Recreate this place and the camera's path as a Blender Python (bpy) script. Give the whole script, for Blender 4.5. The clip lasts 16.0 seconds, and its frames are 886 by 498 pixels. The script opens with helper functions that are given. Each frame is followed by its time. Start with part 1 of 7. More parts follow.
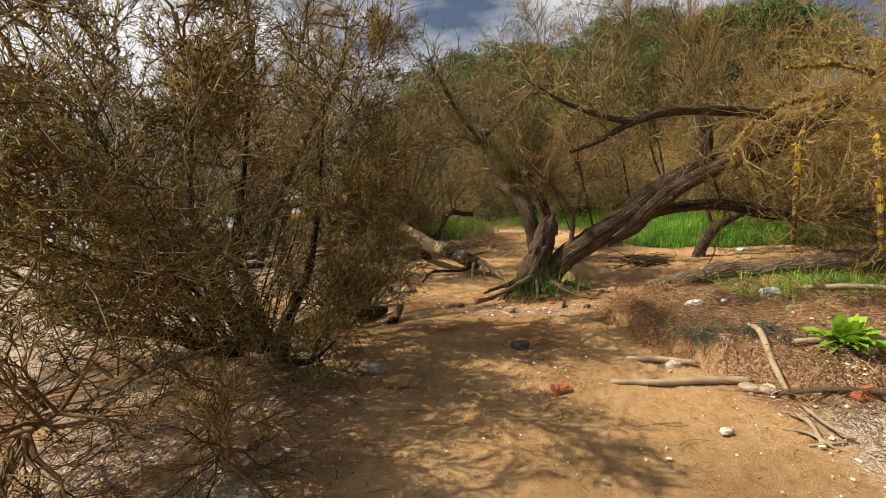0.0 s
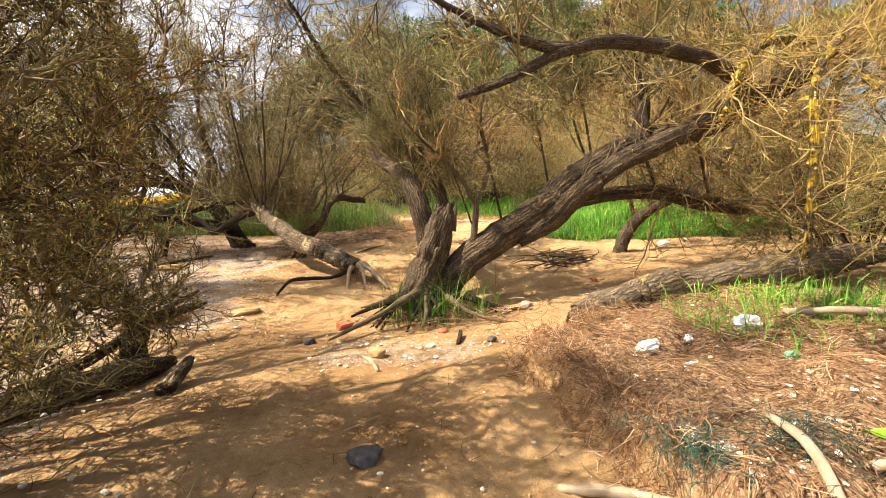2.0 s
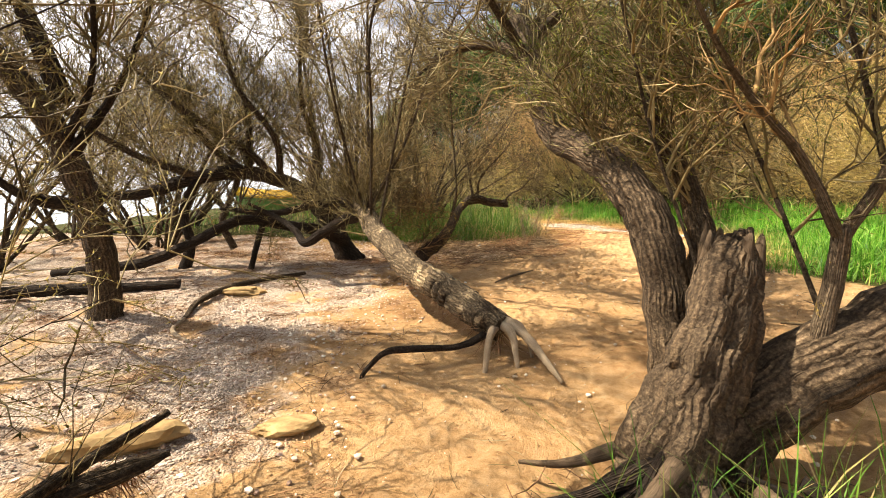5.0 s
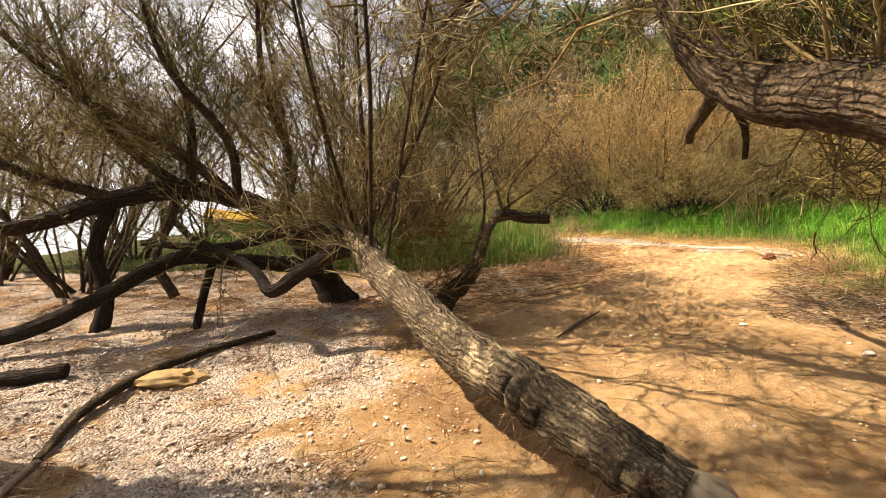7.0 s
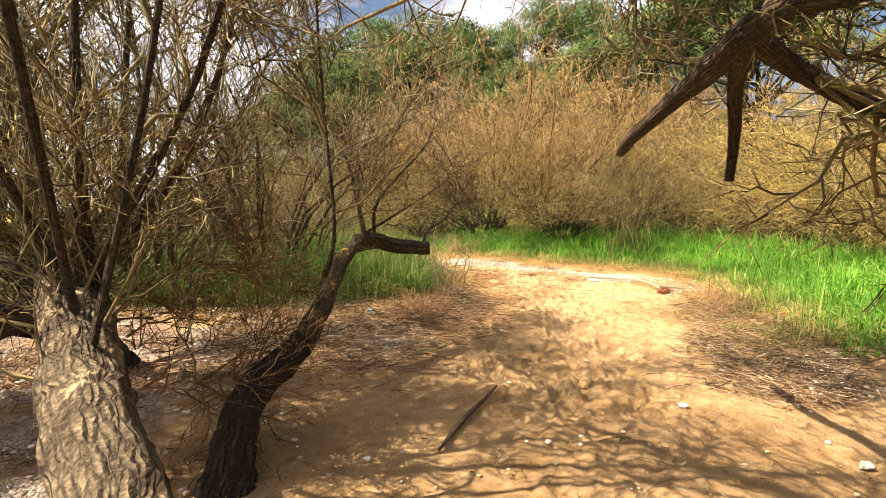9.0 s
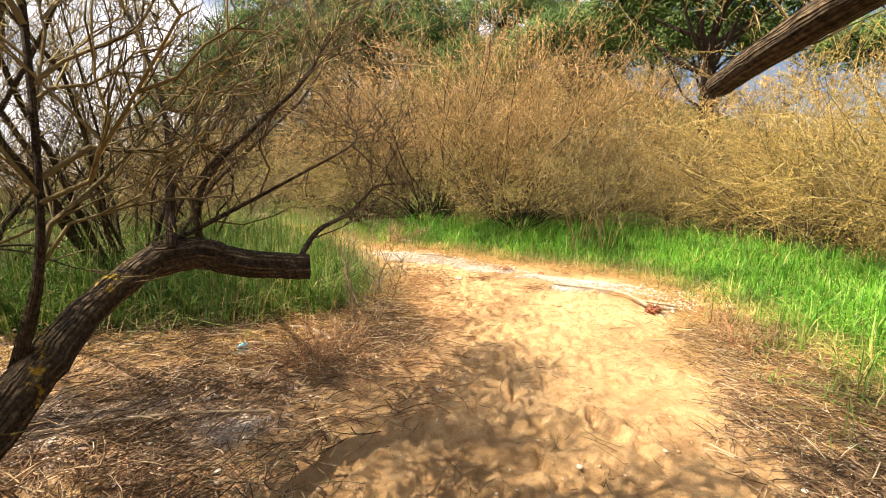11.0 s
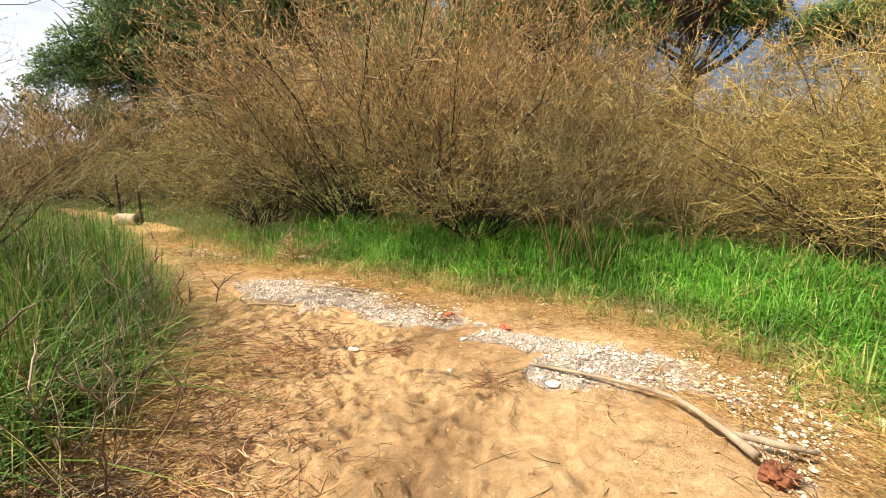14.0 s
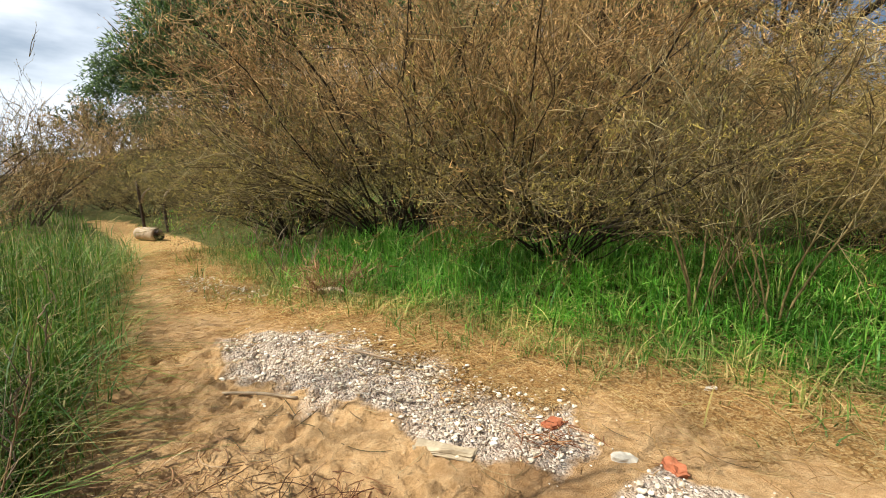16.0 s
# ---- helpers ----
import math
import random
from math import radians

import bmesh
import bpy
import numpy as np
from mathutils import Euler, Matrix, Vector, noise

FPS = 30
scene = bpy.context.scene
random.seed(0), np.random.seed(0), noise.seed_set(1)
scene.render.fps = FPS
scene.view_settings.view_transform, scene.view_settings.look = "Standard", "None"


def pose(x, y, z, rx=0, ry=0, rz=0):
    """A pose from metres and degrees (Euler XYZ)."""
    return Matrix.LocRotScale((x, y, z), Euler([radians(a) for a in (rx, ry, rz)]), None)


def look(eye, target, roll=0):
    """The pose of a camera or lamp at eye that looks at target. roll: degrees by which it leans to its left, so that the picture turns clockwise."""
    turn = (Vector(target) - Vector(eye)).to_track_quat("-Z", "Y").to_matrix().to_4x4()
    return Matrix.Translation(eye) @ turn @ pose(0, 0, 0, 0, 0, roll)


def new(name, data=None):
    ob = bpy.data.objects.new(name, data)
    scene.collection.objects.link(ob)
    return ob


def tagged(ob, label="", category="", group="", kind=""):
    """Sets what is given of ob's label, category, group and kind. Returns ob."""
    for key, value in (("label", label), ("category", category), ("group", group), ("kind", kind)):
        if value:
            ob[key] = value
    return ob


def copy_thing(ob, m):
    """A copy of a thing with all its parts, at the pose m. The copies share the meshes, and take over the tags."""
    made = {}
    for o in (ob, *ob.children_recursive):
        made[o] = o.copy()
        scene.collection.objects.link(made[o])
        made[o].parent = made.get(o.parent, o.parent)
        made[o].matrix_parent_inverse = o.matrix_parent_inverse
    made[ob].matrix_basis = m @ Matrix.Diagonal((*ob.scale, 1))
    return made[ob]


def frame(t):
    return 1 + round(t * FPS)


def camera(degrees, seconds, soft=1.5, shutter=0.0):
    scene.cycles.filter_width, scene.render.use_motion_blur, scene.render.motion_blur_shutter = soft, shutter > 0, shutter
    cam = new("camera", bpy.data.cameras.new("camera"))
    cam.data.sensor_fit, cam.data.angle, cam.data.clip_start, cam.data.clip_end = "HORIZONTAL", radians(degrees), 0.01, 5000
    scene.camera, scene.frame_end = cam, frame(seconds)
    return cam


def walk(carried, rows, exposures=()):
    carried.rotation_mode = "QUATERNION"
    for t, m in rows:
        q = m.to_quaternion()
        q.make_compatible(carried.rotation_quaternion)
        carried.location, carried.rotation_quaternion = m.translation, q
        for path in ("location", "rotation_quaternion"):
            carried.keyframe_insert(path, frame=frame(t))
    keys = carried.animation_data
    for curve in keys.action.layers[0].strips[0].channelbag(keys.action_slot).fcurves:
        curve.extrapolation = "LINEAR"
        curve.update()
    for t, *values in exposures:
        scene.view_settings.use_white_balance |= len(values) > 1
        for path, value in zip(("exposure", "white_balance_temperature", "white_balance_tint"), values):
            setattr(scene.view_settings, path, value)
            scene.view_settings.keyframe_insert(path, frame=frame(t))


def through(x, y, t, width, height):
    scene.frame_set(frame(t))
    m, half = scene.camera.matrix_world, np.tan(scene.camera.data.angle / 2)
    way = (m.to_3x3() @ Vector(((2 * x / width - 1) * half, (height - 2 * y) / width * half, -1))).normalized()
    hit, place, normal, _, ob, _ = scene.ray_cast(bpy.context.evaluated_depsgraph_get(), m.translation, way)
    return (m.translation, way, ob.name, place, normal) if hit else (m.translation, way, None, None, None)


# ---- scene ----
cam = camera(88.0, 16.0, 1.0)
PATH = [
    (0, (0.015, 0.042, 1.486), (0.016, 2.031, 1.275), -2.7),
    (0.5, (0.131, 0.573, 1.413), (0.345, 2.545, 1.163), -3.3),
    (1, (0.349, 1.101, 1.463), (0.693, 3.051, 1.182), -2.7),
    (1.5, (0.594, 1.742, 1.434), (0.966, 3.686, 1.148), -2.3),
    (2, (0.777, 2.196, 1.439), (1.134, 4.142, 1.146), -1.9),
    (2.5, (1.009, 2.714, 1.475), (1.325, 4.667, 1.183), -1.5),
    (3, (1.095, 3.298, 1.429), (1.288, 5.267, 1.135), -0.6),
    (3.5, (1.041, 3.771, 1.478), (1.059, 5.748, 1.176), 0.1),
    (4, (0.921, 4.346, 1.477), (0.862, 6.324, 1.182), 0.1),
    (4.5, (0.807, 4.891, 1.423), (0.691, 6.866, 1.13), -0.2),
    (4.7, (0.718, 5.128, 1.439), (0.556, 7.1, 1.146), -0.3),
    (6.8, (-0.124, 7.326, 1.424), (-0.294, 9.304, 1.183), -2.6),
    (7, (-0.113, 7.585, 1.42), (-0.223, 9.568, 1.186), -2.9),
    (7.5, (-0.052, 8.057, 1.385), (0.023, 10.041, 1.147), -2.9),
    (8, (-0.049, 8.598, 1.443), (0.159, 10.573, 1.211), -1.7),
    (8.5, (0.109, 9.086, 1.408), (0.433, 11.05, 1.214), -0.6),
    (9, (0.225, 9.374, 1.48), (0.621, 11.324, 1.276), -0.2),
    (9.2, (0.265, 9.457, 1.466), (0.674, 11.403, 1.254), -0.3),
    (11.3, (1.044, 11.659, 1.51), (1.694, 13.528, 1.22), 2.2),
    (11.5, (1.123, 11.899, 1.459), (1.799, 13.759, 1.17), 2.2),
    (12, (1.365, 12.354, 1.475), (2.077, 14.2, 1.18), 3.1),
    (12.5, (1.745, 12.879, 1.486), (2.48, 14.714, 1.182), 2.8),
    (13, (2.005, 13.297, 1.466), (2.773, 15.119, 1.161), 2.8),
    (13.5, (2.262, 13.822, 1.548), (3.039, 15.639, 1.239), 2.5),
    (14, (2.619, 14.357, 1.485), (3.387, 16.178, 1.174), 2.3),
    (14.5, (2.817, 14.846, 1.485), (3.56, 16.678, 1.181), 2.1),
    (15, (2.917, 15.379, 1.573), (3.616, 17.225, 1.253), 1.6),
    (15.5, (3.052, 15.957, 1.498), (3.677, 17.828, 1.167), 1.1),
    (16, (3.171, 16.467, 1.525), (3.729, 18.358, 1.191), 0.4),
]
walk(cam, [(t, look(eye, target, roll)) for t, eye, target, roll in PATH], exposures=[(0, 0.44, 6850, 11), (1.0, 1.0, 6750, 11), (2.5, 1.5, 6600, 11), (4.5, 1.48, 6800, 12), (7, 1.22, 7050, 14), (9, 1.58, 6850, 13),
      (11.5, 1.52, 6800, 13), (13, 1.36, 6550, 11), (14, 1.05, 6400, 10), (15, 0.81, 6250, 10), (16, 0.77, 6080, 7)])

# ---- light ----
SUN_TO = Vector((0.76, -0.03, -1.0)).normalized()
world = bpy.data.worlds.new("sky")
scene.world = world
world.use_nodes = True
wn, wl = world.node_tree.nodes, world.node_tree.links
sky = wn.new("ShaderNodeTexSky")
sky.sky_type, sky.sun_disc = "NISHITA", False
sky.sun_elevation, sky.sun_rotation = radians(52.8), radians(272)
sky.dust_density, sky.ozone_density = 1.5, 1.5
coord, cloud, ramp, mixc = wn.new("ShaderNodeTexCoord"), wn.new("ShaderNodeTexNoise"), wn.new("ShaderNodeValToRGB"), wn.new("ShaderNodeMixRGB")
cmap = wn.new("ShaderNodeMapping")
cmap.inputs["Scale"].default_value = (1.6, 1.6, 5.0)
cloud.inputs["Scale"].default_value, cloud.inputs["Detail"].default_value = 1.6, 6
ramp.color_ramp.elements[0].position, ramp.color_ramp.elements[1].position = 0.39, 0.63
mixc.inputs[2].default_value = (14.5, 14.8, 15.4, 1)
wl.new(coord.outputs["Generated"], cmap.inputs[0])
wl.new(cmap.outputs[0], cloud.inputs["Vector"])
west, bank = wn.new("ShaderNodeSeparateXYZ"), wn.new("ShaderNodeMath")
bank.operation = "MULTIPLY_ADD"
bank.inputs[1].default_value = -0.2
wl.new(coord.outputs["Generated"], west.inputs[0])
wl.new(west.outputs[0], bank.inputs[0])
wl.new(cloud.outputs[0], bank.inputs[2])
wl.new(bank.outputs[0], ramp.inputs[0])
wl.new(ramp.outputs[0], mixc.inputs[0])
wl.new(sky.outputs[0], mixc.inputs[1])
wl.new(mixc.outputs[0], wn["Background"].inputs[0])
wn["Background"].inputs[1].default_value = 0.047
sun = new("sun", bpy.data.lights.new("sun", "SUN"))
sun.data.energy, sun.data.angle, sun.data.color = 5.0, radians(0.5), (1.0, 0.90, 0.74)
sun.matrix_world = look((0, 0, 30), Vector((0, 0, 30)) + SUN_TO)

# ---- helpers for meshes ----
def gen(seed):
    return np.random.default_rng(seed)


def sm(a, b, x):
    t = np.clip((np.asarray(x, float) - a) / (b - a), 0, 1)
    return t * t * (3 - 2 * t)


def bell(x, y, cx, cy, rx, ry):
    return np.exp(-(((x - cx) / rx) ** 2 + ((y - cy) / ry) ** 2))


def wob(x, y, s, k=0.0):
    """A cheap smooth wobble, about -1 to 1, with a wavelength of about s."""
    f = 6.283 / s
    return (np.sin(f * (x + 0.31 * y) + 1.3 + k) + np.sin(f * 1.37 * (0.83 * y - 0.47 * x) + 4.1 * k + 0.6) + np.sin(f * 0.71 * (0.6 * x + 1.1 * y) + 2.2 - k)
            + 0.6 * np.sin(f * 2.3 * (x - 0.7 * y) + 5 * k)) / 3.0


def height(x, y):
    """Height of the ground."""
    x, y = np.asarray(x, float), np.asarray(y, float)
    z = -0.13 * bell(x, y, 1.6, 7.6, 2.2, 1.7) - 0.06 * bell(x, y, 3.5, 10.5, 3, 2.5) - 0.10 * bell(x, y, -1.5, 7.6, 1.5, 1.2)
    edge = 1.94 + 0.16 * wob(x, y, 1.1, 0.4) + 1.2 * sm(5.1, 6.4, y) + 0.5 * sm(4.1, 3.1, y)
    z = z + 0.27 * sm(0.0, 0.10, x - edge) * sm(2.6, 3.7, y) * sm(7.0, 6.0, y) * (0.8 + 0.2 * wob(x, y, 0.8))
    z = z + 0.10 * sm(-1.5, -4, x) * sm(8, 10, y) + 0.04 * wob(x, y, 5.0) + 0.015 * wob(x, y, 1.7, 1.0)
    z = z - 1.3 * sm(-13, -20, x)
    hill = 18 * np.exp(-(((x - 30) / 30) ** 2 + ((y - 80) / 42) ** 2)) * sm(33, 54, y + 0.2 * x)
    bank = 0.42 * sm(0.2, 2.6, -side_of(x, y, RIGHT_VERGE)) + 0.12 * sm(0.1, 1.2, -side_of(x, y, LEFT_VERGE)) * sm(15, 17, y)
    return z + hill + bank


def along(x, y, pts, width):
    """1 on a line of points, falling to 0 at about width from it."""
    best = np.full(np.shape(x), 9e9)
    for (ax, ay), (bx, by) in zip(pts, pts[1:]):
        t = np.clip(((x - ax) * (bx - ax) + (y - ay) * (by - ay)) / ((bx - ax) ** 2 + (by - ay) ** 2), 0, 1)
        best = np.minimum(best, np.hypot(x - ax - t * (bx - ax), y - ay - t * (by - ay)))
    return sm(1.0, 0.35, best / width)


LEFT_VERGE = [(-4, 16.3), (-0.5, 16.0), (0.9, 16.0), (1.65, 16.5), (2.0, 17.6), (2.05, 18.9), (1.7, 20.6), (1.0, 22.8), (0.3, 25.6), (-0.7, 28.2), (-2.0, 30.5), (-7, 40)]
RIGHT_VERGE = [(-6.4, 40), (-1.5, 30.6), (0.1, 28.2), (1.3, 26.0), (2.2, 24.2), (2.9, 22.4), (3.9, 21.5), (4.9, 20.4), (5.8, 19.6), (6.5, 18.9), (6.95, 18.1), (7.0, 17.2), (6.8, 16.3), (6.1, 15.1), (5.5, 13.8), (4.9, 12.7), (5.8, 11.6), (9, 11), (16, 8)]


def side_of(x, y, pts):
    """Signed distance from a line of points, positive on its right."""
    best, sign = np.full(np.shape(x), 9e9), np.ones(np.shape(x))
    for (ax, ay), (bx, by) in zip(pts, pts[1:]):
        t = np.clip(((x - ax) * (bx - ax) + (y - ay) * (by - ay)) / ((bx - ax) ** 2 + (by - ay) ** 2), 0, 1)
        d = np.hypot(x - ax - t * (bx - ax), y - ay - t * (by - ay))
        c = (x - ax) * (by - ay) - (y - ay) * (bx - ax)
        sign, best = np.where(d < best, np.sign(c), sign), np.minimum(d, best)
    return best * sign


def turf_depth(x, y):
    """How far inside the grass a place lies (metres, negative outside)."""
    a = -side_of(x, y, LEFT_VERGE)
    b = -side_of(x, y, RIGHT_VERGE)
    return np.maximum(a, b)


def gravel_at(x, y):
    """How stony the ground is, 0 to 1."""
    g = 0.75 * sm(0.3, -1.6, x + 0.35 * wob(x, y, 2.4)) * sm(6.6, 8.2, y + 0.5 * wob(x, y, 3.0)) * sm(17.5, 16, y)
    g = np.maximum(g, 0.9 * sm(-2.0, -4.5, x))
    g = np.maximum(g, (0.55 + 0.25 * wob(x, y, 1.5)) * sm(-0.5, -1.3, x) * sm(7.5, 6.5, y))
    g = np.maximum(g, along(x, y, [(2.9, 20.5), (3.4, 19.9), (3.9, 19.5), (4.4, 18.9)], 0.70 + 0.26 * wob(x, y, 1.1) + 0.12 * wob(x, y, 0.4)))
    g = np.maximum(g, along(x, y, [(5.0, 17.2), (5.7, 16.9), (6.2, 16.3), (5.6, 15.9)], 0.62 + 0.34 * wob(x, y, 0.9) + 0.1 * wob(x, y, 0.35)))
    g = np.maximum(g, 0.8 * along(x, y, [(1.7, 23.2), (2.5, 22.4)], 0.4 + 0.2 * wob(x, y, 0.8)))
    g = np.maximum(g, along(x, y, [(4.8, 17.9), (5.2, 17.6)], 0.42 + 0.22 * wob(x, y, 0.7)))
    g = np.maximum(g, 0.7 * along(x, y, [(4.7, 13.0), (4.1, 12.3)], 0.45 + 0.3 * wob(x, y, 0.6) + 0.1 * wob(x, y, 0.3)))
    g = np.maximum(g, 0.8 * along(x, y, [(2.4, 1.0), (3.0, 2.9), (3.2, 3.3)], 1.0))
    g = np.maximum(g, 0.5 * along(x, y, [(0.7, 6.2), (1.5, 6.0)], 0.7))
    g = np.maximum(g, 0.75 * along(x, y, [(-1.0, 14.4), (0.3, 14.4)], 1.0))
    patch = np.clip(1.0 + 0.45 * wob(x, y, 1.2, 0.3) + 0.3 * wob(x, y, 0.45, 1.0), 0.3, 1.15)
    return g * np.where(x < 0.8, patch, 1.0)


def damp_at(x, y):
    """How damp and dark the sand is, 0 to 1."""
    d = 0.30 * sm(14.2, 11.5, y + 0.5 * wob(x, y, 2.1)) * sm(-2.5, -0.5, x) + 0.6 * bell(x, y, 0.9 + 0.2 * wob(x, y, 0.9), 5.5, 1.2, 1.5)
    return np.clip(d + 0.22 * wob(x, y, 1.3, 0.8) * sm(14, 12, y), 0, 1)


def litter_at(x, y):
    """How much dry needle litter lies there, 0 to 1."""
    l = sm(1.95, 2.3, x - 1.2 * sm(5.1, 6.4, y)) * sm(2.2, 3.4, y) * sm(7.5, 6.2, y)
    l = np.maximum(l, (0.35 + 0.3 * wob(x, y, 1.2)) * sm(-0.3, -1.2, x) * sm(6.5, 5.0, y))
    l = np.maximum(l, 0.9 * along(x, y, [(0.2, 15.0), (1.1, 15.0), (1.7, 15.6), (2.0, 16.6)], 0.8))
    l = np.maximum(l, (0.6 + 0.3 * wob(x, y, 0.9, 0.5)) * sm(1.5, 0.7, x + 0.3 * wob(x, y, 1.1)) * sm(12.4, 13.6, y) * sm(17.5, 16.2, y))
    l = np.maximum(l, 0.75 * along(x, y, [(3.9, 12.6), (4.6, 13.6), (5.2, 14.4)], 0.95 + 0.3 * wob(x, y, 0.8)))
    l = np.maximum(l, 0.6 * np.clip(0.15 + wob(x, y, 0.8, 2.0), 0, 1) * sm(0.4, -0.6, x) * sm(6.5, 8, y) * sm(16, 14, y))
    return l


def straw_at(x, y):
    """How much dead grass covers the ground, 0 to 1."""
    d = np.maximum(-side_of(x, y, RIGHT_VERGE), -side_of(x, y, LEFT_VERGE) - 0.45 - 0.6 * sm(17, 19, y))
    return sm(-1.8, -0.5, d + 0.35 * wob(x, y, 1.7) + 0.15 * wob(x, y, 0.5)) * sm(1.2, 0.3, d) * sm(12, 14, y)


def mesh_object(name, V, quads=None, tris=None, mats=(), uv=None, smooth=True, fan=()):
    """A mesh object from arrays of vertices, quads and triangles."""
    quads = np.zeros((0, 4), np.int32) if quads is None else np.asarray(quads, np.int32).reshape(-1, 4)
    tris = np.zeros((0, 3), np.int32) if tris is None else np.asarray(tris, np.int32).reshape(-1, 3)
    me = bpy.data.meshes.new(name)
    nq, nt = len(quads), len(tris)
    loops = np.concatenate([quads.ravel(), tris.ravel()]).astype(np.int32)
    me.vertices.add(len(V))
    me.vertices.foreach_set("co", np.ascontiguousarray(V, np.float32).ravel())
    me.loops.add(len(loops))
    me.loops.foreach_set("vertex_index", loops)
    me.polygons.add(nq + nt)
    me.polygons.foreach_set("loop_start", np.concatenate([np.arange(nq) * 4, nq * 4 + np.arange(nt) * 3]).astype(np.int32))
    if uv is not None:
        me.uv_layers.new(name="length").data.foreach_set("uv", np.ascontiguousarray(uv[loops], np.float32).ravel())
    me.update(calc_edges=True)
    me.validate()
    me.polygons.foreach_set("use_smooth", np.full(len(me.polygons), smooth))
    for m in mats:
        me.materials.append(m)
    return new(name, me)


def under(ob, thing):
    """Makes ob a part of thing, in place."""
    base = thing.location.copy()
    if thing.parent:
        base = base + thing.parent.location
    ob.parent = thing
    ob.matrix_parent_inverse = Matrix.Translation(-thing.location) if thing.type == "EMPTY" else Matrix.Identity(4)
    return ob


def thing(name, at, label, category, group="", kind=""):
    e = new(name)
    e.empty_display_size = 0.1
    e.location = at
    return tagged(e, label, category, group, kind)


def part(name, bm, material, parent=None, label="", smooth=False):
    me = bpy.data.meshes.new(name)
    bm.to_mesh(me)
    bm.free()
    me.materials.append(material)
    me.polygons.foreach_set("use_smooth", np.full(len(me.polygons), smooth))
    ob = new(name, me)
    if label:
        ob["label"] = label
    return under(ob, parent) if parent else ob


def unit(v):
    return v / np.maximum(np.linalg.norm(v, axis=-1, keepdims=True), 1e-9)


def strands(P, R, sides=3, tip=True, cap=False, rough=0.0, seed=0):
    """Tubes round many lines at once. P: lines x points x 3, R: lines x points. Returns vertices, quads, triangles and uv (round, along)."""
    N, K, _ = P.shape
    T = unit(np.gradient(P, axis=1))
    ref = np.where(np.abs(T[:, :1, 2:3]) < 0.8, np.array([[[0, 0, 1.0]]]), np.array([[[1.0, 0, 0]]]))
    n = unit(np.cross(T[:, 0], ref[:, 0]))
    Ns = np.empty_like(P)
    for k in range(K):
        n = unit(n - (n * T[:, k]).sum(-1, keepdims=True) * T[:, k])
        Ns[:, k] = n
    B = np.cross(T, Ns)
    a = np.arange(sides) * (2 * math.pi / sides)
    seg = np.linalg.norm(np.diff(P, axis=1), axis=2)
    v = np.concatenate([np.zeros((N, 1)), np.cumsum(seg, axis=1)], axis=1)
    rad = np.repeat(R[:, :, None], sides, axis=2)
    if rough:
        g = gen(seed)
        ph = g.uniform(0, 6.28, (N, 8))
        A, L = a[None, None, :], v[:, :, None]
        f = lambda i: ph[:, i][:, None, None]
        w = (0.5 * np.sin(2 * A + f(0) + 1.7 * np.sin(2.1 * L + f(1))) + 0.4 * np.sin(3 * A + f(2) + 4 * L) + 0.35 * np.sin(5.3 * L + f(3) + A)
             + 0.35 * np.sin(7 * A + f(4) + 2.2 * np.sin(6 * L + f(5))) + 0.3 * np.sin(9 * A + 3 * np.sin(9 * L + f(6)) + f(7)))
        rad = rad * (1 + rough * w)
    ring = P[:, :, None, :] + rad[..., None] * (np.cos(a)[None, None, :, None] * Ns[:, :, None, :] + np.sin(a)[None, None, :, None] * B[:, :, None, :])
    kk = K - 1 if tip else K
    V = ring[:, :kk].reshape(N, kk * sides, 3)
    u = np.broadcast_to(a[None, None, :] * R[:, :kk, None] * 0 + a[None, None, :], (N, kk, sides))
    uv = np.stack([u, np.broadcast_to(v[:, :kk, None], (N, kk, sides))], -1).reshape(N, kk * sides, 2)
    per = kk * sides
    extra, euv = [], []
    if tip or cap:
        extra.append(P[:, -1:]), euv.append(np.stack([np.zeros((N, 1)), v[:, -1:]], -1))
    if cap:
        extra.append(P[:, :1]), euv.append(np.zeros((N, 1, 2)))
    V = np.concatenate([V] + extra, axis=1)
    uv = np.concatenate([uv] + euv, axis=1)
    tot = V.shape[1]
    s = np.arange(sides)
    s2 = (s + 1) % sides
    q = np.concatenate([np.stack([k * sides + s, k * sides + s2, (k + 1) * sides + s2, (k + 1) * sides + s], 1) for k in range(kk - 1)] or [np.zeros((0, 4), int)])
    t = []
    if tip or cap:
        t.append(np.stack([(kk - 1) * sides + s, (kk - 1) * sides + s2, np.full(sides, per)], 1))
    if cap:
        t.append(np.stack([s2, s, np.full(sides, per + 1)], 1))
    t = np.concatenate(t) if t else np.zeros((0, 3), int)
    off = (np.arange(N) * tot)[:, None, None]
    return V.reshape(-1, 3), (q[None] + off).reshape(-1, 4), (t[None] + off).reshape(-1, 3), uv.reshape(-1, 2)


def join(sets):
    V, Q, T, U, n = [], [], [], [], 0
    for v, q, t, u in sets:
        V.append(v), Q.append(q + n), T.append(t + n), U.append(u)
        n += len(v)
    return np.concatenate(V), np.concatenate(Q), np.concatenate(T), np.concatenate(U)


def strand_object(name, sets, mat, parent=None, label=""):
    V, Q, T, U = join(sets)
    ob = mesh_object(name, V, Q, T, (mat,), U)
    if label:
        ob["label"] = label
    return under(ob, parent) if parent else ob


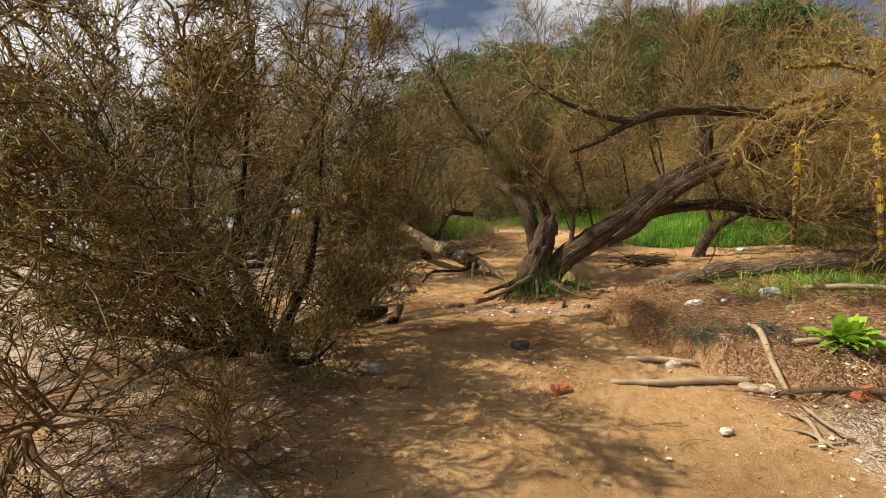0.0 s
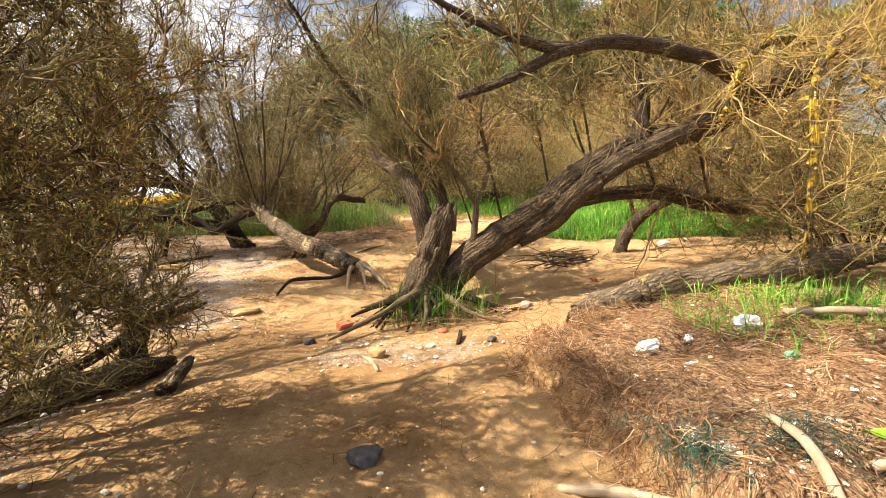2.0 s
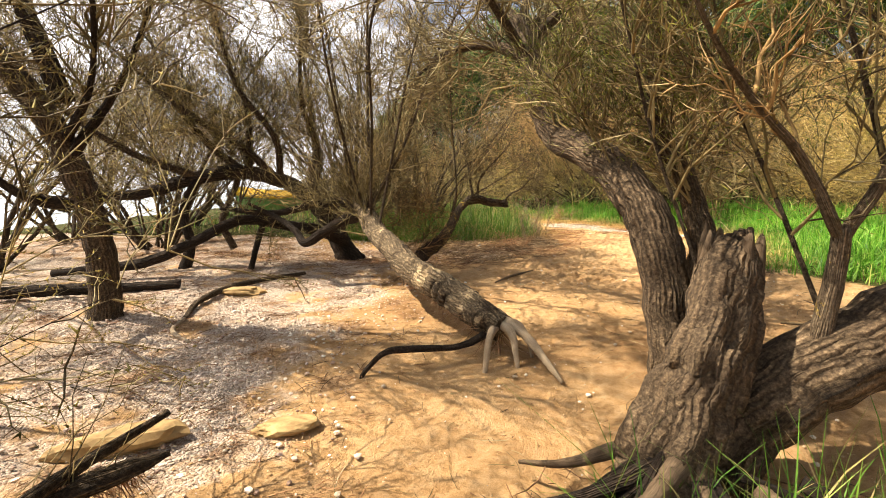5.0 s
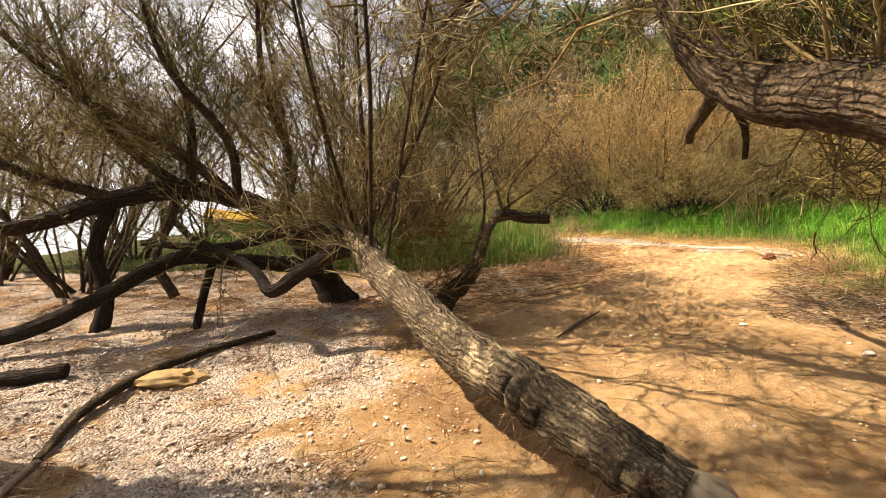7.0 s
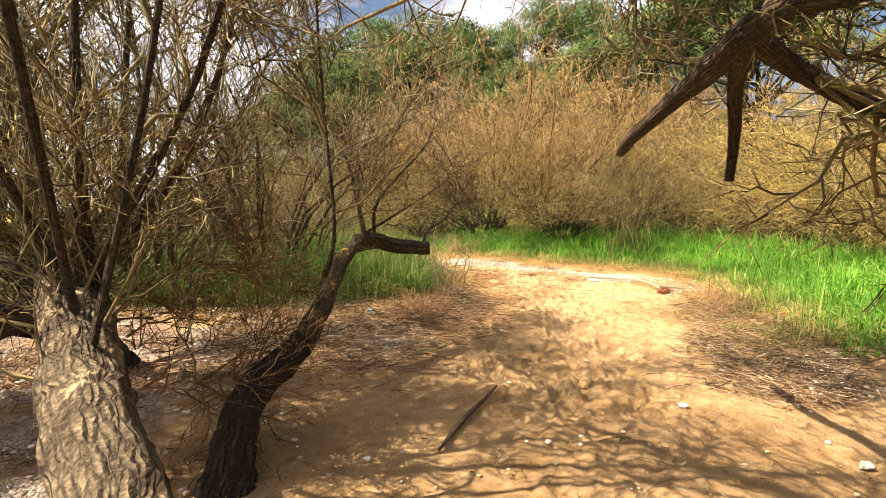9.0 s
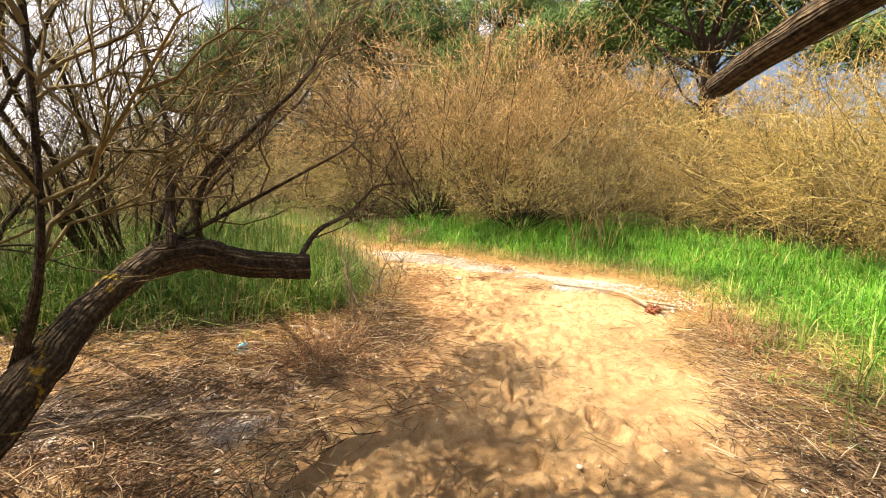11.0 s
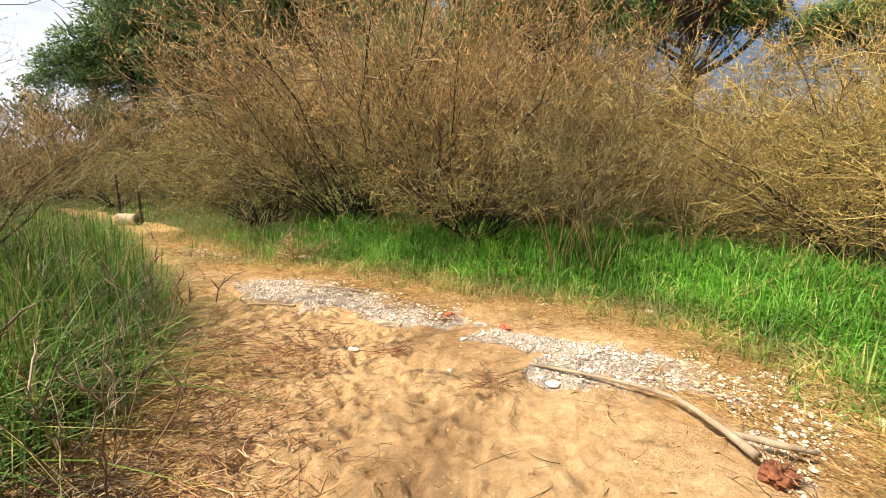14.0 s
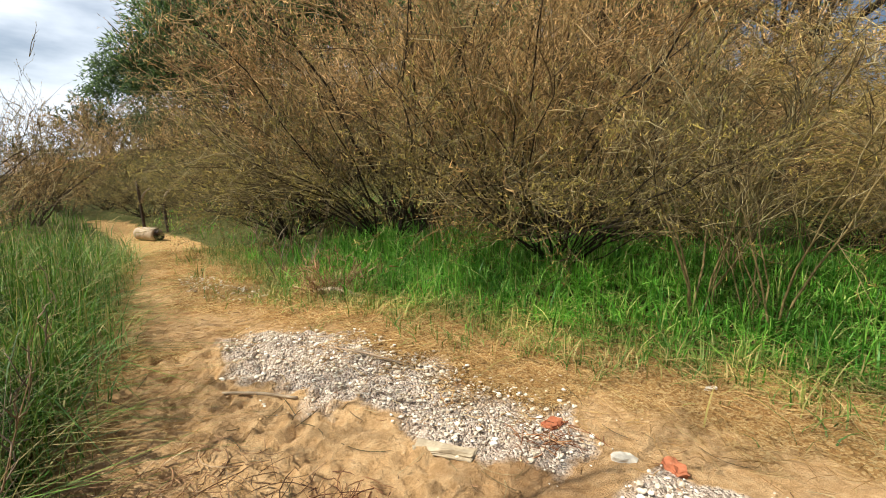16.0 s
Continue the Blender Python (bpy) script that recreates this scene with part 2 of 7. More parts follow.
def spline(ctrl, n):
    """n points and radii along a smooth line through control points (x, y, z, radius)."""
    c = np.array(ctrl, float)
    c = np.concatenate([[2 * c[0] - c[1]], c, [2 * c[-1] - c[-2]]])
    c[0, 3], c[-1, 3] = ctrl[0][3], ctrl[-1][3]
    s = np.linspace(0, len(ctrl) - 1 - 1e-6, n)
    i = s.astype(int)
    t = (s - i)[:, None]
    a, b, d, e = c[i], c[i + 1], c[i + 2], c[i + 3]
    p = 0.5 * (2 * b + (d - a) * t + (2 * a - 5 * b + 4 * d - e) * t ** 2 + (3 * b - a - 3 * d + e) * t ** 3)
    return p[:, :3], np.maximum(p[:, 3], 0.002)


def limb(name, ctrl, mat, parent, sides=14, rough=0.10, seed=1, step=0.05, label=""):
    """A gnarled round limb through control points, with closed ends, as a part of parent."""
    c = np.array(ctrl, float)
    length = np.linalg.norm(np.diff(c[:, :3], axis=0), axis=1).sum()
    n = int(max(6, min(90, length / step)))
    P, R = spline(ctrl, n)
    g = gen(seed)
    P = P + (np.cumsum(g.normal(0, 1, P.shape), axis=0) * 0.02 + g.normal(0, 0.06, P.shape)) * R[:, None] * 0.6
    return strand_object(name, [strands(P[None], R[None], sides, tip=False, cap=True, rough=rough, seed=seed)], mat, parent, label)


def grow(P, R, per, length, spread, lift, K, r0, g, t0=0.2, t1=1.0, bend=0.25):
    """Side shoots from lines P: per shoots on each."""
    N, KP, _ = P.shape
    t = g.uniform(t0, t1, (N, per))
    f = t * (KP - 1)
    i = np.minimum(f.astype(int), KP - 2)
    w = (f - i)[..., None]
    rows = np.arange(N)[:, None]
    at = P[rows, i] * (1 - w) + P[rows, i + 1] * w
    tan = unit(P[rows, i + 1] - P[rows, i])
    rnd = unit(g.normal(0, 1, tan.shape))
    d = unit(tan * (1 - spread) + rnd * spread + np.array([0, 0, lift]))
    L = length * g.uniform(0.45, 1.25, (N, per)) * (1.15 - 0.55 * t)
    at, d, L = at.reshape(-1, 3), d.reshape(-1, 3), L.reshape(-1)
    s = np.linspace(0, 1, K)
    curve = unit(g.normal(0, 1, d.shape)) * bend
    kink = g.normal(0, 0.035, (len(d), K, 3)) * (s > 0)[None, :, None]
    Q = at[:, None] + (d[:, None] * s[None, :, None] + curve[:, None] * (s ** 2)[None, :, None] + kink) * L[:, None, None]
    rr = r0 * (0.6 + 0.5 * g.random(len(d)))[:, None] * (1 - 0.75 * s)[None, :]
    return Q, rr


def thin(P, R, share, g):
    keep = g.random(len(P)) < share
    return P[keep], R[keep]


def off_path(P, R, margin=0.75):
    """Leaves out the shoots that would reach into the line walked."""
    way = np.array([(t, *e) for t, e, _, _ in PATH], float)
    ts = np.arange(0, 16.01, 0.1)
    W = np.stack([np.interp(ts, way[:, 0], way[:, k]) for k in (1, 2, 3)], 1)
    keep = np.ones(len(P), bool)
    for k in range(P.shape[1]):
        for a in range(0, len(P), 20000):
            d2 = ((P[a:a + 20000, k, None, :] - W[None]) ** 2).sum(-1).min(1)
            keep[a:a + 20000] &= d2 > margin ** 2
    return P[keep], R[keep]



def tufted(P, R, size, gaps, seed):
    """Leaves out the shoots that end in the gaps between the clumps of a crown."""
    c, f, k = P[:, -1], 6.283 / size, seed * 1.7
    w = (np.sin(f * (c[:, 0] + 0.4 * c[:, 2]) + k) + np.sin(f * (c[:, 1] - 0.5 * c[:, 0]) + 2.1 * k) + np.sin(f * (1.1 * c[:, 2] + 0.3 * c[:, 1]) + 0.7 * k)
         + 0.7 * np.sin(2.3 * f * (c[:, 0] - c[:, 1] + 0.8 * c[:, 2]) + 1.3 * k)) / 2.2
    keep = w > gaps - 1.0
    return P[keep], R[keep]


# ---- materials ----
def nodes_of(name, rough=0.85):
    m = bpy.data.materials.new(name)
    m.use_nodes = True
    n, l = m.node_tree.nodes, m.node_tree.links
    p = n["Principled BSDF"]
    p.inputs["Roughness"].default_value = rough
    p.inputs["Specular IOR Level"].default_value = 0.25
    return m, n, l, p


def ramp_node(n, stops):
    r = n.new("ShaderNodeValToRGB")
    e = r.color_ramp.elements
    while len(e) < len(stops):
        e.new(0.5)
    for el, (pos, col) in zip(e, stops):
        el.position, el.color = pos, (*col, 1)
    return r


def noise_node(n, l, vec, scale, detail=6, rough=0.6):
    t = n.new("ShaderNodeTexNoise")
    t.inputs["Scale"].default_value, t.inputs["Detail"].default_value, t.inputs["Roughness"].default_value = scale, detail, rough
    if vec is not None:
        l.new(vec, t.inputs["Vector"])
    return t


def mix_node(n, l, kind, fac, a, b):
    m = n.new("ShaderNodeMixRGB")
    m.blend_type = kind
    for k, v in ((0, fac), (1, a), (2, b)):
        if hasattr(v, "is_output"):
            l.new(v, m.inputs[k])
        else:
            m.inputs[k].default_value = v if k == 0 else (*v, 1)
    return m.outputs[0]


def bump_node(n, l, p, heightv, dist, strength=0.6):
    b = n.new("ShaderNodeBump")
    b.inputs["Strength"].default_value, b.inputs["Distance"].default_value = strength, dist
    l.new(heightv, b.inputs["Height"])
    l.new(b.outputs[0], p.inputs["Normal"])


def bark(name, dark, mid, light, furrow=1.0, lichen=0.0, peel=0.0, cells=(4.2, 3.6, 1)):
    """Furrowed bark: long ridges along the limb, with blotches and lichen."""
    m, n, l, p = nodes_of(name, 0.9)
    uv, geo = n.new("ShaderNodeUVMap"), n.new("ShaderNodeTexCoord")
    mp = n.new("ShaderNodeMapping")
    mp.inputs["Scale"].default_value = cells
    l.new(uv.outputs[0], mp.inputs[0])
    warp = noise_node(n, l, geo.outputs["Object"], 14, 5)
    add = n.new("ShaderNodeMixRGB")
    add.blend_type = "ADD"
    add.inputs[0].default_value = 0.9
    l.new(mp.outputs[0], add.inputs[1])
    l.new(warp.outputs["Color"], add.inputs[2])
    vor = n.new("ShaderNodeTexVoronoi")
    vor.feature = "DISTANCE_TO_EDGE"
    vor.inputs["Scale"].default_value = 1.0
    l.new(add.outputs[0], vor.inputs["Vector"])
    edge = ramp_node(n, [(0.0, (0, 0, 0)), (0.40, (1, 1, 1))])
    l.new(vor.outputs[0], edge.inputs[0])
    fine = noise_node(n, l, geo.outputs["Object"], 55, 8, 0.7)
    big = noise_node(n, l, geo.outputs["Object"], 3.2, 4)
    col = ramp_node(n, [(0.3, dark), (0.5, mid), (0.7, light)])
    l.new(fine.outputs[0], col.inputs[0])
    c = mix_node(n, l, "MULTIPLY", 0.62, col.outputs[0], edge.outputs[0])
    tone = ramp_node(n, [(0.3, (0.62, 0.56, 0.5)), (0.7, (1.15, 1.1, 1.0))])
    l.new(big.outputs[0], tone.inputs[0])
    c = mix_node(n, l, "MULTIPLY", 0.8, c, tone.outputs[0])
    if peel:
        bare = noise_node(n, l, geo.outputs["Object"], 3.4, 7, 0.72)
        off = ramp_node(n, [(0.62 - 0.1 * peel, (0, 0, 0)), (0.66 - 0.1 * peel, (1, 1, 1))])
        l.new(bare.outputs[0], off.inputs[0])
        wood = ramp_node(n, [(0.3, (0.30, 0.21, 0.11)), (0.7, (0.62, 0.49, 0.30))])
        l.new(fine.outputs[0], wood.inputs[0])
        c = mix_node(n, l, "MIX", off.outputs[0], c, wood.outputs[0])
        rot = noise_node(n, l, geo.outputs["Object"], 4.6, 6, 0.7)
        dk = ramp_node(n, [(0.36, (0.24, 0.18, 0.13)), (0.5, (1, 1, 1))])
        l.new(rot.outputs[0], dk.inputs[0])
        c = mix_node(n, l, "MULTIPLY", 0.9, c, dk.outputs[0])
    if lichen:
        spots = noise_node(n, l, geo.outputs["Object"], 8, 5, 0.75)
        cut = ramp_node(n, [(0.62 - 0.12 * lichen, (0, 0, 0)), (0.70 - 0.12 * lichen, (1, 1, 1))])
        l.new(spots.outputs[0], cut.inputs[0])
        c = mix_node(n, l, "MIX", cut.outputs[0], c, (0.55, 0.36, 0.03))
    l.new(c, p.inputs["Base Color"])
    hgt = mix_node(n, l, "ADD", 0.45, edge.outputs[0], fine.outputs[0])
    bump_node(n, l, p, hgt, 0.022 * furrow, 1.0)
    return m


def fibre(name, stops, rough=0.75, shine=0.2, through=0.0):
    """Twigs, blades, straw: each piece with its own tone, and a little change along it."""
    m, n, l, p = nodes_of(name, rough)
    p.inputs["Specular IOR Level"].default_value = shine
    geo, tc = n.new("ShaderNodeNewGeometry"), n.new("ShaderNodeTexCoord")
    r = ramp_node(n, stops)
    l.new(geo.outputs["Random Per Island"], r.inputs[0])
    big = noise_node(n, l, tc.outputs["Object"], 0.9, 4)
    tone = ramp_node(n, [(0.35, (0.58, 0.60, 0.56)), (0.65, (1.32, 1.24, 1.12))])
    l.new(big.outputs[0], tone.inputs[0])
    c = mix_node(n, l, "MULTIPLY", 1.0, r.outputs[0], tone.outputs[0])
    fine = noise_node(n, l, tc.outputs["Object"], 60, 3)
    tone2 = ramp_node(n, [(0.3, (0.75, 0.74, 0.72)), (0.7, (1.15, 1.15, 1.15))])
    l.new(fine.outputs[0], tone2.inputs[0])
    c = mix_node(n, l, "MULTIPLY", 0.8, c, tone2.outputs[0])
    l.new(c, p.inputs["Base Color"])
    if through:
        tr = n.new("ShaderNodeBsdfTranslucent")
        l.new(c, tr.inputs[0])
        mx = n.new("ShaderNodeMixShader")
        mx.inputs[0].default_value = through
        l.new(p.outputs[0], mx.inputs[1])
        l.new(tr.outputs[0], mx.inputs[2])
        l.new(mx.outputs[0], n["Material Output"].inputs[0])
    return m


def stony(name, stops, scale=14, bump=0.006, rough=0.85, island=False, vary=0.0):
    """Stone, brick and the like: speckled, stained, rough."""
    m, n, l, p = nodes_of(name, rough)
    tc = n.new("ShaderNodeTexCoord")
    a = noise_node(n, l, tc.outputs["Object"], scale, 8, 0.65)
    r = ramp_node(n, stops)
    if island:
        geo = n.new("ShaderNodeNewGeometry")
        l.new(geo.outputs["Random Per Island"], r.inputs[0])
        tone = ramp_node(n, [(0.3, (0.72, 0.7, 0.68)), (0.7, (1.1, 1.1, 1.1))])
        l.new(a.outputs[0], tone.inputs[0])
        c = mix_node(n, l, "MULTIPLY", 1.0, r.outputs[0], tone.outputs[0])
    else:
        l.new(a.outputs[0], r.inputs[0])
        b = noise_node(n, l, tc.outputs["Object"], scale * 0.22, 4)
        tone = ramp_node(n, [(0.3, (0.72, 0.7, 0.66)), (0.7, (1.12, 1.1, 1.08))])
        l.new(b.outputs[0], tone.inputs[0])
        c = mix_node(n, l, "MULTIPLY", 1.0, r.outputs[0], tone.outputs[0])
    l.new(c, p.inputs["Base Color"])
    bump_node(n, l, p, a.outputs[0], bump, 0.8)
    return m


def wood_mat(name, dark, light, bump=0.004):
    """Dry weathered wood with grain along the piece."""
    m, n, l, p = nodes_of(name, 0.8)
    uv, tc = n.new("ShaderNodeUVMap"), n.new("ShaderNodeTexCoord")
    mp = n.new("ShaderNodeMapping")
    mp.inputs["Scale"].default_value = (5.0, 3.0, 1)
    l.new(uv.outputs[0], mp.inputs[0])
    a = noise_node(n, l, mp.outputs[0], 3.0, 8, 0.7)
    b = noise_node(n, l, tc.outputs["Object"], 6, 4)
    r = ramp_node(n, [(0.32, dark), (0.62, light)])
    l.new(a.outputs[0], r.inputs[0])
    tone = ramp_node(n, [(0.3, (0.65, 0.62, 0.58)), (0.7, (1.1, 1.1, 1.1))])
    l.new(b.outputs[0], tone.inputs[0])
    l.new(mix_node(n, l, "MULTIPLY", 1.0, r.outputs[0], tone.outputs[0]), p.inputs["Base Color"])
    bump_node(n, l, p, a.outputs[0], bump, 0.9)
    return m


def ground_mat():
    """Ochre sand, with stony, littered and grassy stretches told by the ground's own attributes."""
    m, n, l, p = nodes_of("sand_and_soil", 0.95)
    p.inputs["Specular IOR Level"].default_value = 0.1
    tc = n.new("ShaderNodeTexCoord")
    V = tc.outputs["Object"]
    fine, mid, big = noise_node(n, l, V, 120, 6, 0.75), noise_node(n, l, V, 13, 9, 0.72), noise_node(n, l, V, 0.8, 5)
    sand = ramp_node(n, [(0.27, (0.38, 0.23, 0.10)), (0.46, (0.605, 0.395, 0.20)), (0.72, (0.74, 0.54, 0.32))])
    l.new(mid.outputs[0], sand.inputs[0])
    tone = ramp_node(n, [(0.32, (0.62, 0.56, 0.52)), (0.5, (1.0, 0.98, 0.95)), (0.7, (1.12, 1.1, 1.08))])
    l.new(big.outputs[0], tone.inputs[0])
    c = mix_node(n, l, "MULTIPLY", 1.0, sand.outputs[0], tone.outputs[0])
    grain = ramp_node(n, [(0.32, (0.64, 0.60, 0.55)), (0.7, (1.12, 1.12, 1.1))])
    l.new(fine.outputs[0], grain.inputs[0])
    c = mix_node(n, l, "MULTIPLY", 0.9, c, grain.outputs[0])

    wet = n.new("ShaderNodeAttribute")
    wet.attribute_name = "damp"
    c = mix_node(n, l, "MULTIPLY", wet.outputs["Fac"], c, (0.66, 0.60, 0.53))

    def layer(c, attr, stops, scale, lo, hi):
        at = n.new("ShaderNodeAttribute")
        at.attribute_name = attr
        br = noise_node(n, l, V, 5, 6, 0.7)
        s = n.new("ShaderNodeMath")
        s.operation = "MULTIPLY_ADD"
        l.new(br.outputs[0], s.inputs[0])
        s.inputs[1].default_value = 0.9
        l.new(at.outputs["Fac"], s.inputs[2])
        cut = ramp_node(n, [(lo, (0, 0, 0)), (hi, (1, 1, 1))])
        half = n.new("ShaderNodeMath")
        half.operation = "MULTIPLY"
        half.inputs[1].default_value = 0.5
        l.new(s.outputs[0], half.inputs[0])
        l.new(half.outputs[0], cut.inputs[0])
        vor = n.new("ShaderNodeTexVoronoi")
        vor.inputs["Scale"].default_value = scale
        l.new(V, vor.inputs["Vector"])
        r = ramp_node(n, stops)
        sep = n.new("ShaderNodeSeparateColor")
        l.new(vor.outputs["Color"], sep.inputs[0])
        l.new(sep.outputs[0], r.inputs[0])
        return mix_node(n, l, "MIX", cut.outputs[0], c, r.outputs[0]), vor, cut

    c, vg, cg = layer(c, "gravel", [(0.0, (0.44, 0.33, 0.24)), (0.5, (0.63, 0.50, 0.40)), (1.0, (0.80, 0.69, 0.57))], 60, 0.42, 0.60)
    c, vl, cl = layer(c, "litter", [(0.0, (0.15, 0.085, 0.045)), (0.5, (0.34, 0.20, 0.11)), (1.0, (0.52, 0.35, 0.20))], 60, 0.40, 0.60)
    c, vs, cs = layer(c, "straw", [(0.0, (0.24, 0.125, 0.045)), (0.5, (0.40, 0.235, 0.085)), (1.0, (0.56, 0.40, 0.19))], 70, 0.40, 0.62)
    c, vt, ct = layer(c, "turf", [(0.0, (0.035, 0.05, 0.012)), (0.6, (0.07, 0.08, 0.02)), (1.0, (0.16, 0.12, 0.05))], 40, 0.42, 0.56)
    l.new(c, p.inputs["Base Color"])
    s1 = mix_node(n, l, "ADD", 0.35, mid.outputs[0], fine.outputs[0])
    inv = mix_node(n, l, "SUBTRACT", cg.outputs[0], s1, vg.outputs["Distance"])
    bump_node(n, l, p, inv, 0.045, 1.0)
    return m


M_GROUND = ground_mat()
M_BARK = bark("tamarisk_bark", (0.038, 0.027, 0.018), (0.155, 0.11, 0.068), (0.36, 0.275, 0.18))
M_BARK_GREY = bark("pale_flaking_bark", (0.10, 0.075, 0.05), (0.28, 0.21, 0.14), (0.46, 0.37, 0.25), 0.8, 0.12)
M_BARK_PEEL = bark("peeling_rotten_bark", (0.055, 0.041, 0.027), (0.25, 0.19, 0.12), (0.50, 0.41, 0.28), 1.1, 0.0, 0.6, (4.6, 6.5, 1))
# Dark bark; on thicket stems its colour also holds the inner shade.
M_BARK_DARK = bark("dark_shade_toned_bark", (0.022, 0.016, 0.012), (0.065, 0.046, 0.032), (0.15, 0.105, 0.07))
M_BARK_LICHEN = bark("bark_with_yellow_lichen", (0.06, 0.045, 0.025), (0.18, 0.13, 0.08), (0.33, 0.26, 0.16), 0.7, 1.1)
M_BARK_FLECKED = bark("bark_with_lichen_flecks", (0.04, 0.03, 0.02), (0.15, 0.11, 0.07), (0.32, 0.25, 0.16), 0.9, 0.35)
M_DRIFT = wood_mat("bleached_driftwood", (0.24, 0.17, 0.10), (0.50, 0.405, 0.285))
M_ROOT = wood_mat("weathered_root_wood", (0.055, 0.038, 0.024), (0.22, 0.155, 0.095), 0.012)
M_TWIG = fibre("olive_brown_twigs", [(0.0, (0.065, 0.048, 0.027)), (0.45, (0.15, 0.115, 0.055)), (0.8, (0.28, 0.225, 0.105)), (1.0, (0.50, 0.44, 0.27))])
M_TWIG_REDDISH = fibre("reddish_brown_twigs", [(0.0, (0.05, 0.028, 0.016)), (0.5, (0.14, 0.085, 0.040)), (0.85, (0.27, 0.175, 0.075)), (1.0, (0.42, 0.31, 0.15))])
# Dark twig tone, with the shade on the fork's near shoots put in.
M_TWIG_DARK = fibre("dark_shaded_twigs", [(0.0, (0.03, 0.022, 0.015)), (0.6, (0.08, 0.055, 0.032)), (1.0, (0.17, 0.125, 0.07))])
M_TWIG_TAN = fibre("tan_twigs", [(0.0, (0.105, 0.065, 0.032)), (0.45, (0.23, 0.15, 0.062)), (0.8, (0.40, 0.265, 0.115)), (1.0, (0.60, 0.46, 0.26))])
M_TWIG_GOLD = fibre("golden_twigs", [(0.0, (0.12, 0.085, 0.036)), (0.5, (0.26, 0.19, 0.066)), (0.85, (0.42, 0.32, 0.12)), (1.0, (0.58, 0.49, 0.24))])
M_TWIG_GREY = fibre("grey_dead_twigs", [(0.0, (0.12, 0.09, 0.065)), (0.5, (0.25, 0.19, 0.14)), (1.0, (0.45, 0.37, 0.29))])
M_TWIG_LICHEN = fibre("twigs_with_yellow_lichen", [(0.0, (0.30, 0.19, 0.03)), (0.5, (0.52, 0.37, 0.05)), (1.0, (0.65, 0.52, 0.12))])
M_LEAF_OLIVE = fibre("olive_scale_leaves", [(0.0, (0.085, 0.075, 0.022)), (0.5, (0.23, 0.195, 0.045)), (0.85, (0.40, 0.32, 0.085)), (1.0, (0.58, 0.45, 0.16))], 0.7, 0.2, 0.15)
M_LEAF_TAN = fibre("russet_scale_leaves", [(0.0, (0.12, 0.085, 0.028)), (0.4, (0.32, 0.21, 0.075)), (0.8, (0.56, 0.36, 0.15)), (1.0, (0.72, 0.49, 0.25))], 0.7, 0.2, 0.15)
M_LEAF_GOLD = fibre("golden_scale_leaves", [(0.0, (0.20, 0.16, 0.03)), (0.5, (0.34, 0.25, 0.066)), (1.0, (0.58, 0.44, 0.16))], 0.7, 0.2, 0.2)
M_LEAF_GREEN = fibre("fresh_green_shoots", [(0.0, (0.09, 0.12, 0.02)), (0.6, (0.19, 0.22, 0.04)), (1.0, (0.34, 0.34, 0.07))], 0.7, 0.2, 0.35)
M_GRASS = fibre("fresh_grass", [(0.0, (0.045, 0.18, 0.016)), (0.5, (0.135, 0.38, 0.035)), (0.88, (0.28, 0.53, 0.085)), (1.0, (0.55, 0.55, 0.22))], 0.5, 0.35, 0.4)
M_GRASS_DULL = fibre("coarse_verge_grass", [(0.0, (0.04, 0.10, 0.012)), (0.5, (0.105, 0.25, 0.026)), (0.78, (0.21, 0.33, 0.06)), (0.90, (0.40, 0.35, 0.14)), (1.0, (0.50, 0.40, 0.21))], 0.55, 0.3, 0.3)
M_GRASS_MIXED = fibre("yellowing_grass", [(0.0, (0.06, 0.16, 0.02)), (0.5, (0.20, 0.27, 0.06)), (0.8, (0.42, 0.36, 0.13)), (1.0, (0.58, 0.46, 0.22))], 0.6, 0.3, 0.25)
M_STRAW = fibre("dry_straw", [(0.0, (0.26, 0.13, 0.045)), (0.5, (0.43, 0.27, 0.10)), (1.0, (0.60, 0.44, 0.22))])
M_NEEDLE = fibre("rust_brown_needle_litter", [(0.0, (0.12, 0.065, 0.035)), (0.5, (0.31, 0.17, 0.09)), (0.85, (0.48, 0.30, 0.175)), (1.0, (0.64, 0.49, 0.33))])
M_RUST = fibre("rusty_dead_needles", [(0.0, (0.10, 0.04, 0.022)), (0.5, (0.26, 0.115, 0.055)), (0.85, (0.42, 0.22, 0.11)), (1.0, (0.55, 0.36, 0.2))])
# Brown litter, toned darker for the shade of the forked tree's twigs.
M_SHADE_BROWN = fibre("shade_toned_brown_litter", [(0.0, (0.08, 0.052, 0.032)), (0.45, (0.19, 0.125, 0.075)), (0.8, (0.38, 0.27, 0.165)), (1.0, (0.60, 0.50, 0.37))])
M_PINE = fibre("pine_needles", [(0.0, (0.022, 0.055, 0.012)), (0.5, (0.06, 0.12, 0.024)), (1.0, (0.15, 0.23, 0.045))], 0.6, 0.25, 0.15)
M_SHRUB = fibre("evergreen_scrub_leaves", [(0.0, (0.03, 0.05, 0.012)), (0.5, (0.075, 0.10, 0.025)), (0.85, (0.14, 0.15, 0.04)), (1.0, (0.24, 0.19, 0.07))], 0.6, 0.25, 0.2)
M_DOCK = fibre("bright_dock_leaf", [(0.0, (0.20, 0.40, 0.03)), (1.0, (0.34, 0.56, 0.07))], 0.45, 0.4, 0.3)
M_GRAVEL = stony("shell_and_limestone_gravel", [(0.0, (0.40, 0.31, 0.21)), (0.3, (0.63, 0.54, 0.41)), (0.7, (0.77, 0.69, 0.55)), (1.0, (0.88, 0.83, 0.72))], 30, 0.003, 0.8, True)
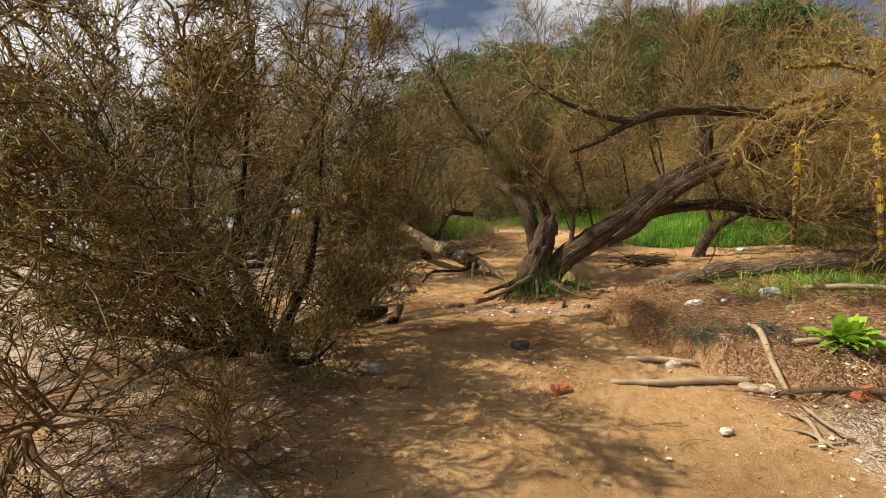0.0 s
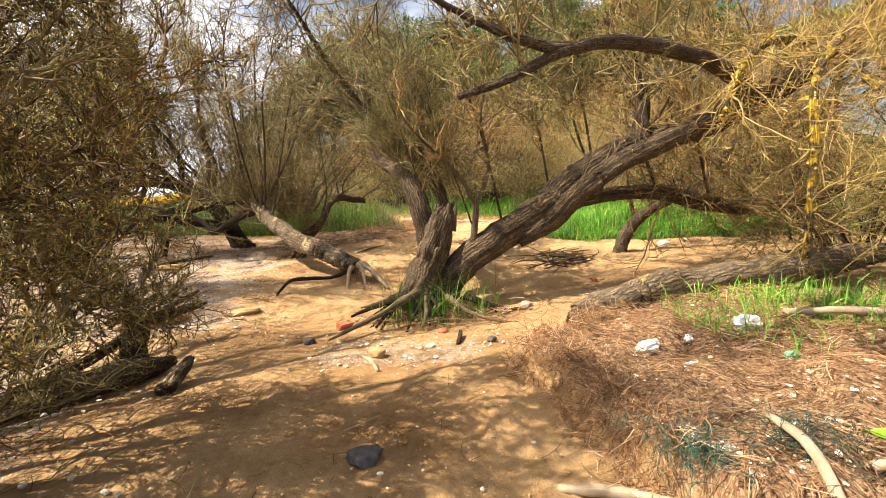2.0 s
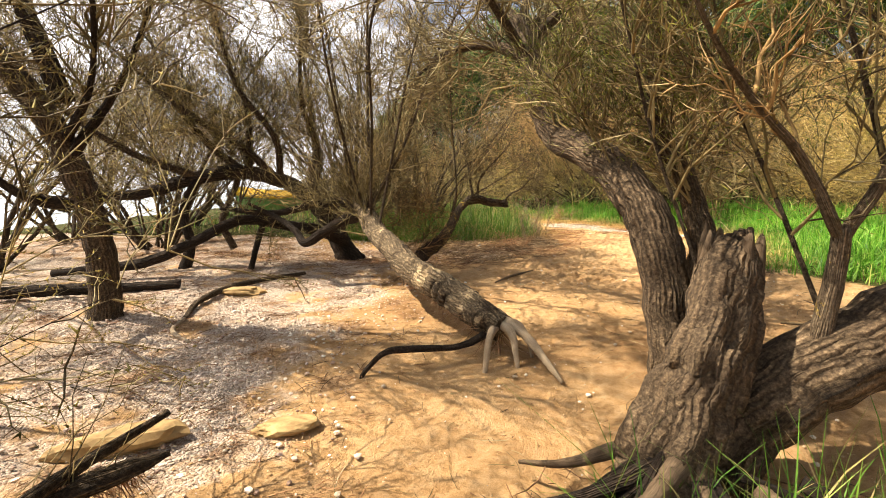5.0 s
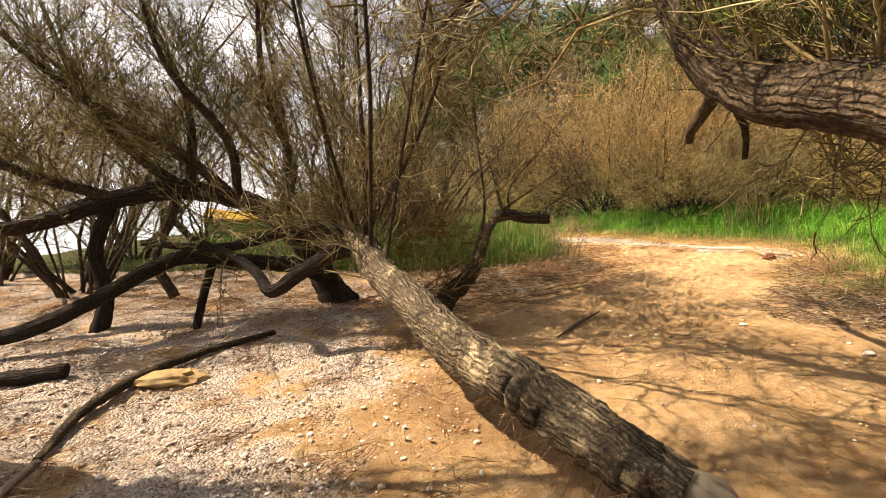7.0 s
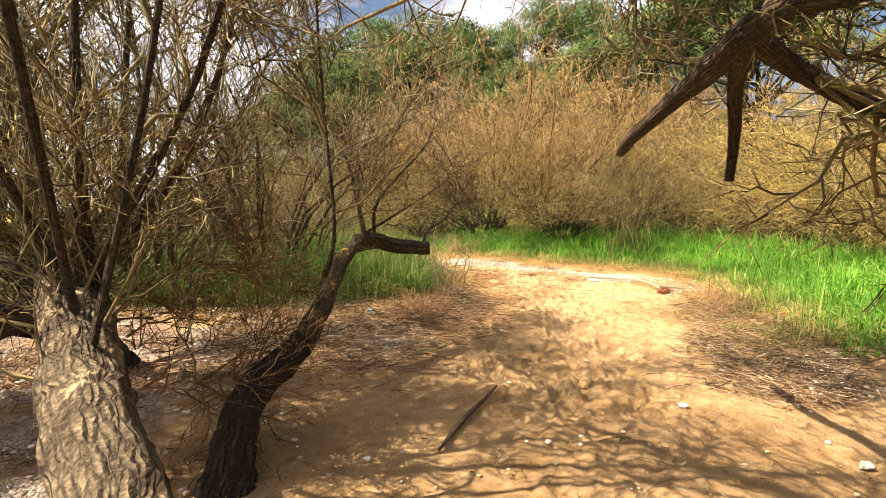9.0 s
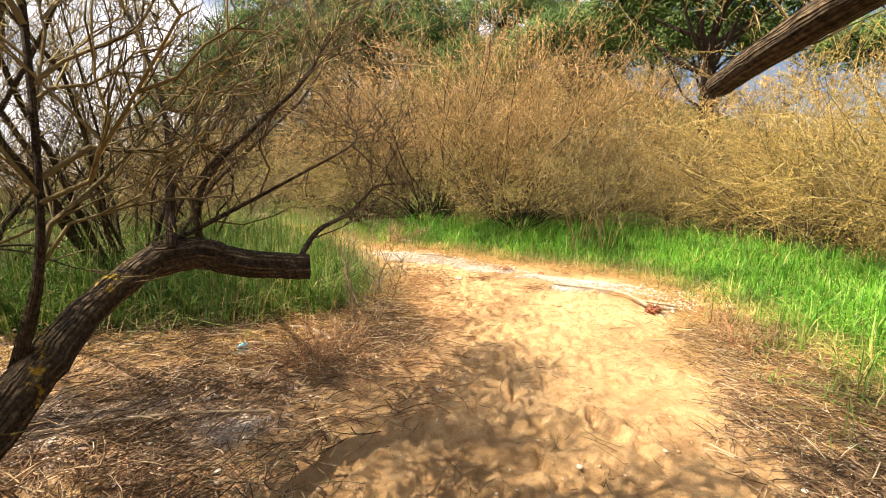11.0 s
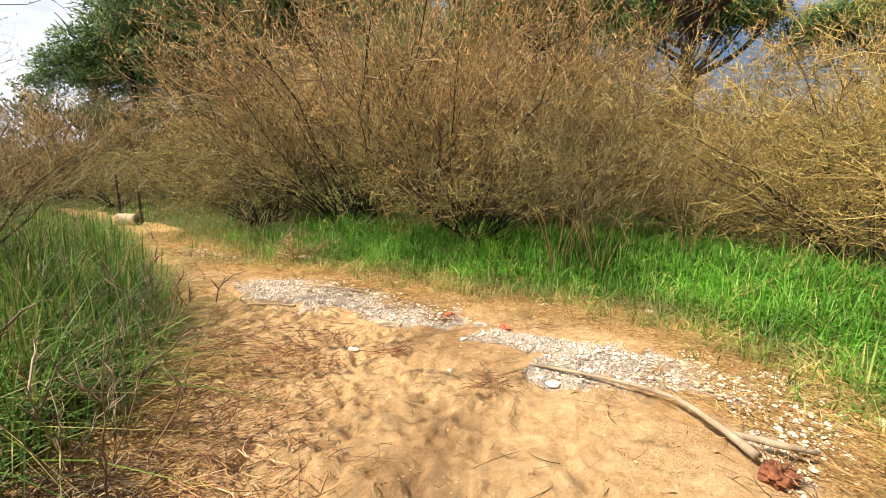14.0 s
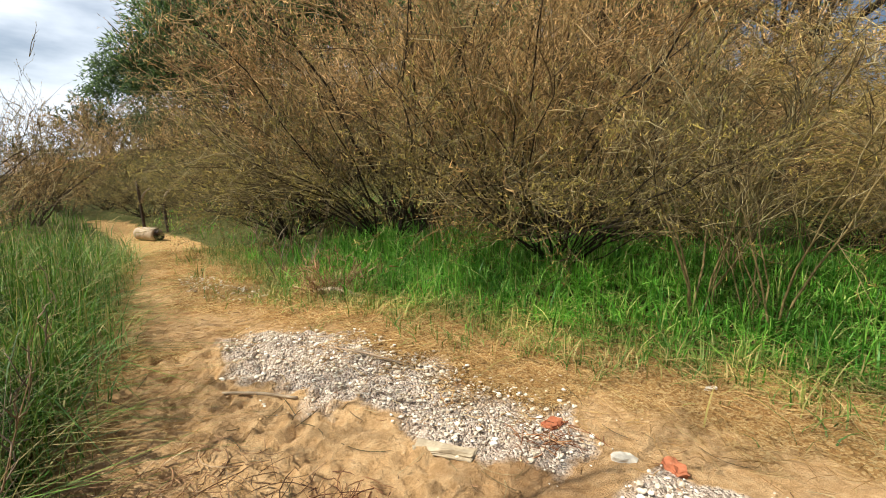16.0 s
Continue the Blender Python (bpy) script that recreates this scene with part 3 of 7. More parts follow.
M_GRAVEL_PINK = stony("pinkish_beach_gravel", [(0.0, (0.34, 0.23, 0.17)), (0.4, (0.54, 0.40, 0.31)), (0.8, (0.68, 0.55, 0.45)), (1.0, (0.82, 0.74, 0.64))], 30, 0.003, 0.8, True)
M_ROCK = stony("grey_limestone", [(0.3, (0.20, 0.17, 0.13)), (0.55, (0.36, 0.31, 0.24)), (0.75, (0.52, 0.47, 0.39))], 12, 0.012)
M_ROCK_DARK = stony("dark_slag_stone", [(0.3, (0.035, 0.032, 0.033)), (0.6, (0.10, 0.09, 0.09)), (0.8, (0.24, 0.22, 0.21))], 22, 0.008, 0.6)
M_ROCK_WHITE = stony("white_limestone", [(0.3, (0.48, 0.44, 0.37)), (0.6, (0.68, 0.64, 0.56)), (0.8, (0.80, 0.77, 0.71))], 18, 0.005)
M_ROCK_OCHRE = stony("ochre_sandstone", [(0.3, (0.26, 0.17, 0.075)), (0.6, (0.44, 0.31, 0.145)), (0.8, (0.55, 0.43, 0.25))], 10, 0.012)
M_ROOT_BALL = stony("rust_brown_root_ball", [(0.3, (0.10, 0.035, 0.02)), (0.6, (0.24, 0.09, 0.045)), (0.8, (0.36, 0.17, 0.09))], 30, 0.012)
M_BRICK = stony("worn_red_brick", [(0.3, (0.28, 0.085, 0.04)), (0.6, (0.43, 0.155, 0.075)), (0.8, (0.52, 0.28, 0.18))], 20, 0.006)
M_PLASTIC = stony("dirty_white_plastic", [(0.3, (0.60, 0.62, 0.62)), (0.7, (0.83, 0.84, 0.84))], 16, 0.004, 0.4)
M_BLUE = stony("pale_blue_plastic", [(0.3, (0.10, 0.36, 0.52)), (0.7, (0.30, 0.62, 0.75))], 16, 0.003, 0.35)
M_MINT = stony("mint_green_plastic", [(0.3, (0.12, 0.50, 0.26)), (0.7, (0.25, 0.68, 0.40))], 16, 0.003, 0.35)
M_NET = fibre("dark_green_netting", [(0.0, (0.008, 0.045, 0.035)), (1.0, (0.03, 0.11, 0.085))], 0.5, 0.4)
M_YELLOW = stony("yellow_tarpaulin", [(0.3, (0.62, 0.38, 0.015)), (0.7, (0.80, 0.54, 0.03))], 5, 0.01, 0.45)
M_HULL = stony("green_boat_paint", [(0.3, (0.09, 0.22, 0.06)), (0.7, (0.18, 0.34, 0.12))], 6, 0.003, 0.4)
M_RUSTY = stony("dark_weathered_post", [(0.3, (0.03, 0.022, 0.018)), (0.7, (0.10, 0.07, 0.05))], 20, 0.004)
M_WATER, n_, l_, p_ = nodes_of("lagoon_water", 0.18)
p_.inputs["Base Color"].default_value = (0.30, 0.36, 0.38, 1)
p_.inputs["Specular IOR Level"].default_value = 0.6
tcw = n_.new("ShaderNodeTexCoord")
bump_node(n_, l_, p_, noise_node(n_, l_, tcw.outputs["Object"], 2.2, 5).outputs[0], 0.12, 0.6)
M_PLANK = stony("bleached_plank", [(0.3, (0.30, 0.23, 0.15)), (0.6, (0.50, 0.42, 0.30)), (0.8, (0.62, 0.54, 0.42))], 16, 0.006)
M_CRUMB = stony("sand_crumbs", [(0.0, (0.30, 0.18, 0.08)), (0.5, (0.52, 0.34, 0.165)), (1.0, (0.72, 0.56, 0.36))], 30, 0.003, 0.9, True)

# ---- ground, water ----
def steps(lo, hi, d, far):
    a = np.arange(lo, hi + 1e-6, d)
    grow_, s, x = [], d, 0.0
    while x < far:
        s *= 1.16
        x += s
        grow_.append(x)
    g_ = np.array(grow_)
    return np.concatenate([lo - g_[::-1], a, hi + g_])


gx, gy = steps(-7.0, 10.0, 0.08, 420), steps(-1.5, 26.0, 0.08, 420)
gx = np.concatenate([gx[gx < 0.99], np.arange(1.0, 5.6, 0.03), gx[gx > 5.61]])
gy = np.concatenate([gy[gy < 11.99], np.arange(12.0, 21.0, 0.03), gy[gy > 21.01]])
GX, GY = np.meshgrid(gx, gy)
rg = gen(11)
near = sm(14, 9, np.abs(GX - 1.5)) * sm(34, 27, GY)
GZ = height(GX, GY)
TREAD = [(1.6, 12.0), (2.9, 15.0), (3.3, 17.5), (3.0, 19.5), (1.9, 22), (0.8, 26)]
tread = along(GX, GY, TREAD, 1.5)
GZ = GZ + near * (0.013 * wob(GX, GY, 0.62, 0.7) + 0.009 * wob(GX, GY, 0.27, 2.0) + 0.004 * rg.normal(0, 1, GX.shape)
                  + tread * (0.022 * wob(GX, GY, 0.33, 1.1) - 0.022 * np.abs(wob(GX, GY, 0.26, 3.0))))
# footprints trodden over one another along the path
for k in range(620):
    t_ = rg.uniform(12.2, 20.8)
    cx = float(np.interp(t_, [p[1] for p in TREAD], [p[0] for p in TREAD])) + rg.normal(0, 0.55)
    turn, size, deep = rg.normal(0.35, 0.5) + (math.pi if rg.random() < 0.4 else 0), rg.uniform(0.7, 1.15), rg.uniform(0.010, 0.030)
    i0, i1, j0, j1 = *np.searchsorted(gx, (cx - 0.26, cx + 0.26)), *np.searchsorted(gy, (t_ - 0.26, t_ + 0.26))
    dx, dy = GX[j0:j1, i0:i1] - cx, GY[j0:j1, i0:i1] - t_
    u, v = (dx * math.sin(turn) + dy * math.cos(turn)) / (0.13 * size), (dx * math.cos(turn) - dy * math.sin(turn)) / (0.052 * size)
    q = np.sqrt(u ** 2 + v ** 2)
    GZ[j0:j1, i0:i1] += 0.5 * deep * np.exp(-((q - 1.25) / 0.28) ** 2) * (1 + 0.6 * np.clip(u, -1, 1)) - deep * sm(1.15, 0.75, q) * (1 + 0.5 * np.clip(u, -1, 1))
GZ = GZ + near * 0.015 * gravel_at(GX, GY) * rg.random(GX.shape)
ny, nx = GX.shape
idx = np.arange(nx * ny).reshape(ny, nx)
ground = mesh_object("ground", np.stack([GX, GY, GZ], -1).reshape(-1, 3),
                     np.stack([idx[:-1, :-1], idx[:-1, 1:], idx[1:, 1:], idx[1:, :-1]], -1).reshape(-1, 4), None, (M_GROUND,))
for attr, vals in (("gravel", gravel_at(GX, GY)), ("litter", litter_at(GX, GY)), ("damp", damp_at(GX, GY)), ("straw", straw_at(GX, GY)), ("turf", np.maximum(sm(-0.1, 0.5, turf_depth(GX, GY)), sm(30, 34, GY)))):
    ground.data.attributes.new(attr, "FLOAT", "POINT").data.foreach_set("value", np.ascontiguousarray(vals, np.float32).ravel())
tagged(ground, "ochre sandy ground with gravel, needle litter and footprints", "ground", kind="structure")

wx, wy = np.meshgrid(np.linspace(-420, -15.5, 40), np.linspace(-300, 420, 40))
wi = np.arange(1600).reshape(40, 40)
water = mesh_object("water", np.stack([wx, wy, np.full_like(wx, -0.75)], -1).reshape(-1, 3),
                    np.stack([wi[:-1, :-1], wi[:-1, 1:], wi[1:, 1:], wi[1:, :-1]], -1).reshape(-1, 4), None, (M_WATER,))
tagged(water, "pale still lagoon water beyond the trees", "water", kind="structure")


def on(x, y, dz=0.0):
    return float(height(x, y)) + dz


# ---- stuff on the ground ----
ICO_V = np.array([(0, 0, -1), (.72, -.53, -.45), (-.28, -.85, -.45), (-.89, 0, -.45), (-.28, .85, -.45), (.72, .53, -.45),
                  (.28, -.85, .45), (-.72, -.53, .45), (-.72, .53, .45), (.28, .85, .45), (.89, 0, .45), (0, 0, 1.0)])
ICO_F = np.array([(0, 1, 2), (1, 0, 5), (0, 2, 3), (0, 3, 4), (0, 4, 5), (1, 5, 10), (2, 1, 6), (3, 2, 7), (4, 3, 8), (5, 4, 9),
                  (1, 10, 6), (2, 6, 7), (3, 7, 8), (4, 8, 9), (5, 9, 10), (6, 10, 11), (7, 6, 11), (8, 7, 11), (9, 8, 11), (10, 9, 11)])


def scatter(n, x0, x1, y0, y1, weight, g):
    """About n places in a box, as dense as weight(x, y) says."""
    x, y = g.uniform(x0, x1, n * 6), g.uniform(y0, y1, n * 6)
    keep = g.random(n * 6) < weight(x, y)
    return x[keep][:n], y[keep][:n]


def pebbles(name, x, y, smin, smax, mat, label, g):
    N = len(x)
    s = smin * (smax / smin) ** (g.random(N) ** 2.2)
    V = ICO_V[None] * (1 + g.normal(0, 0.13, (N, 12, 1))) * np.stack([s, s * g.uniform(0.6, 0.95, N), s * g.uniform(0.35, 0.65, N)], -1)[:, None, :]
    a = g.uniform(0, 6.28, N)
    c, sn = np.cos(a)[:, None], np.sin(a)[:, None]
    V = np.stack([V[..., 0] * c - V[..., 1] * sn, V[..., 0] * sn + V[..., 1] * c, V[..., 2]], -1)
    V = V + np.stack([x, y, height(x, y) + 0.012 + s * 0.12], -1)[:, None, :]
    T = (ICO_F[None] + (np.arange(N) * 12)[:, None, None]).reshape(-1, 3)
    return tagged(mesh_object(name, V.reshape(-1, 3), None, T, (mat,), None, False), label, "gravel", kind="stuff")


g = gen(21)
px, py = scatter(10500, -5.5, 1.2, 6.4, 16.5, lambda x, y: gravel_at(x, y) ** 1.3 * sm(-6, -2.5, x) * np.clip(0.6 + 0.6 * wob(x, y, 0.9), 0.05, 1), g)
pebbles("beach_gravel", px, py, 0.006, 0.027, M_GRAVEL_PINK, "pinkish shell gravel strewn over the sand", g)
px, py = scatter(11000, 1.0, 7.2, 12.0, 25.0, lambda x, y: gravel_at(x, y) ** 2.2, g)
pebbles("white_gravel", px, py, 0.006, 0.025, M_GRAVEL, "patches of pale limestone gravel along the path", g)
px, py = scatter(2800, -1.5, 4.5, 0.8, 13.5, lambda x, y: 0.04 + 0.25 * np.maximum(0, wob(x, y, 1.9)) ** 2 + gravel_at(x, y) + 0.25 * litter_at(x, y), g)
pebbles("loose_pebbles", px, py, 0.006, 0.026, M_GRAVEL, "loose pale pebbles scattered on the sand", g)


def lying(n, x0, x1, y0, y1, weight, lmin, lmax, r, lift, g, K=4, curl=0.35):
    x, y = scatter(n, x0, x1, y0, y1, weight, g)
    N = len(x)
    a = g.uniform(0, 6.28, N)
    L = g.uniform(lmin, lmax, N)
    s = np.linspace(-0.5, 0.5, K)
    d = np.stack([np.cos(a), np.sin(a), np.zeros(N)], -1)
    side = np.stack([-np.sin(a), np.cos(a), np.zeros(N)], -1) * g.normal(0, curl, N)[:, None]
    P = np.stack([x, y, np.zeros(N)], -1)[:, None] + (d[:, None] * s[None, :, None] + side[:, None] * (s ** 2)[None, :, None]) * L[:, None, None]
    P[..., 2] = height(P[..., 0], P[..., 1]) + 0.008 + g.random(N)[:, None] * lift + s[None] * L[:, None] * g.normal(0, 0.14, N)[:, None] * (lift > 0.015)
    return P, np.full((N, K), r) * g.uniform(0.5, 1.3, N)[:, None]


P, R = lying(9500, 1.8, 5.2, 2.0, 7.2, litter_at, 0.05, 0.20, 0.0022, 0.07, g)
tagged(strand_object("needle_litter", [strands(P, R)], M_NEEDLE), "rust-brown needle litter heaped on the eroded bank", "litter", kind="stuff")
P, R = lying(4200, -4.0, 0.3, 1.0, 7.0, litter_at, 0.06, 0.25, 0.0025, 0.05, g)
PD, RD = lying(5000, -1.2, 2.2, 13.2, 16.8, litter_at, 0.06, 0.30, 0.0034, 0.09, g)
P4, R4 = lying(3800, 2.8, 6.0, 12.0, 15.2, litter_at, 0.05, 0.3, 0.0034, 0.05, g)
P3, R3 = lying(4000, -5.0, 0.6, 7.0, 14.0, litter_at, 0.04, 0.22, 0.0028, 0.03, g)
tagged(strand_object("twig_litter", [strands(P, R), strands(P3, R3)], M_NEEDLE), "dark broken twigs and needles under the bushes", "litter", kind="stuff")
# Brown litter whose colour includes the shade of the twigs above.
tagged(strand_object("shade_toned_litter", [strands(PD, RD), strands(P4, R4)], M_SHADE_BROWN), "brown grass and twigs before the verge, darkened for the twigs' shade", "litter", kind="stuff")
P, R = lying(24000, 0.4, 9.5, 13.0, 26.0, lambda x, y: straw_at(x, y), 0.05, 0.22, 0.0020, 0.07, g)
tagged(strand_object("dry_thatch", [strands(P, R)], M_STRAW), "straw-coloured dead grass along the path edge", "dry grass", kind="stuff")
P, R = lying(1300, -1.2, 5.2, 1.0, 20.0, lambda x, y: 0.15 + 0.5 * np.maximum(0, wob(x, y, 1.6)), 0.05, 0.34, 0.0024, 0.012, g, 6, 0.4)
P2, R2 = lying(380, 1.4, 5.6, 12.0, 22.0, lambda x, y: 0.3 + 0.3 * wob(x, y, 1.5), 0.05, 0.30, 0.0020, 0.010, g, 6, 0.5)
tagged(strand_object("fallen_twigs", [strands(P, R), strands(P2, R2)], M_TWIG), "thin fallen twigs lying about on the sand", "twigs", kind="stuff")
P, R = lying(4500, -1.5, 5.4, 0.8, 22.0, lambda x, y: 0.12 + 0.7 * np.maximum(0, wob(x, y, 1.1, 2.0)) ** 2, 0.012, 0.06, 0.0028, 0.004, g, 3, 0.3)
P2, R2 = lying(1500, 0.8, 3.4, 13.0, 20.0, lambda x, y: along(x, y, [(1.6, 14.4), (2.1, 15.6), (2.5, 17.0), (2.55, 18.5)], 0.7), 0.06, 0.34, 0.0030, 0.03, g, 6, 0.5)
tagged(strand_object("brown_debris", [strands(P, R), strands(P2, R2)], M_NEEDLE), "small brown twig bits and needles on the sand", "debris", kind="stuff")
CLUMPS = [(3.25, 18.43), (3.65, 17.87), (3.09, 17.8), (4.13, 16.98), (2.82, 18.06), (4.45, 18.58)]
clump = lambda x, y: np.max([bell(x, y, cx, cy, 0.17, 0.10) for cx, cy in CLUMPS], axis=0)
P, R = lying(1100, 2.6, 4.8, 16.6, 18.9, clump, 0.05, 0.18, 0.0028, 0.07, g)
tagged(strand_object("needle_clumps", [strands(P, R)], M_RUST), "flat reddish-brown clumps of dead needles on the path", "litter", kind="stuff")
px, py = scatter(9000, -1.2, 5.4, 1.0, 20.0, lambda x, y: 0.25 + 0.5 * np.maximum(0, wob(x, y, 1.4, 1.0)), g)
pebbles("sand_crumbs", px, py, 0.003, 0.013, M_CRUMB, "small crumbs of ochre sand and grit on the path", g)


def ribbons(P, W, side):
    """Flat tapering blades. P: blades x points x 3, W: blades x points half widths, side: blades x 3."""
    N, K, _ = P.shape
    V = np.stack([P - side[:, None] * W[..., None], P + side[:, None] * W[..., None]], 2).reshape(N, K * 2, 3)
    k = np.arange(K - 1) * 2
    q = np.stack([k, k + 1, k + 3, k + 2], 1)
    Q = (q[None] + (np.arange(N) * K * 2)[:, None, None]).reshape(-1, 4)
    uv = np.zeros((N * K * 2, 2))
    return V.reshape(-1, 3), Q, np.zeros((0, 3), int), uv


def blades(x, y, hmin, hmax, w, lean, g, K=4):
    N = len(x)
    a = g.uniform(0, 6.28, N)
    h = g.uniform(hmin, hmax, N) * np.clip(1 + 0.40 * wob(x, y, 0.7, 1.5) + 0.45 * wob(x, y, 0.31, 0.6), 0.3, 2)
    out = np.stack([np.cos(a), np.sin(a), np.zeros(N)], -1) * (g.random(N) ** 1.2 * lean)[:, None]
    s = np.linspace(0, 1, K)
    P = np.stack([x, y, height(x, y)], -1)[:, None] + out[:, None] * (s ** 2)[None, :, None] * h[:, None, None]
    P[..., 2] += s[None] * h[:, None] * (1 - 0.35 * (np.linalg.norm(out, axis=-1)[:, None] * s[None]))
    W = w * g.uniform(0.6, 1.3, N)[:, None] * (1 - s ** 2)[None] + 0.0004
    b = a + g.normal(1.57, 0.5, N)
    return ribbons(P, W, np.stack([np.cos(b), np.sin(b), np.zeros(N)], -1))


def right_turf(x, y):
    return np.minimum(sm(0.0, 0.7, -side_of(x, y, RIGHT_VERGE) + 0.30 * wob(x, y, 1.1, 0.9) + 0.18 * wob(x, y, 0.45)), 1) * (0.75 + 0.25 * wob(x, y, 1.3))


def left_turf(x, y):
    return np.minimum(sm(0.0, 0.5, -side_of(x, y, LEFT_VERGE)), 1)


bx, by = scatter(32000, 2.0, 11.5, 11.5, 24.5, lambda x, y: right_turf(x, y) * sm(4.2, 1.0, -side_of(x, y, RIGHT_VERGE)), g)
fx, fy = scatter(5000, -1, 15, 9, 34, right_turf, g)
tagged(strand_object("grass_strip", [blades(bx, by, 0.08, 0.40, 0.0075, 2.2, g), blades(fx, fy, 0.10, 0.32, 0.010, 1.8, g)], M_GRASS),
       "lush bright green grass below the thicket", "grass", kind="stuff")
bx, by = scatter(22000, -3.0, 2.6, 16.2, 25.0, lambda x, y: left_turf(x, y) * sm(4.0, 0.6, -side_of(x, y, LEFT_VERGE)), g)
fx, fy = scatter(3000, -9, 1.5, 16.5, 38, left_turf, g)
tagged(strand_object("verge_grass", [blades(bx, by, 0.16, 0.70, 0.0055, 2.0, g), blades(fx, fy, 0.2, 0.5, 0.009, 1.4, g)], M_GRASS_DULL),
       "tall coarse green verge grass leaning over the path", "grass", kind="stuff")
bx, by = scatter(1300, 3.3, 6.2, 3.9, 7.4, lambda x, y: np.maximum(bell(x, y, 3.6, 5.2, 0.35, 0.35), bell(x, y, 4.8, 5.6, 0.8, 0.7)), g)
tagged(strand_object("bank_grass", [blades(bx, by, 0.08, 0.27, 0.005, 1.9, g)], M_GRASS), "fresh grass tufts on the littered bank", "grass", kind="stuff")
bx, by = scatter(17000, 1.0, 9.5, 13.0, 26.0, lambda x, y: sm(-1.2, 0.2, -side_of(x, y, RIGHT_VERGE) + 0.40 * wob(x, y, 0.8)) ** 2.5 * sm(0.9, 0.2, -side_of(x, y, RIGHT_VERGE)), g)
tagged(strand_object("sparse_grass", [blades(bx, by, 0.05, 0.28, 0.0052, 2.6, g)], M_GRASS_MIXED), "sparse short grass among dry straw", "grass", kind="stuff")

bx, by = scatter(2000, -1.5, 2.4, 15.8, 26.0, lambda x, y: sm(-0.15, 0.15, -side_of(x, y, LEFT_VERGE)) * sm(1.6, 0.3, -side_of(x, y, LEFT_VERGE)) * (0.6 + 0.4 * wob(x, y, 0.9)), g)
tagged(strand_object("dead_stems", [blades(bx, by, 0.20, 0.75, 0.0042, 2.4, g, 5)], M_GRASS_MIXED), "dead brown grass stems hanging out of the verge", "dry grass", kind="stuff")
P, R = lying(130, 3.3, 5.2, 8.9, 10.3, lambda x, y: bell(x, y, 4.2, 9.6, 0.45, 0.3), 0.2, 0.7, 0.009, 0.20, g, 6, 0.7)
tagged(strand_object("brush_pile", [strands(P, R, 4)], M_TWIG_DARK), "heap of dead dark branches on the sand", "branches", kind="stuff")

# ---- trees with explicit limbs ----
def lines(ctrls, K=14):
    P, R = zip(*[spline(c, K) for c in ctrls])
    return np.array(P), np.array(R)


def crown(tree, ctrls, seed, n1, n2, n3, n4, l1=1.1, l2=0.55, l3=0.25, l4=0.05, lift=0.25, mat=None, leaf=None, t0=0.25, margin=0.7, r1=0.012, name="crown", leaf_r=0.0035, spread=0.6):
    """A crown of ever finer shoots on the given limbs: branchlets, twigs and scale leaves."""
    g = gen(seed)
    P0, R0 = lines(ctrls)
    P1, R1 = off_path(*grow(P0, R0, n1, l1, spread, lift, 6, r1, g, t0), margin)
    P2, R2 = off_path(*grow(P1, R1, n2, l2, 0.5, 0.12, 5, r1 * 0.52, g, 0.2), margin)
    P3, R3 = off_path(*grow(P2, R2, n3, l3, 0.45, 0.1, 3, r1 * 0.30, g, 0.25), margin)
    for k in range(len(P1)):
        strand_object("branch", [strands(P1[k:k + 1], R1[k:k + 1], 5)], mat or M_TWIG, tree)
    tagged(strand_object(name, [strands(P2, R2), strands(P3, R3)], mat or M_TWIG, tree), kind="stuff")
    if n4:
        P4, R4 = off_path(*grow(P3, R3, n4, l4, 0.65, 0.15, 2, leaf_r, g, 0.3), margin)
        R4[:] = leaf_r * g.uniform(0.6, 1.2, len(R4))[:, None]
        tagged(strand_object("foliage", [strands(P4, R4)], leaf or M_LEAF_OLIVE, tree), kind="stuff")


def taller(c, f=0.55):
    """The limb with what is above 1.5 m drawn upwards."""
    return [(x + 0.10 * math.sin(5 * z + 3 * y), y + 0.08 * math.sin(4 * z + 2 * x), z + f * max(0.0, z - 1.5), r * (0.62 if i else 1.0)) for i, (x, y, z, r) in enumerate(c)]


# leaning tree: a broken stump and a great limb from one stool
lean = thing("leaning_tamarisk_tree", (1.75, 7.75, on(1.75, 7.75)), "old tamarisk with a broken stump and a long leaning furrowed trunk", "tree")
LEAN_MAIN = [(1.72, 7.82, -0.05, 0.30), (1.98, 7.80, 0.34, 0.25), (2.59, 7.75, 0.73, 0.235), (3.15, 7.70, 1.10, 0.225), (3.60, 7.60, 1.50, 0.205),
             (4.15, 7.50, 1.80, 0.185), (4.87, 7.20, 1.97, 0.17), (5.08, 6.80, 2.13, 0.15), (5.14, 6.30, 2.28, 0.11), (5.05, 5.80, 2.50, 0.085)]
LEAN_TWIN = [(2.75, 7.66, 0.66, 0.12), (3.10, 7.58, 0.87, 0.165), (3.32, 7.48, 1.12, 0.17), (3.62, 7.40, 1.40, 0.175), (3.92, 7.30, 1.60, 0.175), (4.30, 7.10, 1.80, 0.17), (4.9, 6.7, 2.15, 0.14), (5.6, 6.3, 2.7, 0.10), (6.1, 6.0, 3.3, 0.06)]
LEAN_BEAM = [(3.00, 7.80, 0.92, 0.12), (3.40, 7.85, 1.06, 0.12), (4.07, 7.90, 1.19, 0.118), (4.83, 7.88, 1.21, 0.122), (5.55, 7.80, 1.02, 0.13), (6.49, 7.60, 0.95, 0.12), (7.4, 7.4, 1.2, 0.08)]
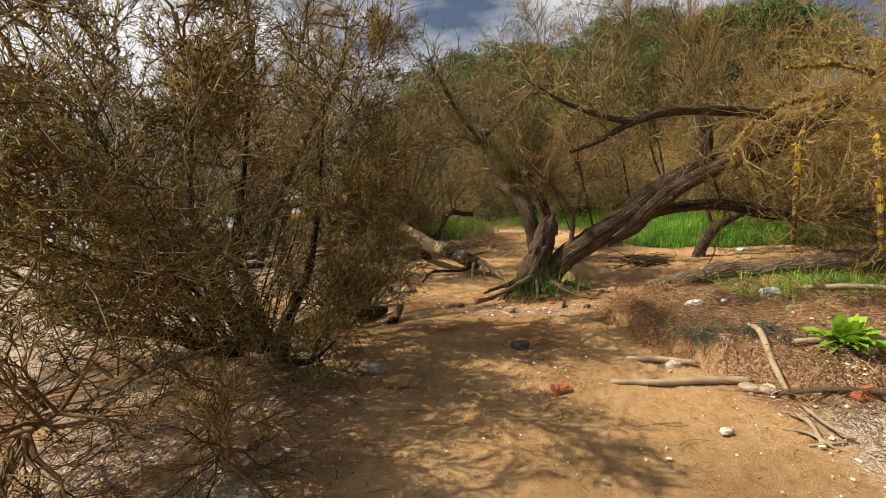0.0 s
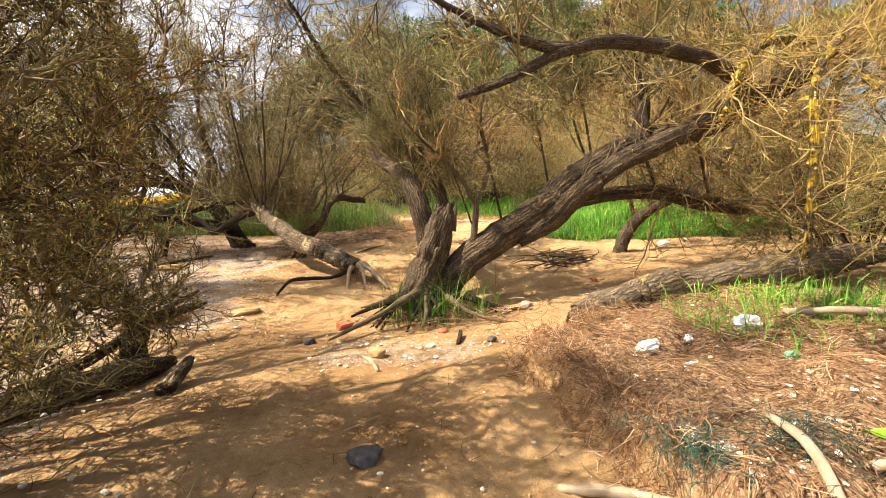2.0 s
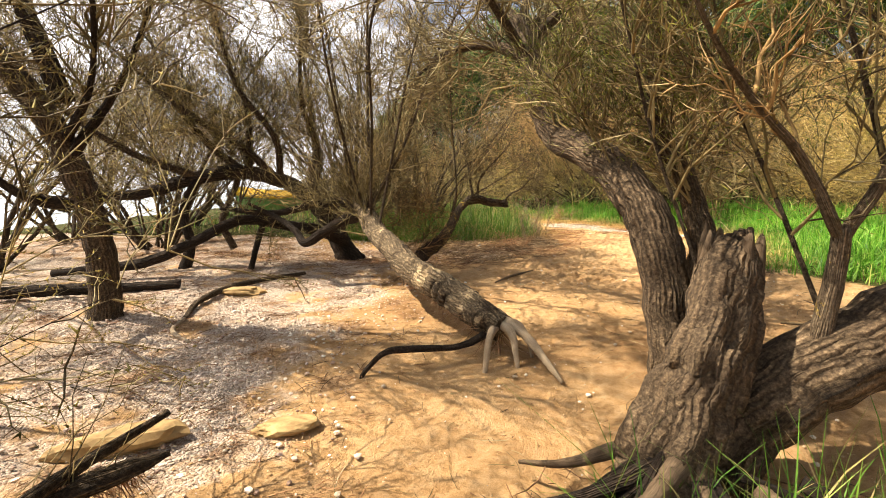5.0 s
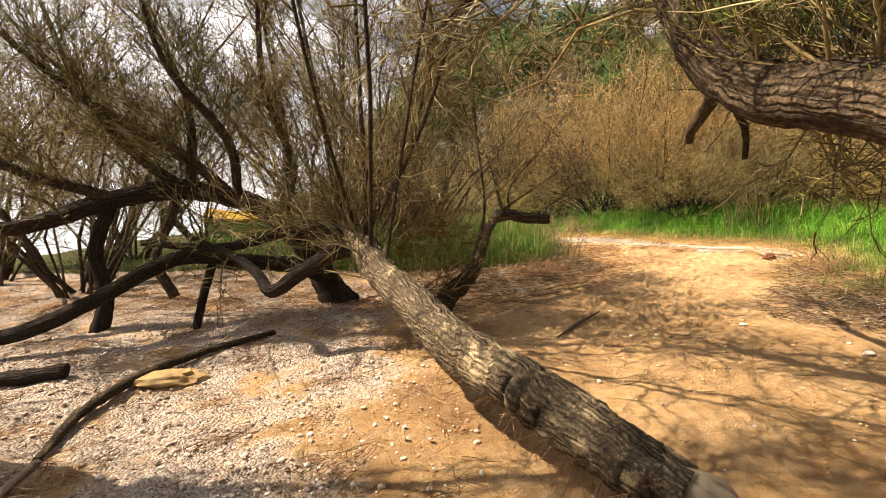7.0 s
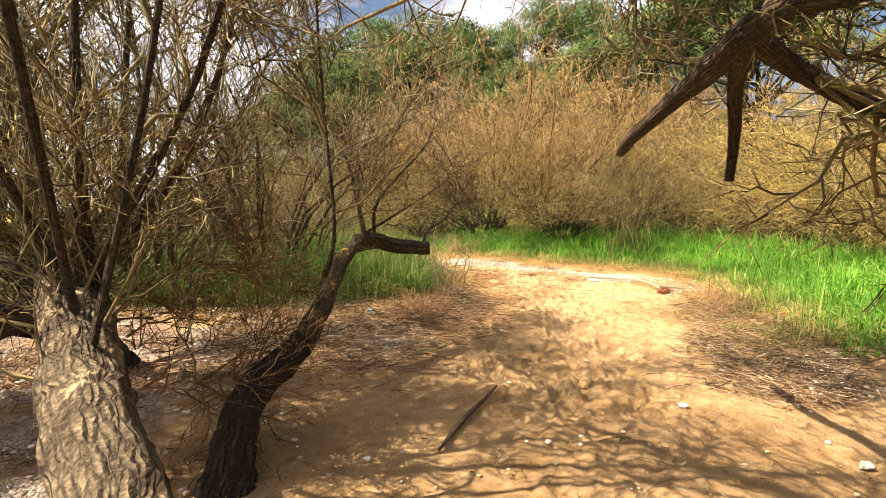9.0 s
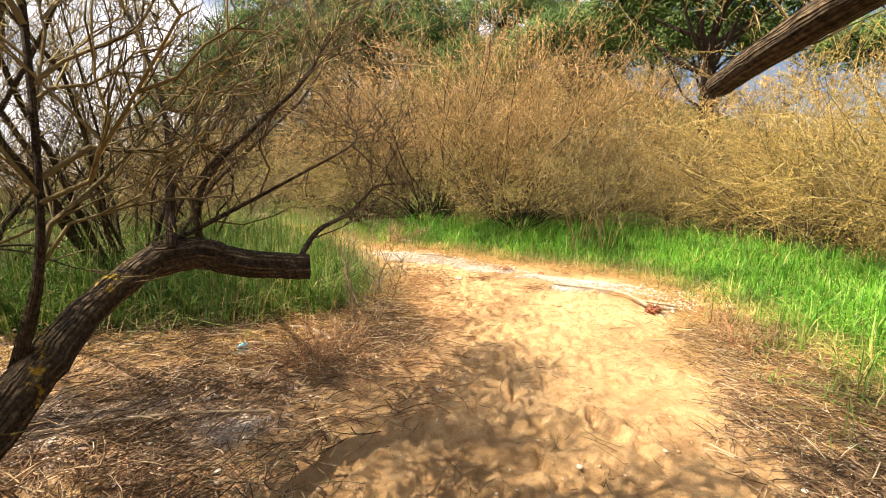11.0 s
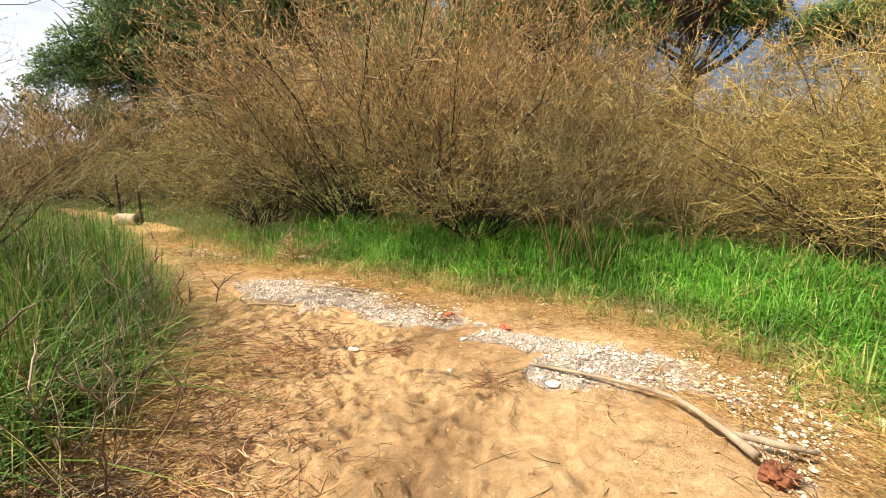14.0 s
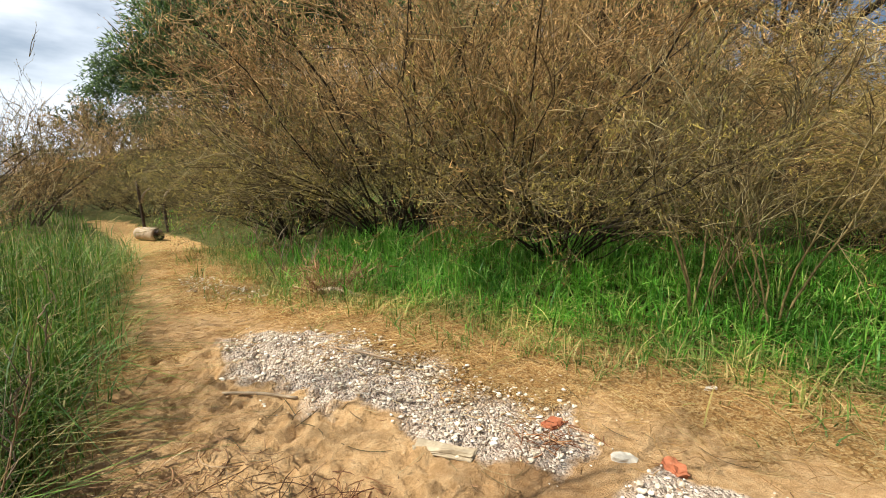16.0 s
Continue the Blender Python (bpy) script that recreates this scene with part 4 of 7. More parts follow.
LEAN_HOOK = [(5.02, 6.75, 2.10, 0.13), (4.75, 6.45, 2.32, 0.115), (4.29, 6.20, 2.40, 0.10), (3.54, 5.70, 2.40, 0.082), (2.61, 5.20, 2.34, 0.062), (2.17, 5.00, 2.23, 0.050), (1.96, 5.00, 2.15, 0.044),
             (1.72, 4.97, 2.03, 0.037), (1.41, 4.97, 1.93, 0.031)]
LEAN_HOOK2 = [(2.14, 5.00, 2.23, 0.042), (1.91, 5.00, 2.25, 0.033), (1.65, 5.00, 2.33, 0.026), (1.35, 5.02, 2.47, 0.018), (0.95, 5.1, 2.75, 0.01)]
LEAN_UP = [(4.25, 7.45, 1.85, 0.10), (4.35, 7.6, 2.5, 0.085), (4.1, 7.9, 3.2, 0.06), (4.3, 8.3, 4.0, 0.03)]
LEAN_MAIN = [(x, y, z, r * 0.80) for x, y, z, r in LEAN_MAIN]
LEAN_TWIN = [(x, y, z, r * 0.72) for x, y, z, r in LEAN_TWIN]
LEAN_BEAM = [(x, y, z, r * 0.80) for x, y, z, r in LEAN_BEAM]
LEAN_HOOK = [(x, y, z, r * 0.75) for x, y, z, r in LEAN_HOOK]
for nm, c, sd, sides in (("trunk", LEAN_MAIN, 3, 22), ("twin_trunk", LEAN_TWIN, 4, 20), ("side_limb", LEAN_BEAM, 5, 16), ("hooked_limb", LEAN_HOOK, 6, 14), ("branch", LEAN_HOOK2, 7, 10), ("upright_limb", LEAN_UP, 8, 12)):
    limb(nm, c, M_BARK, lean, sides, 0.09, sd, 0.045)
limb("broken_stump", [(1.40, 7.55, -0.12, 0.22), (1.50, 7.60, 0.20, 0.19), (1.64, 7.70, 0.55, 0.165), (1.80, 7.88, 0.85, 0.15), (1.92, 8.02, 1.02, 0.11), (1.99, 8.09, 1.13, 0.045)], M_BARK, lean, 26, 0.24, 9, 0.035, "split dead stump with torn top")
g = gen(33)
for k in range(9):
    a = g.uniform(0, 6.28)
    limb("splinter", [(1.85 + 0.12 * math.cos(a), 8.0 + 0.12 * math.sin(a), 0.80, 0.055), (1.90 + 0.13 * math.cos(a), 8.05 + 0.13 * math.sin(a), 1.06 + g.uniform(0, 0.08), 0.022), (1.91 + 0.13 * math.cos(a), 8.07 + 0.13 * math.sin(a), 1.12 + g.uniform(0, 0.1), 0.006)], M_ROOT, lean, 6, 0.1, 40 + k)
ROOTS = [[(1.45, 7.45, 0.18, 0.11), (1.15, 7.15, 0.10, 0.075), (0.85, 6.92, 0.03, 0.055), (0.62, 6.70, 0.0, 0.045), (0.44, 6.54, -0.03, 0.02)],
         [(1.35, 7.50, 0.12, 0.10), (1.05, 7.35, 0.08, 0.07), (0.80, 7.32, 0.02, 0.05), (0.64, 7.28, -0.03, 0.03)],
         [(1.40, 7.50, 0.16, 0.09), (1.18, 7.22, 0.10, 0.06), (1.00, 7.02, 0.02, 0.045), (0.9, 6.85, -0.04, 0.03)],
         [(1.50, 7.35, 0.10, 0.08), (1.45, 7.02, 0.0, 0.05), (1.38, 6.80, -0.06, 0.03)],
         [(1.75, 7.40, 0.08, 0.09), (1.95, 7.08, -0.03, 0.055), (2.2, 6.85, -0.08, 0.04), (2.5, 6.65, -0.09, 0.02)],
         [(2.0, 7.50, 0.06, 0.08), (2.35, 7.25, -0.05, 0.05), (2.75, 7.15, -0.09, 0.025)],
         [(1.30, 7.70, 0.10, 0.09), (0.98, 7.68, 0.0, 0.05), (0.75, 7.78, -0.07, 0.025)]]
for k, c in enumerate(ROOTS):
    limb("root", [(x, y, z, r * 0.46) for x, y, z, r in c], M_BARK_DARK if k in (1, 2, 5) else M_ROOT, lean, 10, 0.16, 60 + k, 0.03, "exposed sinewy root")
g = gen(59)
for k in range(12):
    a = g.uniform(3.2, 5.6)
    r0, r1, r2 = 0.20, g.uniform(0.35, 0.55), g.uniform(0.55, 0.95)
    w = g.normal(0, 0.18)
    limb("root", [(1.55 + r0 * math.cos(a), 7.6 + r0 * math.sin(a), 0.12, 0.024), (1.55 + r1 * math.cos(a + w), 7.6 + r1 * math.sin(a + w), 0.05, 0.018), (1.55 + r2 * math.cos(a + 2 * w), 7.6 + r2 * math.sin(a + 2 * w), on(1.55 + r2 * math.cos(a + 2 * w), 7.6 + r2 * math.sin(a + 2 * w), -0.01), 0.012)],
         M_BARK_DARK, lean, 7, 0.2, 500 + k, 0.04)
SHOOT = [(2.16, 7.75, 0.48, 0.05), (2.22, 7.75, 0.95, 0.042), (2.23, 7.75, 1.20, 0.038)]
SHOOT_L = [(2.22, 7.75, 1.16, 0.030), (1.99, 7.70, 1.52, 0.023), (1.68, 7.60, 1.80, 0.017), (1.38, 7.40, 2.08, 0.010), (1.2, 7.3, 2.4, 0.006)]
SHOOT_R = [(2.24, 7.75, 1.16, 0.030), (2.38, 7.70, 1.52, 0.024), (2.32, 7.60, 1.85, 0.019), (2.22, 7.40, 2.17, 0.013), (2.3, 7.3, 2.8, 0.007)]
for c in (SHOOT, SHOOT_L, SHOOT_R):
    limb("shoot", c, M_BARK_GREY, lean, 8, 0.05, 71, 0.06)
LEAN_RISE = [[(2.6, 7.75, 0.75, 0.03), (2.4, 7.95, 1.9, 0.024), (2.05, 8.15, 3.2, 0.016), (1.7, 8.2, 4.6, 0.008)], [(3.2, 7.68, 1.15, 0.03), (3.05, 7.95, 2.4, 0.024), (2.75, 8.25, 3.6, 0.016), (2.6, 8.5, 4.8, 0.008)],
             [(3.7, 7.55, 1.55, 0.03), (3.6, 7.8, 2.6, 0.024), (3.3, 8.0, 3.7, 0.016), (3.4, 8.2, 4.8, 0.008)], [(2.3, 7.78, 0.55, 0.025), (2.0, 8.1, 1.6, 0.02), (1.6, 8.6, 2.9, 0.015), (1.3, 8.8, 4.2, 0.008)]]
LEAN_RISE += [[(4.3, 7.3, 1.8, 0.04), (4.25, 7.5, 2.7, 0.03), (4.0, 7.6, 3.6, 0.02), (3.9, 7.9, 4.6, 0.008)], [(4.8, 7.85, 1.2, 0.035), (4.7, 8.2, 2.2, 0.028), (4.9, 8.5, 3.3, 0.02), (4.7, 8.8, 4.4, 0.008)],
              [(4.0, 7.9, 1.2, 0.035), (3.8, 8.3, 2.2, 0.028), (3.9, 8.7, 3.2, 0.02), (3.6, 9.0, 4.4, 0.008)], [(5.6, 7.8, 1.0, 0.035), (5.5, 8.0, 2.1, 0.028), (5.8, 8.2, 3.2, 0.02), (5.6, 8.5, 4.4, 0.008)],
              [(1.75, 8.05, 0.9, 0.02), (1.5, 8.2, 1.7, 0.018), (1.2, 8.1, 2.6, 0.012), (0.9, 8.3, 3.4, 0.006)]]
LEAN_RISE = [[(x, y, z, r * 0.55) for x, y, z, r in c] for c in LEAN_RISE]
for c in LEAN_RISE:
    limb("shoot", c, M_BARK, lean, 8, 0.06, 76, 0.06)
crown(lean, LEAN_RISE, 77, 26, 9, 7, 2, 1.0, 0.52, 0.26, 0.055, 0.3, M_TWIG, M_LEAF_GREEN, 0.15, 0.85, 0.011)
crown(lean, [SHOOT_L, SHOOT_R], 72, 8, 5, 4, 0, 0.6, 0.35, 0.18, 0, 0.3, M_TWIG_TAN)
crown(lean, [LEAN_HOOK, LEAN_HOOK2, LEAN_UP], 73, 14, 7, 6, 3, 0.8, 0.5, 0.24, 0.045, 0.2, M_TWIG, M_LEAF_OLIVE)
crown(lean, [LEAN_MAIN[5:], LEAN_TWIN[5:], LEAN_BEAM[3:], LEAN_UP], 74, 32, 10, 6, 3, 1.6, 0.7, 0.28, 0.05, 0.05, M_TWIG_TAN, M_LEAF_GOLD, 0.0, 1.0)
g = gen(75)
P0, R0 = lines([LEAN_MAIN[2:7], LEAN_BEAM[1:5], LEAN_TWIN[1:6]])
P1, R1 = grow(P0, R0, 16, 0.9, 0.35, 1.0, 6, 0.008, g)
P2, R2 = grow(P1, R1, 4, 0.3, 0.5, 0.2, 4, 0.0035, g)
tagged(strand_object("undergrowth", [strands(P1, R1, 4), strands(P2, R2)], M_TWIG_GREY, lean, "thin pale upright shoots"), kind="stuff")
# lichen-grown dead branches hanging from the crown
for k, c in enumerate(([(4.6, 5.6, 2.5, 0.035), (3.6, 5.0, 2.3, 0.028), (3.1, 4.7, 2.05, 0.02), (2.9, 4.6, 1.75, 0.012)],
                       [(4.4, 5.2, 2.4, 0.03), (3.7, 4.75, 2.0, 0.026), (3.5, 4.55, 1.5, 0.024), (3.45, 4.5, 0.9, 0.02)],
                       [(4.6, 5.0, 2.6, 0.035), (3.8, 4.4, 2.55, 0.028), (3.2, 4.0, 2.45, 0.02), (2.8, 3.8, 2.4, 0.012)],
                       [(5.2, 5.6, 2.2, 0.04), (4.6, 4.9, 1.9, 0.035), (4.25, 4.5, 1.5, 0.03), (4.15, 4.3, 0.75, 0.03)],
                       [(5.4, 5.4, 2.9, 0.04), (4.6, 4.6, 2.7, 0.03), (3.9, 3.9, 2.75, 0.022), (3.3, 3.3, 2.9, 0.012)])):
    limb("lichened_branch", c, M_BARK_LICHEN, lean, 9, 0.12, 80 + k, 0.05, "dead branch crusted with yellow lichen")
    crown(lean, [c], 90 + k, 18, 6, 5, 0, 0.6, 0.32, 0.16, 0, -0.05, M_TWIG_GOLD, None, 0.1, 0.8, 0.007)
    P0, R0 = lines([c])
    gk = gen(140 + k)
    P1, R1 = off_path(*grow(P0, R0, 90, 0.07, 0.8, -0.2, 3, 0.014, gk, 0.05, 1.0), 0.8)
    tagged(strand_object("lichen", [strands(P1, R1, 4)], M_TWIG_LICHEN, lean, "tufts of yellow lichen"), kind="stuff")
# grass and rushes at its foot
bx, by = scatter(300, 0.8, 2.5, 6.7, 7.8, lambda x, y: np.maximum(bell(x, y, 1.45, 7.15, 0.34, 0.24), 0.7 * bell(x, y, 2.05, 7.3, 0.25, 0.2)), g)
tagged(strand_object("grass_tuft", [blades(bx, by, 0.18, 0.60, 0.004, 1.2, g)], M_GRASS_DULL), "tuft of grass and rushes at the foot of the stump", "grass", kind="stuff")

P, R = lying(420, 0.7, 3.0, 6.5, 7.8, lambda x, y: np.maximum(bell(x, y, 1.5, 7.2, 0.55, 0.4), 0.6 * bell(x, y, 2.3, 7.0, 0.5, 0.3)), 0.08, 0.34, 0.0035, 0.12, g)
tagged(strand_object("root_litter", [strands(P, R)], M_NEEDLE), "dead rush stems and rootlets heaped at the stump", "litter", kind="stuff")

# the tree behind the stump, leaning away over the path
back = thing("arching_tamarisk_tree", (1.72, 8.2, on(1.72, 8.2)), "thick furrowed tamarisk trunk arching up over the sandy path", "tree")
BACK = [(1.74, 8.15, -0.15, 0.20), (1.69, 8.25, 0.60, 0.165), (1.60, 8.45, 1.15, 0.155), (1.52, 8.90, 1.47, 0.155), (1.38, 9.40, 1.66, 0.155), (1.26, 9.80, 1.80, 0.15), (1.14, 10.1, 2.08, 0.135),
        (1.08, 10.4, 2.55, 0.115), (0.95, 10.8, 3.1, 0.095), (0.60, 11.4, 3.6, 0.06)]
BACK_2 = [(1.70, 8.35, 0.55, 0.10), (1.98, 8.55, 0.95, 0.085), (1.95, 8.75, 1.4, 0.07), (1.75, 8.9, 1.9, 0.055), (1.9, 9.1, 2.6, 0.03)]
BACK_S = [(1.22, 9.95, 1.92, 0.10), (1.40, 10.4, 2.02, 0.085), (1.58, 10.8, 2.04, 0.08), (1.80, 11.4, 1.98, 0.062), (2.02, 12.1, 1.88, 0.056), (2.16, 12.42, 1.84, 0.054)]
BACK_S2 = [(1.60, 10.82, 2.02, 0.055), (1.85, 11.1, 1.95, 0.045), (2.05, 11.3, 1.78, 0.038), (2.08, 11.35, 1.58, 0.03)]
BACK_R = [(1.55, 10.75, 2.04, 0.06), (1.96, 10.90, 1.98, 0.052), (2.30, 10.85, 1.84, 0.05), (2.9, 10.9, 1.9, 0.035), (3.5, 11.1, 2.2, 0.02)]
BACK_L = [(1.05, 10.5, 2.7, 0.07), (0.5, 10.9, 2.95, 0.05), (-0.1, 11.6, 2.95, 0.035), (-0.5, 12.3, 2.8, 0.015)]
BACK_H = [(0.95, 10.8, 3.1, 0.06), (1.5, 11.6, 3.4, 0.045), (2.3, 12.6, 3.3, 0.03), (2.9, 13.4, 2.9, 0.012)]
BACK_T = [(1.0, 10.6, 2.8, 0.06), (1.7, 10.2, 3.4, 0.05), (2.5, 9.8, 3.8, 0.035), (3.2, 9.4, 4.0, 0.015)]
BACK_V = [(1.0, 10.5, 2.7, 0.05), (0.4, 9.8, 3.4, 0.04), (0.1, 9.0, 3.8, 0.025), (-0.1, 8.2, 3.9, 0.01)]
BACK_W = [(0.95, 10.8, 3.1, 0.05), (1.2, 11.8, 3.9, 0.04), (1.7, 12.8, 4.2, 0.025), (2.1, 13.8, 4.0, 0.01)]
BACK = [(x, y, z, r * 0.86) for x, y, z, r in BACK]
BACK_S, BACK_S2, BACK_R = ([(x, y, z, r * 0.72) for x, y, z, r in c] for c in (BACK_S, BACK_S2, BACK_R))
for nm, c, sd, sides in (("branch", BACK_T, 95, 10), ("branch", BACK_V, 96, 10), ("branch", BACK_W, 97, 10), ("trunk", BACK, 101, 22), ("side_trunk", BACK_2, 102, 12), ("stub", BACK_S, 103, 14), ("stub", BACK_S2, 104, 10), ("branch", BACK_R, 105, 10), ("branch", BACK_L, 106, 10), ("branch", BACK_H, 107, 10)):
    limb(nm, c, M_BARK, back, sides, 0.09, sd, 0.045)
crown(back, [BACK[6:], BACK_L, BACK_H, BACK_R, BACK_T, BACK_V, BACK_W], 108, 32, 8, 4, 0, 1.3, 0.6, 0.28, 0.05, -0.1, M_TWIG, M_LEAF_OLIVE, 0.1, 0.75, 0.015)
crown(back, [BACK_2, BACK[2:6]], 109, 28, 9, 7, 4, 1.2, 0.6, 0.26, 0.05, 0.6, M_TWIG, M_LEAF_GREEN, 0.3, 0.75)

# the fallen trunk that grows on from its top
fallen = thing("fallen_tamarisk_tree", (0.70, 9.40, on(0.7, 9.4)), "fallen tamarisk trunk with pale bark, clawed roots and living shoots", "tree")
FALLEN = [(0.72, 9.36, 0.16, 0.13), (0.52, 9.55, 0.24, 0.15), (0.22, 9.90, 0.34, 0.165), (-0.10, 10.25, 0.43, 0.165), (-0.42, 10.72, 0.54, 0.16), (-0.80, 11.35, 0.74, 0.15), (-1.16, 11.95, 0.98, 0.14), (-1.32, 12.2, 1.15, 0.10)]
FALLEN = [(x, y, z, r * 0.9) for x, y, z, r in FALLEN]
limb("trunk", FALLEN, M_BARK_PEEL, fallen, 26, 0.15, 111, 0.04)
for k, c in enumerate(([(0.72, 9.36, 0.20, 0.06), (0.80, 9.22, 0.16, 0.045), (0.83, 9.1, -0.02, 0.03), (0.84, 9.06, -0.12, 0.02)],
                       [(0.65, 9.34, 0.18, 0.055), (0.60, 9.12, 0.14, 0.04), (0.58, 9.02, 0.0, 0.032), (0.56, 8.98, -0.14, 0.025)],
                       [(0.76, 9.36, 0.22, 0.055), (0.94, 9.2, 0.12, 0.045), (1.08, 9.0, -0.02, 0.035), (1.16, 8.86, -0.10, 0.02)],
                       [(0.62, 9.40, 0.12, 0.05), (0.36, 9.18, 0.06, 0.035), (0.0, 8.98, 0.10, 0.035), (-0.22, 8.9, 0.10, 0.03), (-0.38, 8.82, -0.04, 0.025), (-0.40, 8.80, -0.12, 0.02)],
                       [(0.70, 9.38, 0.24, 0.05), (0.86, 9.36, 0.20, 0.04), (0.95, 9.34, 0.05, 0.03), (0.98, 9.33, -0.1, 0.02)])):
    limb("root", [(x, y, z, r * 0.75) for x, y, z, r in c], M_DRIFT if k != 3 else M_BARK_DARK, fallen, 9, 0.2, 112 + k, 0.04, "bare clawing root")
F_A = [(-1.16, 11.95, 0.98, 0.085), (-1.45, 11.90, 0.90, 0.078), (-1.75, 11.80, 0.72, 0.070), (-1.97, 11.72, 0.60, 0.062), (-2.15, 11.85, 0.76, 0.05), (-2.45, 12.0, 0.92, 0.04), (-2.9, 12.0, 1.15, 0.025)]
F_B = [(-1.22, 12.05, 1.05, 0.09), (-1.5, 12.2, 1.15, 0.075), (-2.0, 12.3, 1.12, 0.06), (-2.6, 12.1, 1.0, 0.05), (-3.3, 11.9, 1.1, 0.03)]
F_C = [(-1.1, 11.9, 1.0, 0.05), (-1.05, 12.0, 1.6, 0.042), (-1.0, 12.0, 2.4, 0.034), (-1.05, 11.9, 3.2, 0.02)]
F_D = [(-1.3, 12.15, 1.1, 0.055), (-1.6, 12.5, 1.8, 0.045), (-1.9, 12.7, 2.7, 0.03), (-2.0, 12.8, 3.6, 0.015)]
F_E = [(-1.2, 12.1, 1.0, 0.05), (-0.8, 12.5, 1.7, 0.04), (-0.5, 12.8, 2.5, 0.025), (-0.3, 12.9, 3.2, 0.012)]
F_TALL = [[(-0.85, 11.45, 0.78, 0.03), (-0.65, 11.6, 1.8, 0.026), (-0.35, 11.5, 3.0, 0.02), (0.1, 11.3, 4.3, 0.01)], [(-1.1, 11.9, 1.0, 0.035), (-0.5, 11.8, 2.0, 0.028), (0.0, 11.5, 3.1, 0.022), (0.7, 11.0, 4.0, 0.01)],
          [(-1.0, 11.7, 0.95, 0.03), (-0.8, 11.1, 2.1, 0.026), (-0.6, 10.5, 3.2, 0.02), (0.1, 9.9, 4.0, 0.01)], [(-1.2, 12.0, 1.1, 0.03), (-1.3, 11.3, 2.4, 0.025), (-1.2, 10.5, 3.6, 0.018), (-0.7, 9.6, 4.4, 0.01)]]
F_TALL = [[(x, y, z, r * 0.65) for x, y, z, r in c] for c in F_TALL]
for c in F_TALL:
    limb("branch", c, M_BARK, fallen, 8, 0.08, 118, 0.05)
crown(fallen, F_TALL, 121, 10, 6, 5, 0, 0.95, 0.5, 0.26, 0.05, 0.15, M_TWIG, M_LEAF_OLIVE, 0.3, 0.8, 0.013)
F_C, F_D, F_E = taller(F_C), taller(F_D), taller(F_E)
for c in (F_A, F_B, F_C, F_D, F_E):
    limb("branch", c, M_BARK_DARK if c in (F_A, F_B) else M_BARK, fallen, 10, 0.08, 119, 0.05)
crown(fallen, [F_C, F_D, F_E, F_B, FALLEN[5:]], 120, 30, 8, 5, 1, 0.95, 0.5, 0.26, 0.04, 0.35, M_TWIG, M_LEAF_OLIVE, 0.1, 0.7)

crown(fallen, [[(-1.1, 11.9, 0.9, 0.02), (-0.7, 12.2, 1.1, 0.02), (-0.3, 12.4, 1.0, 0.01)], [(-1.2, 12.1, 0.6, 0.02), (-0.8, 12.5, 0.9, 0.02), (-0.4, 12.9, 1.2, 0.01)],
               [(-1.0, 12.0, 0.5, 0.02), (-0.6, 12.2, 0.45, 0.02), (-0.35, 12.3, 0.5, 0.01)], [(-1.6, 12.3, 0.9, 0.02), (-1.6, 12.9, 1.3, 0.02), (-1.4, 13.3, 1.5, 0.01)]],
      122, 14, 8, 5, 1, 0.7, 0.4, 0.2, 0.04, 0.1, M_TWIG_REDDISH, M_LEAF_OLIVE, 0.1, 0.8, 0.009, "tangle")
gk = gen(151)
P0, R0 = lines([FALLEN[:5]])
P1, R1 = grow(P0 - np.array([0, 0, 0.04]), R0, 420, 0.34, 0.75, -0.7, 4, 0.0036, gk, 0.0, 0.9, 0.4)
P1[..., 2] = np.maximum(P1[..., 2], height(P1[..., 0], P1[..., 1]) + 0.01)
tagged(strand_object("root_hairs", [strands(P1, R1)], M_NEEDLE, fallen, "reddish-brown hair roots"), kind="stuff")

# dark forked tree beside the path
fork = thing("forked_tamarisk_tree", (-0.42, 11.85, on(-0.42, 11.85)), "dark crooked tamarisk trunk with a sawn-off branch", "tree")
FORK = [(-0.45, 11.80, -0.08, 0.17), (-0.42, 12.0, 0.20, 0.15), (-0.36, 12.18, 0.38, 0.145), (-0.13, 12.55, 0.50, 0.115), (0.0, 12.95, 0.68, 0.10), (0.15, 13.4, 0.96, 0.085), (0.32, 13.75, 1.12, 0.085)]
FORK_E = [(0.28, 13.70, 1.10, 0.085), (0.45, 13.8, 1.12, 0.08), (0.66, 13.82, 1.06, 0.072), (0.99, 13.85, 1.03, 0.068)]
FORK_U = [(0.05, 13.15, 0.80, 0.045), (0.02, 13.2, 1.3, 0.038), (0.10, 13.2, 2.0, 0.032), (0.05, 13.2, 2.8, 0.025), (0.15, 13.3, 3.8, 0.012)]
FORK_V = [(0.45, 13.8, 1.15, 0.03), (0.50, 13.85, 1.5, 0.024), (0.95, 13.9, 2.0, 0.016), (1.1, 14.0, 2.3, 0.008)]
FORK_W = [(0.93, 13.84, 1.07, 0.016), (1.05, 14.20, 1.19, 0.015), (1.25, 14.45, 1.27, 0.013), (1.36, 14.56, 1.36, 0.011), (1.48, 14.60, 1.47, 0.009), (1.75, 14.66, 1.49, 0.003)]
FORK_T = [(0.3, 13.75, 1.15, 0.014), (0.9, 13.9, 1.5, 0.008), (1.25, 14.2, 1.72, 0.006), (1.34, 14.8, 1.87, 0.003)]
FORK_X = [(0.35, 13.75, 1.15, 0.04), (0.1, 14.2, 1.8, 0.03), (-0.3, 14.7, 2.5, 0.02), (-0.6, 15.0, 3.3, 0.01)]
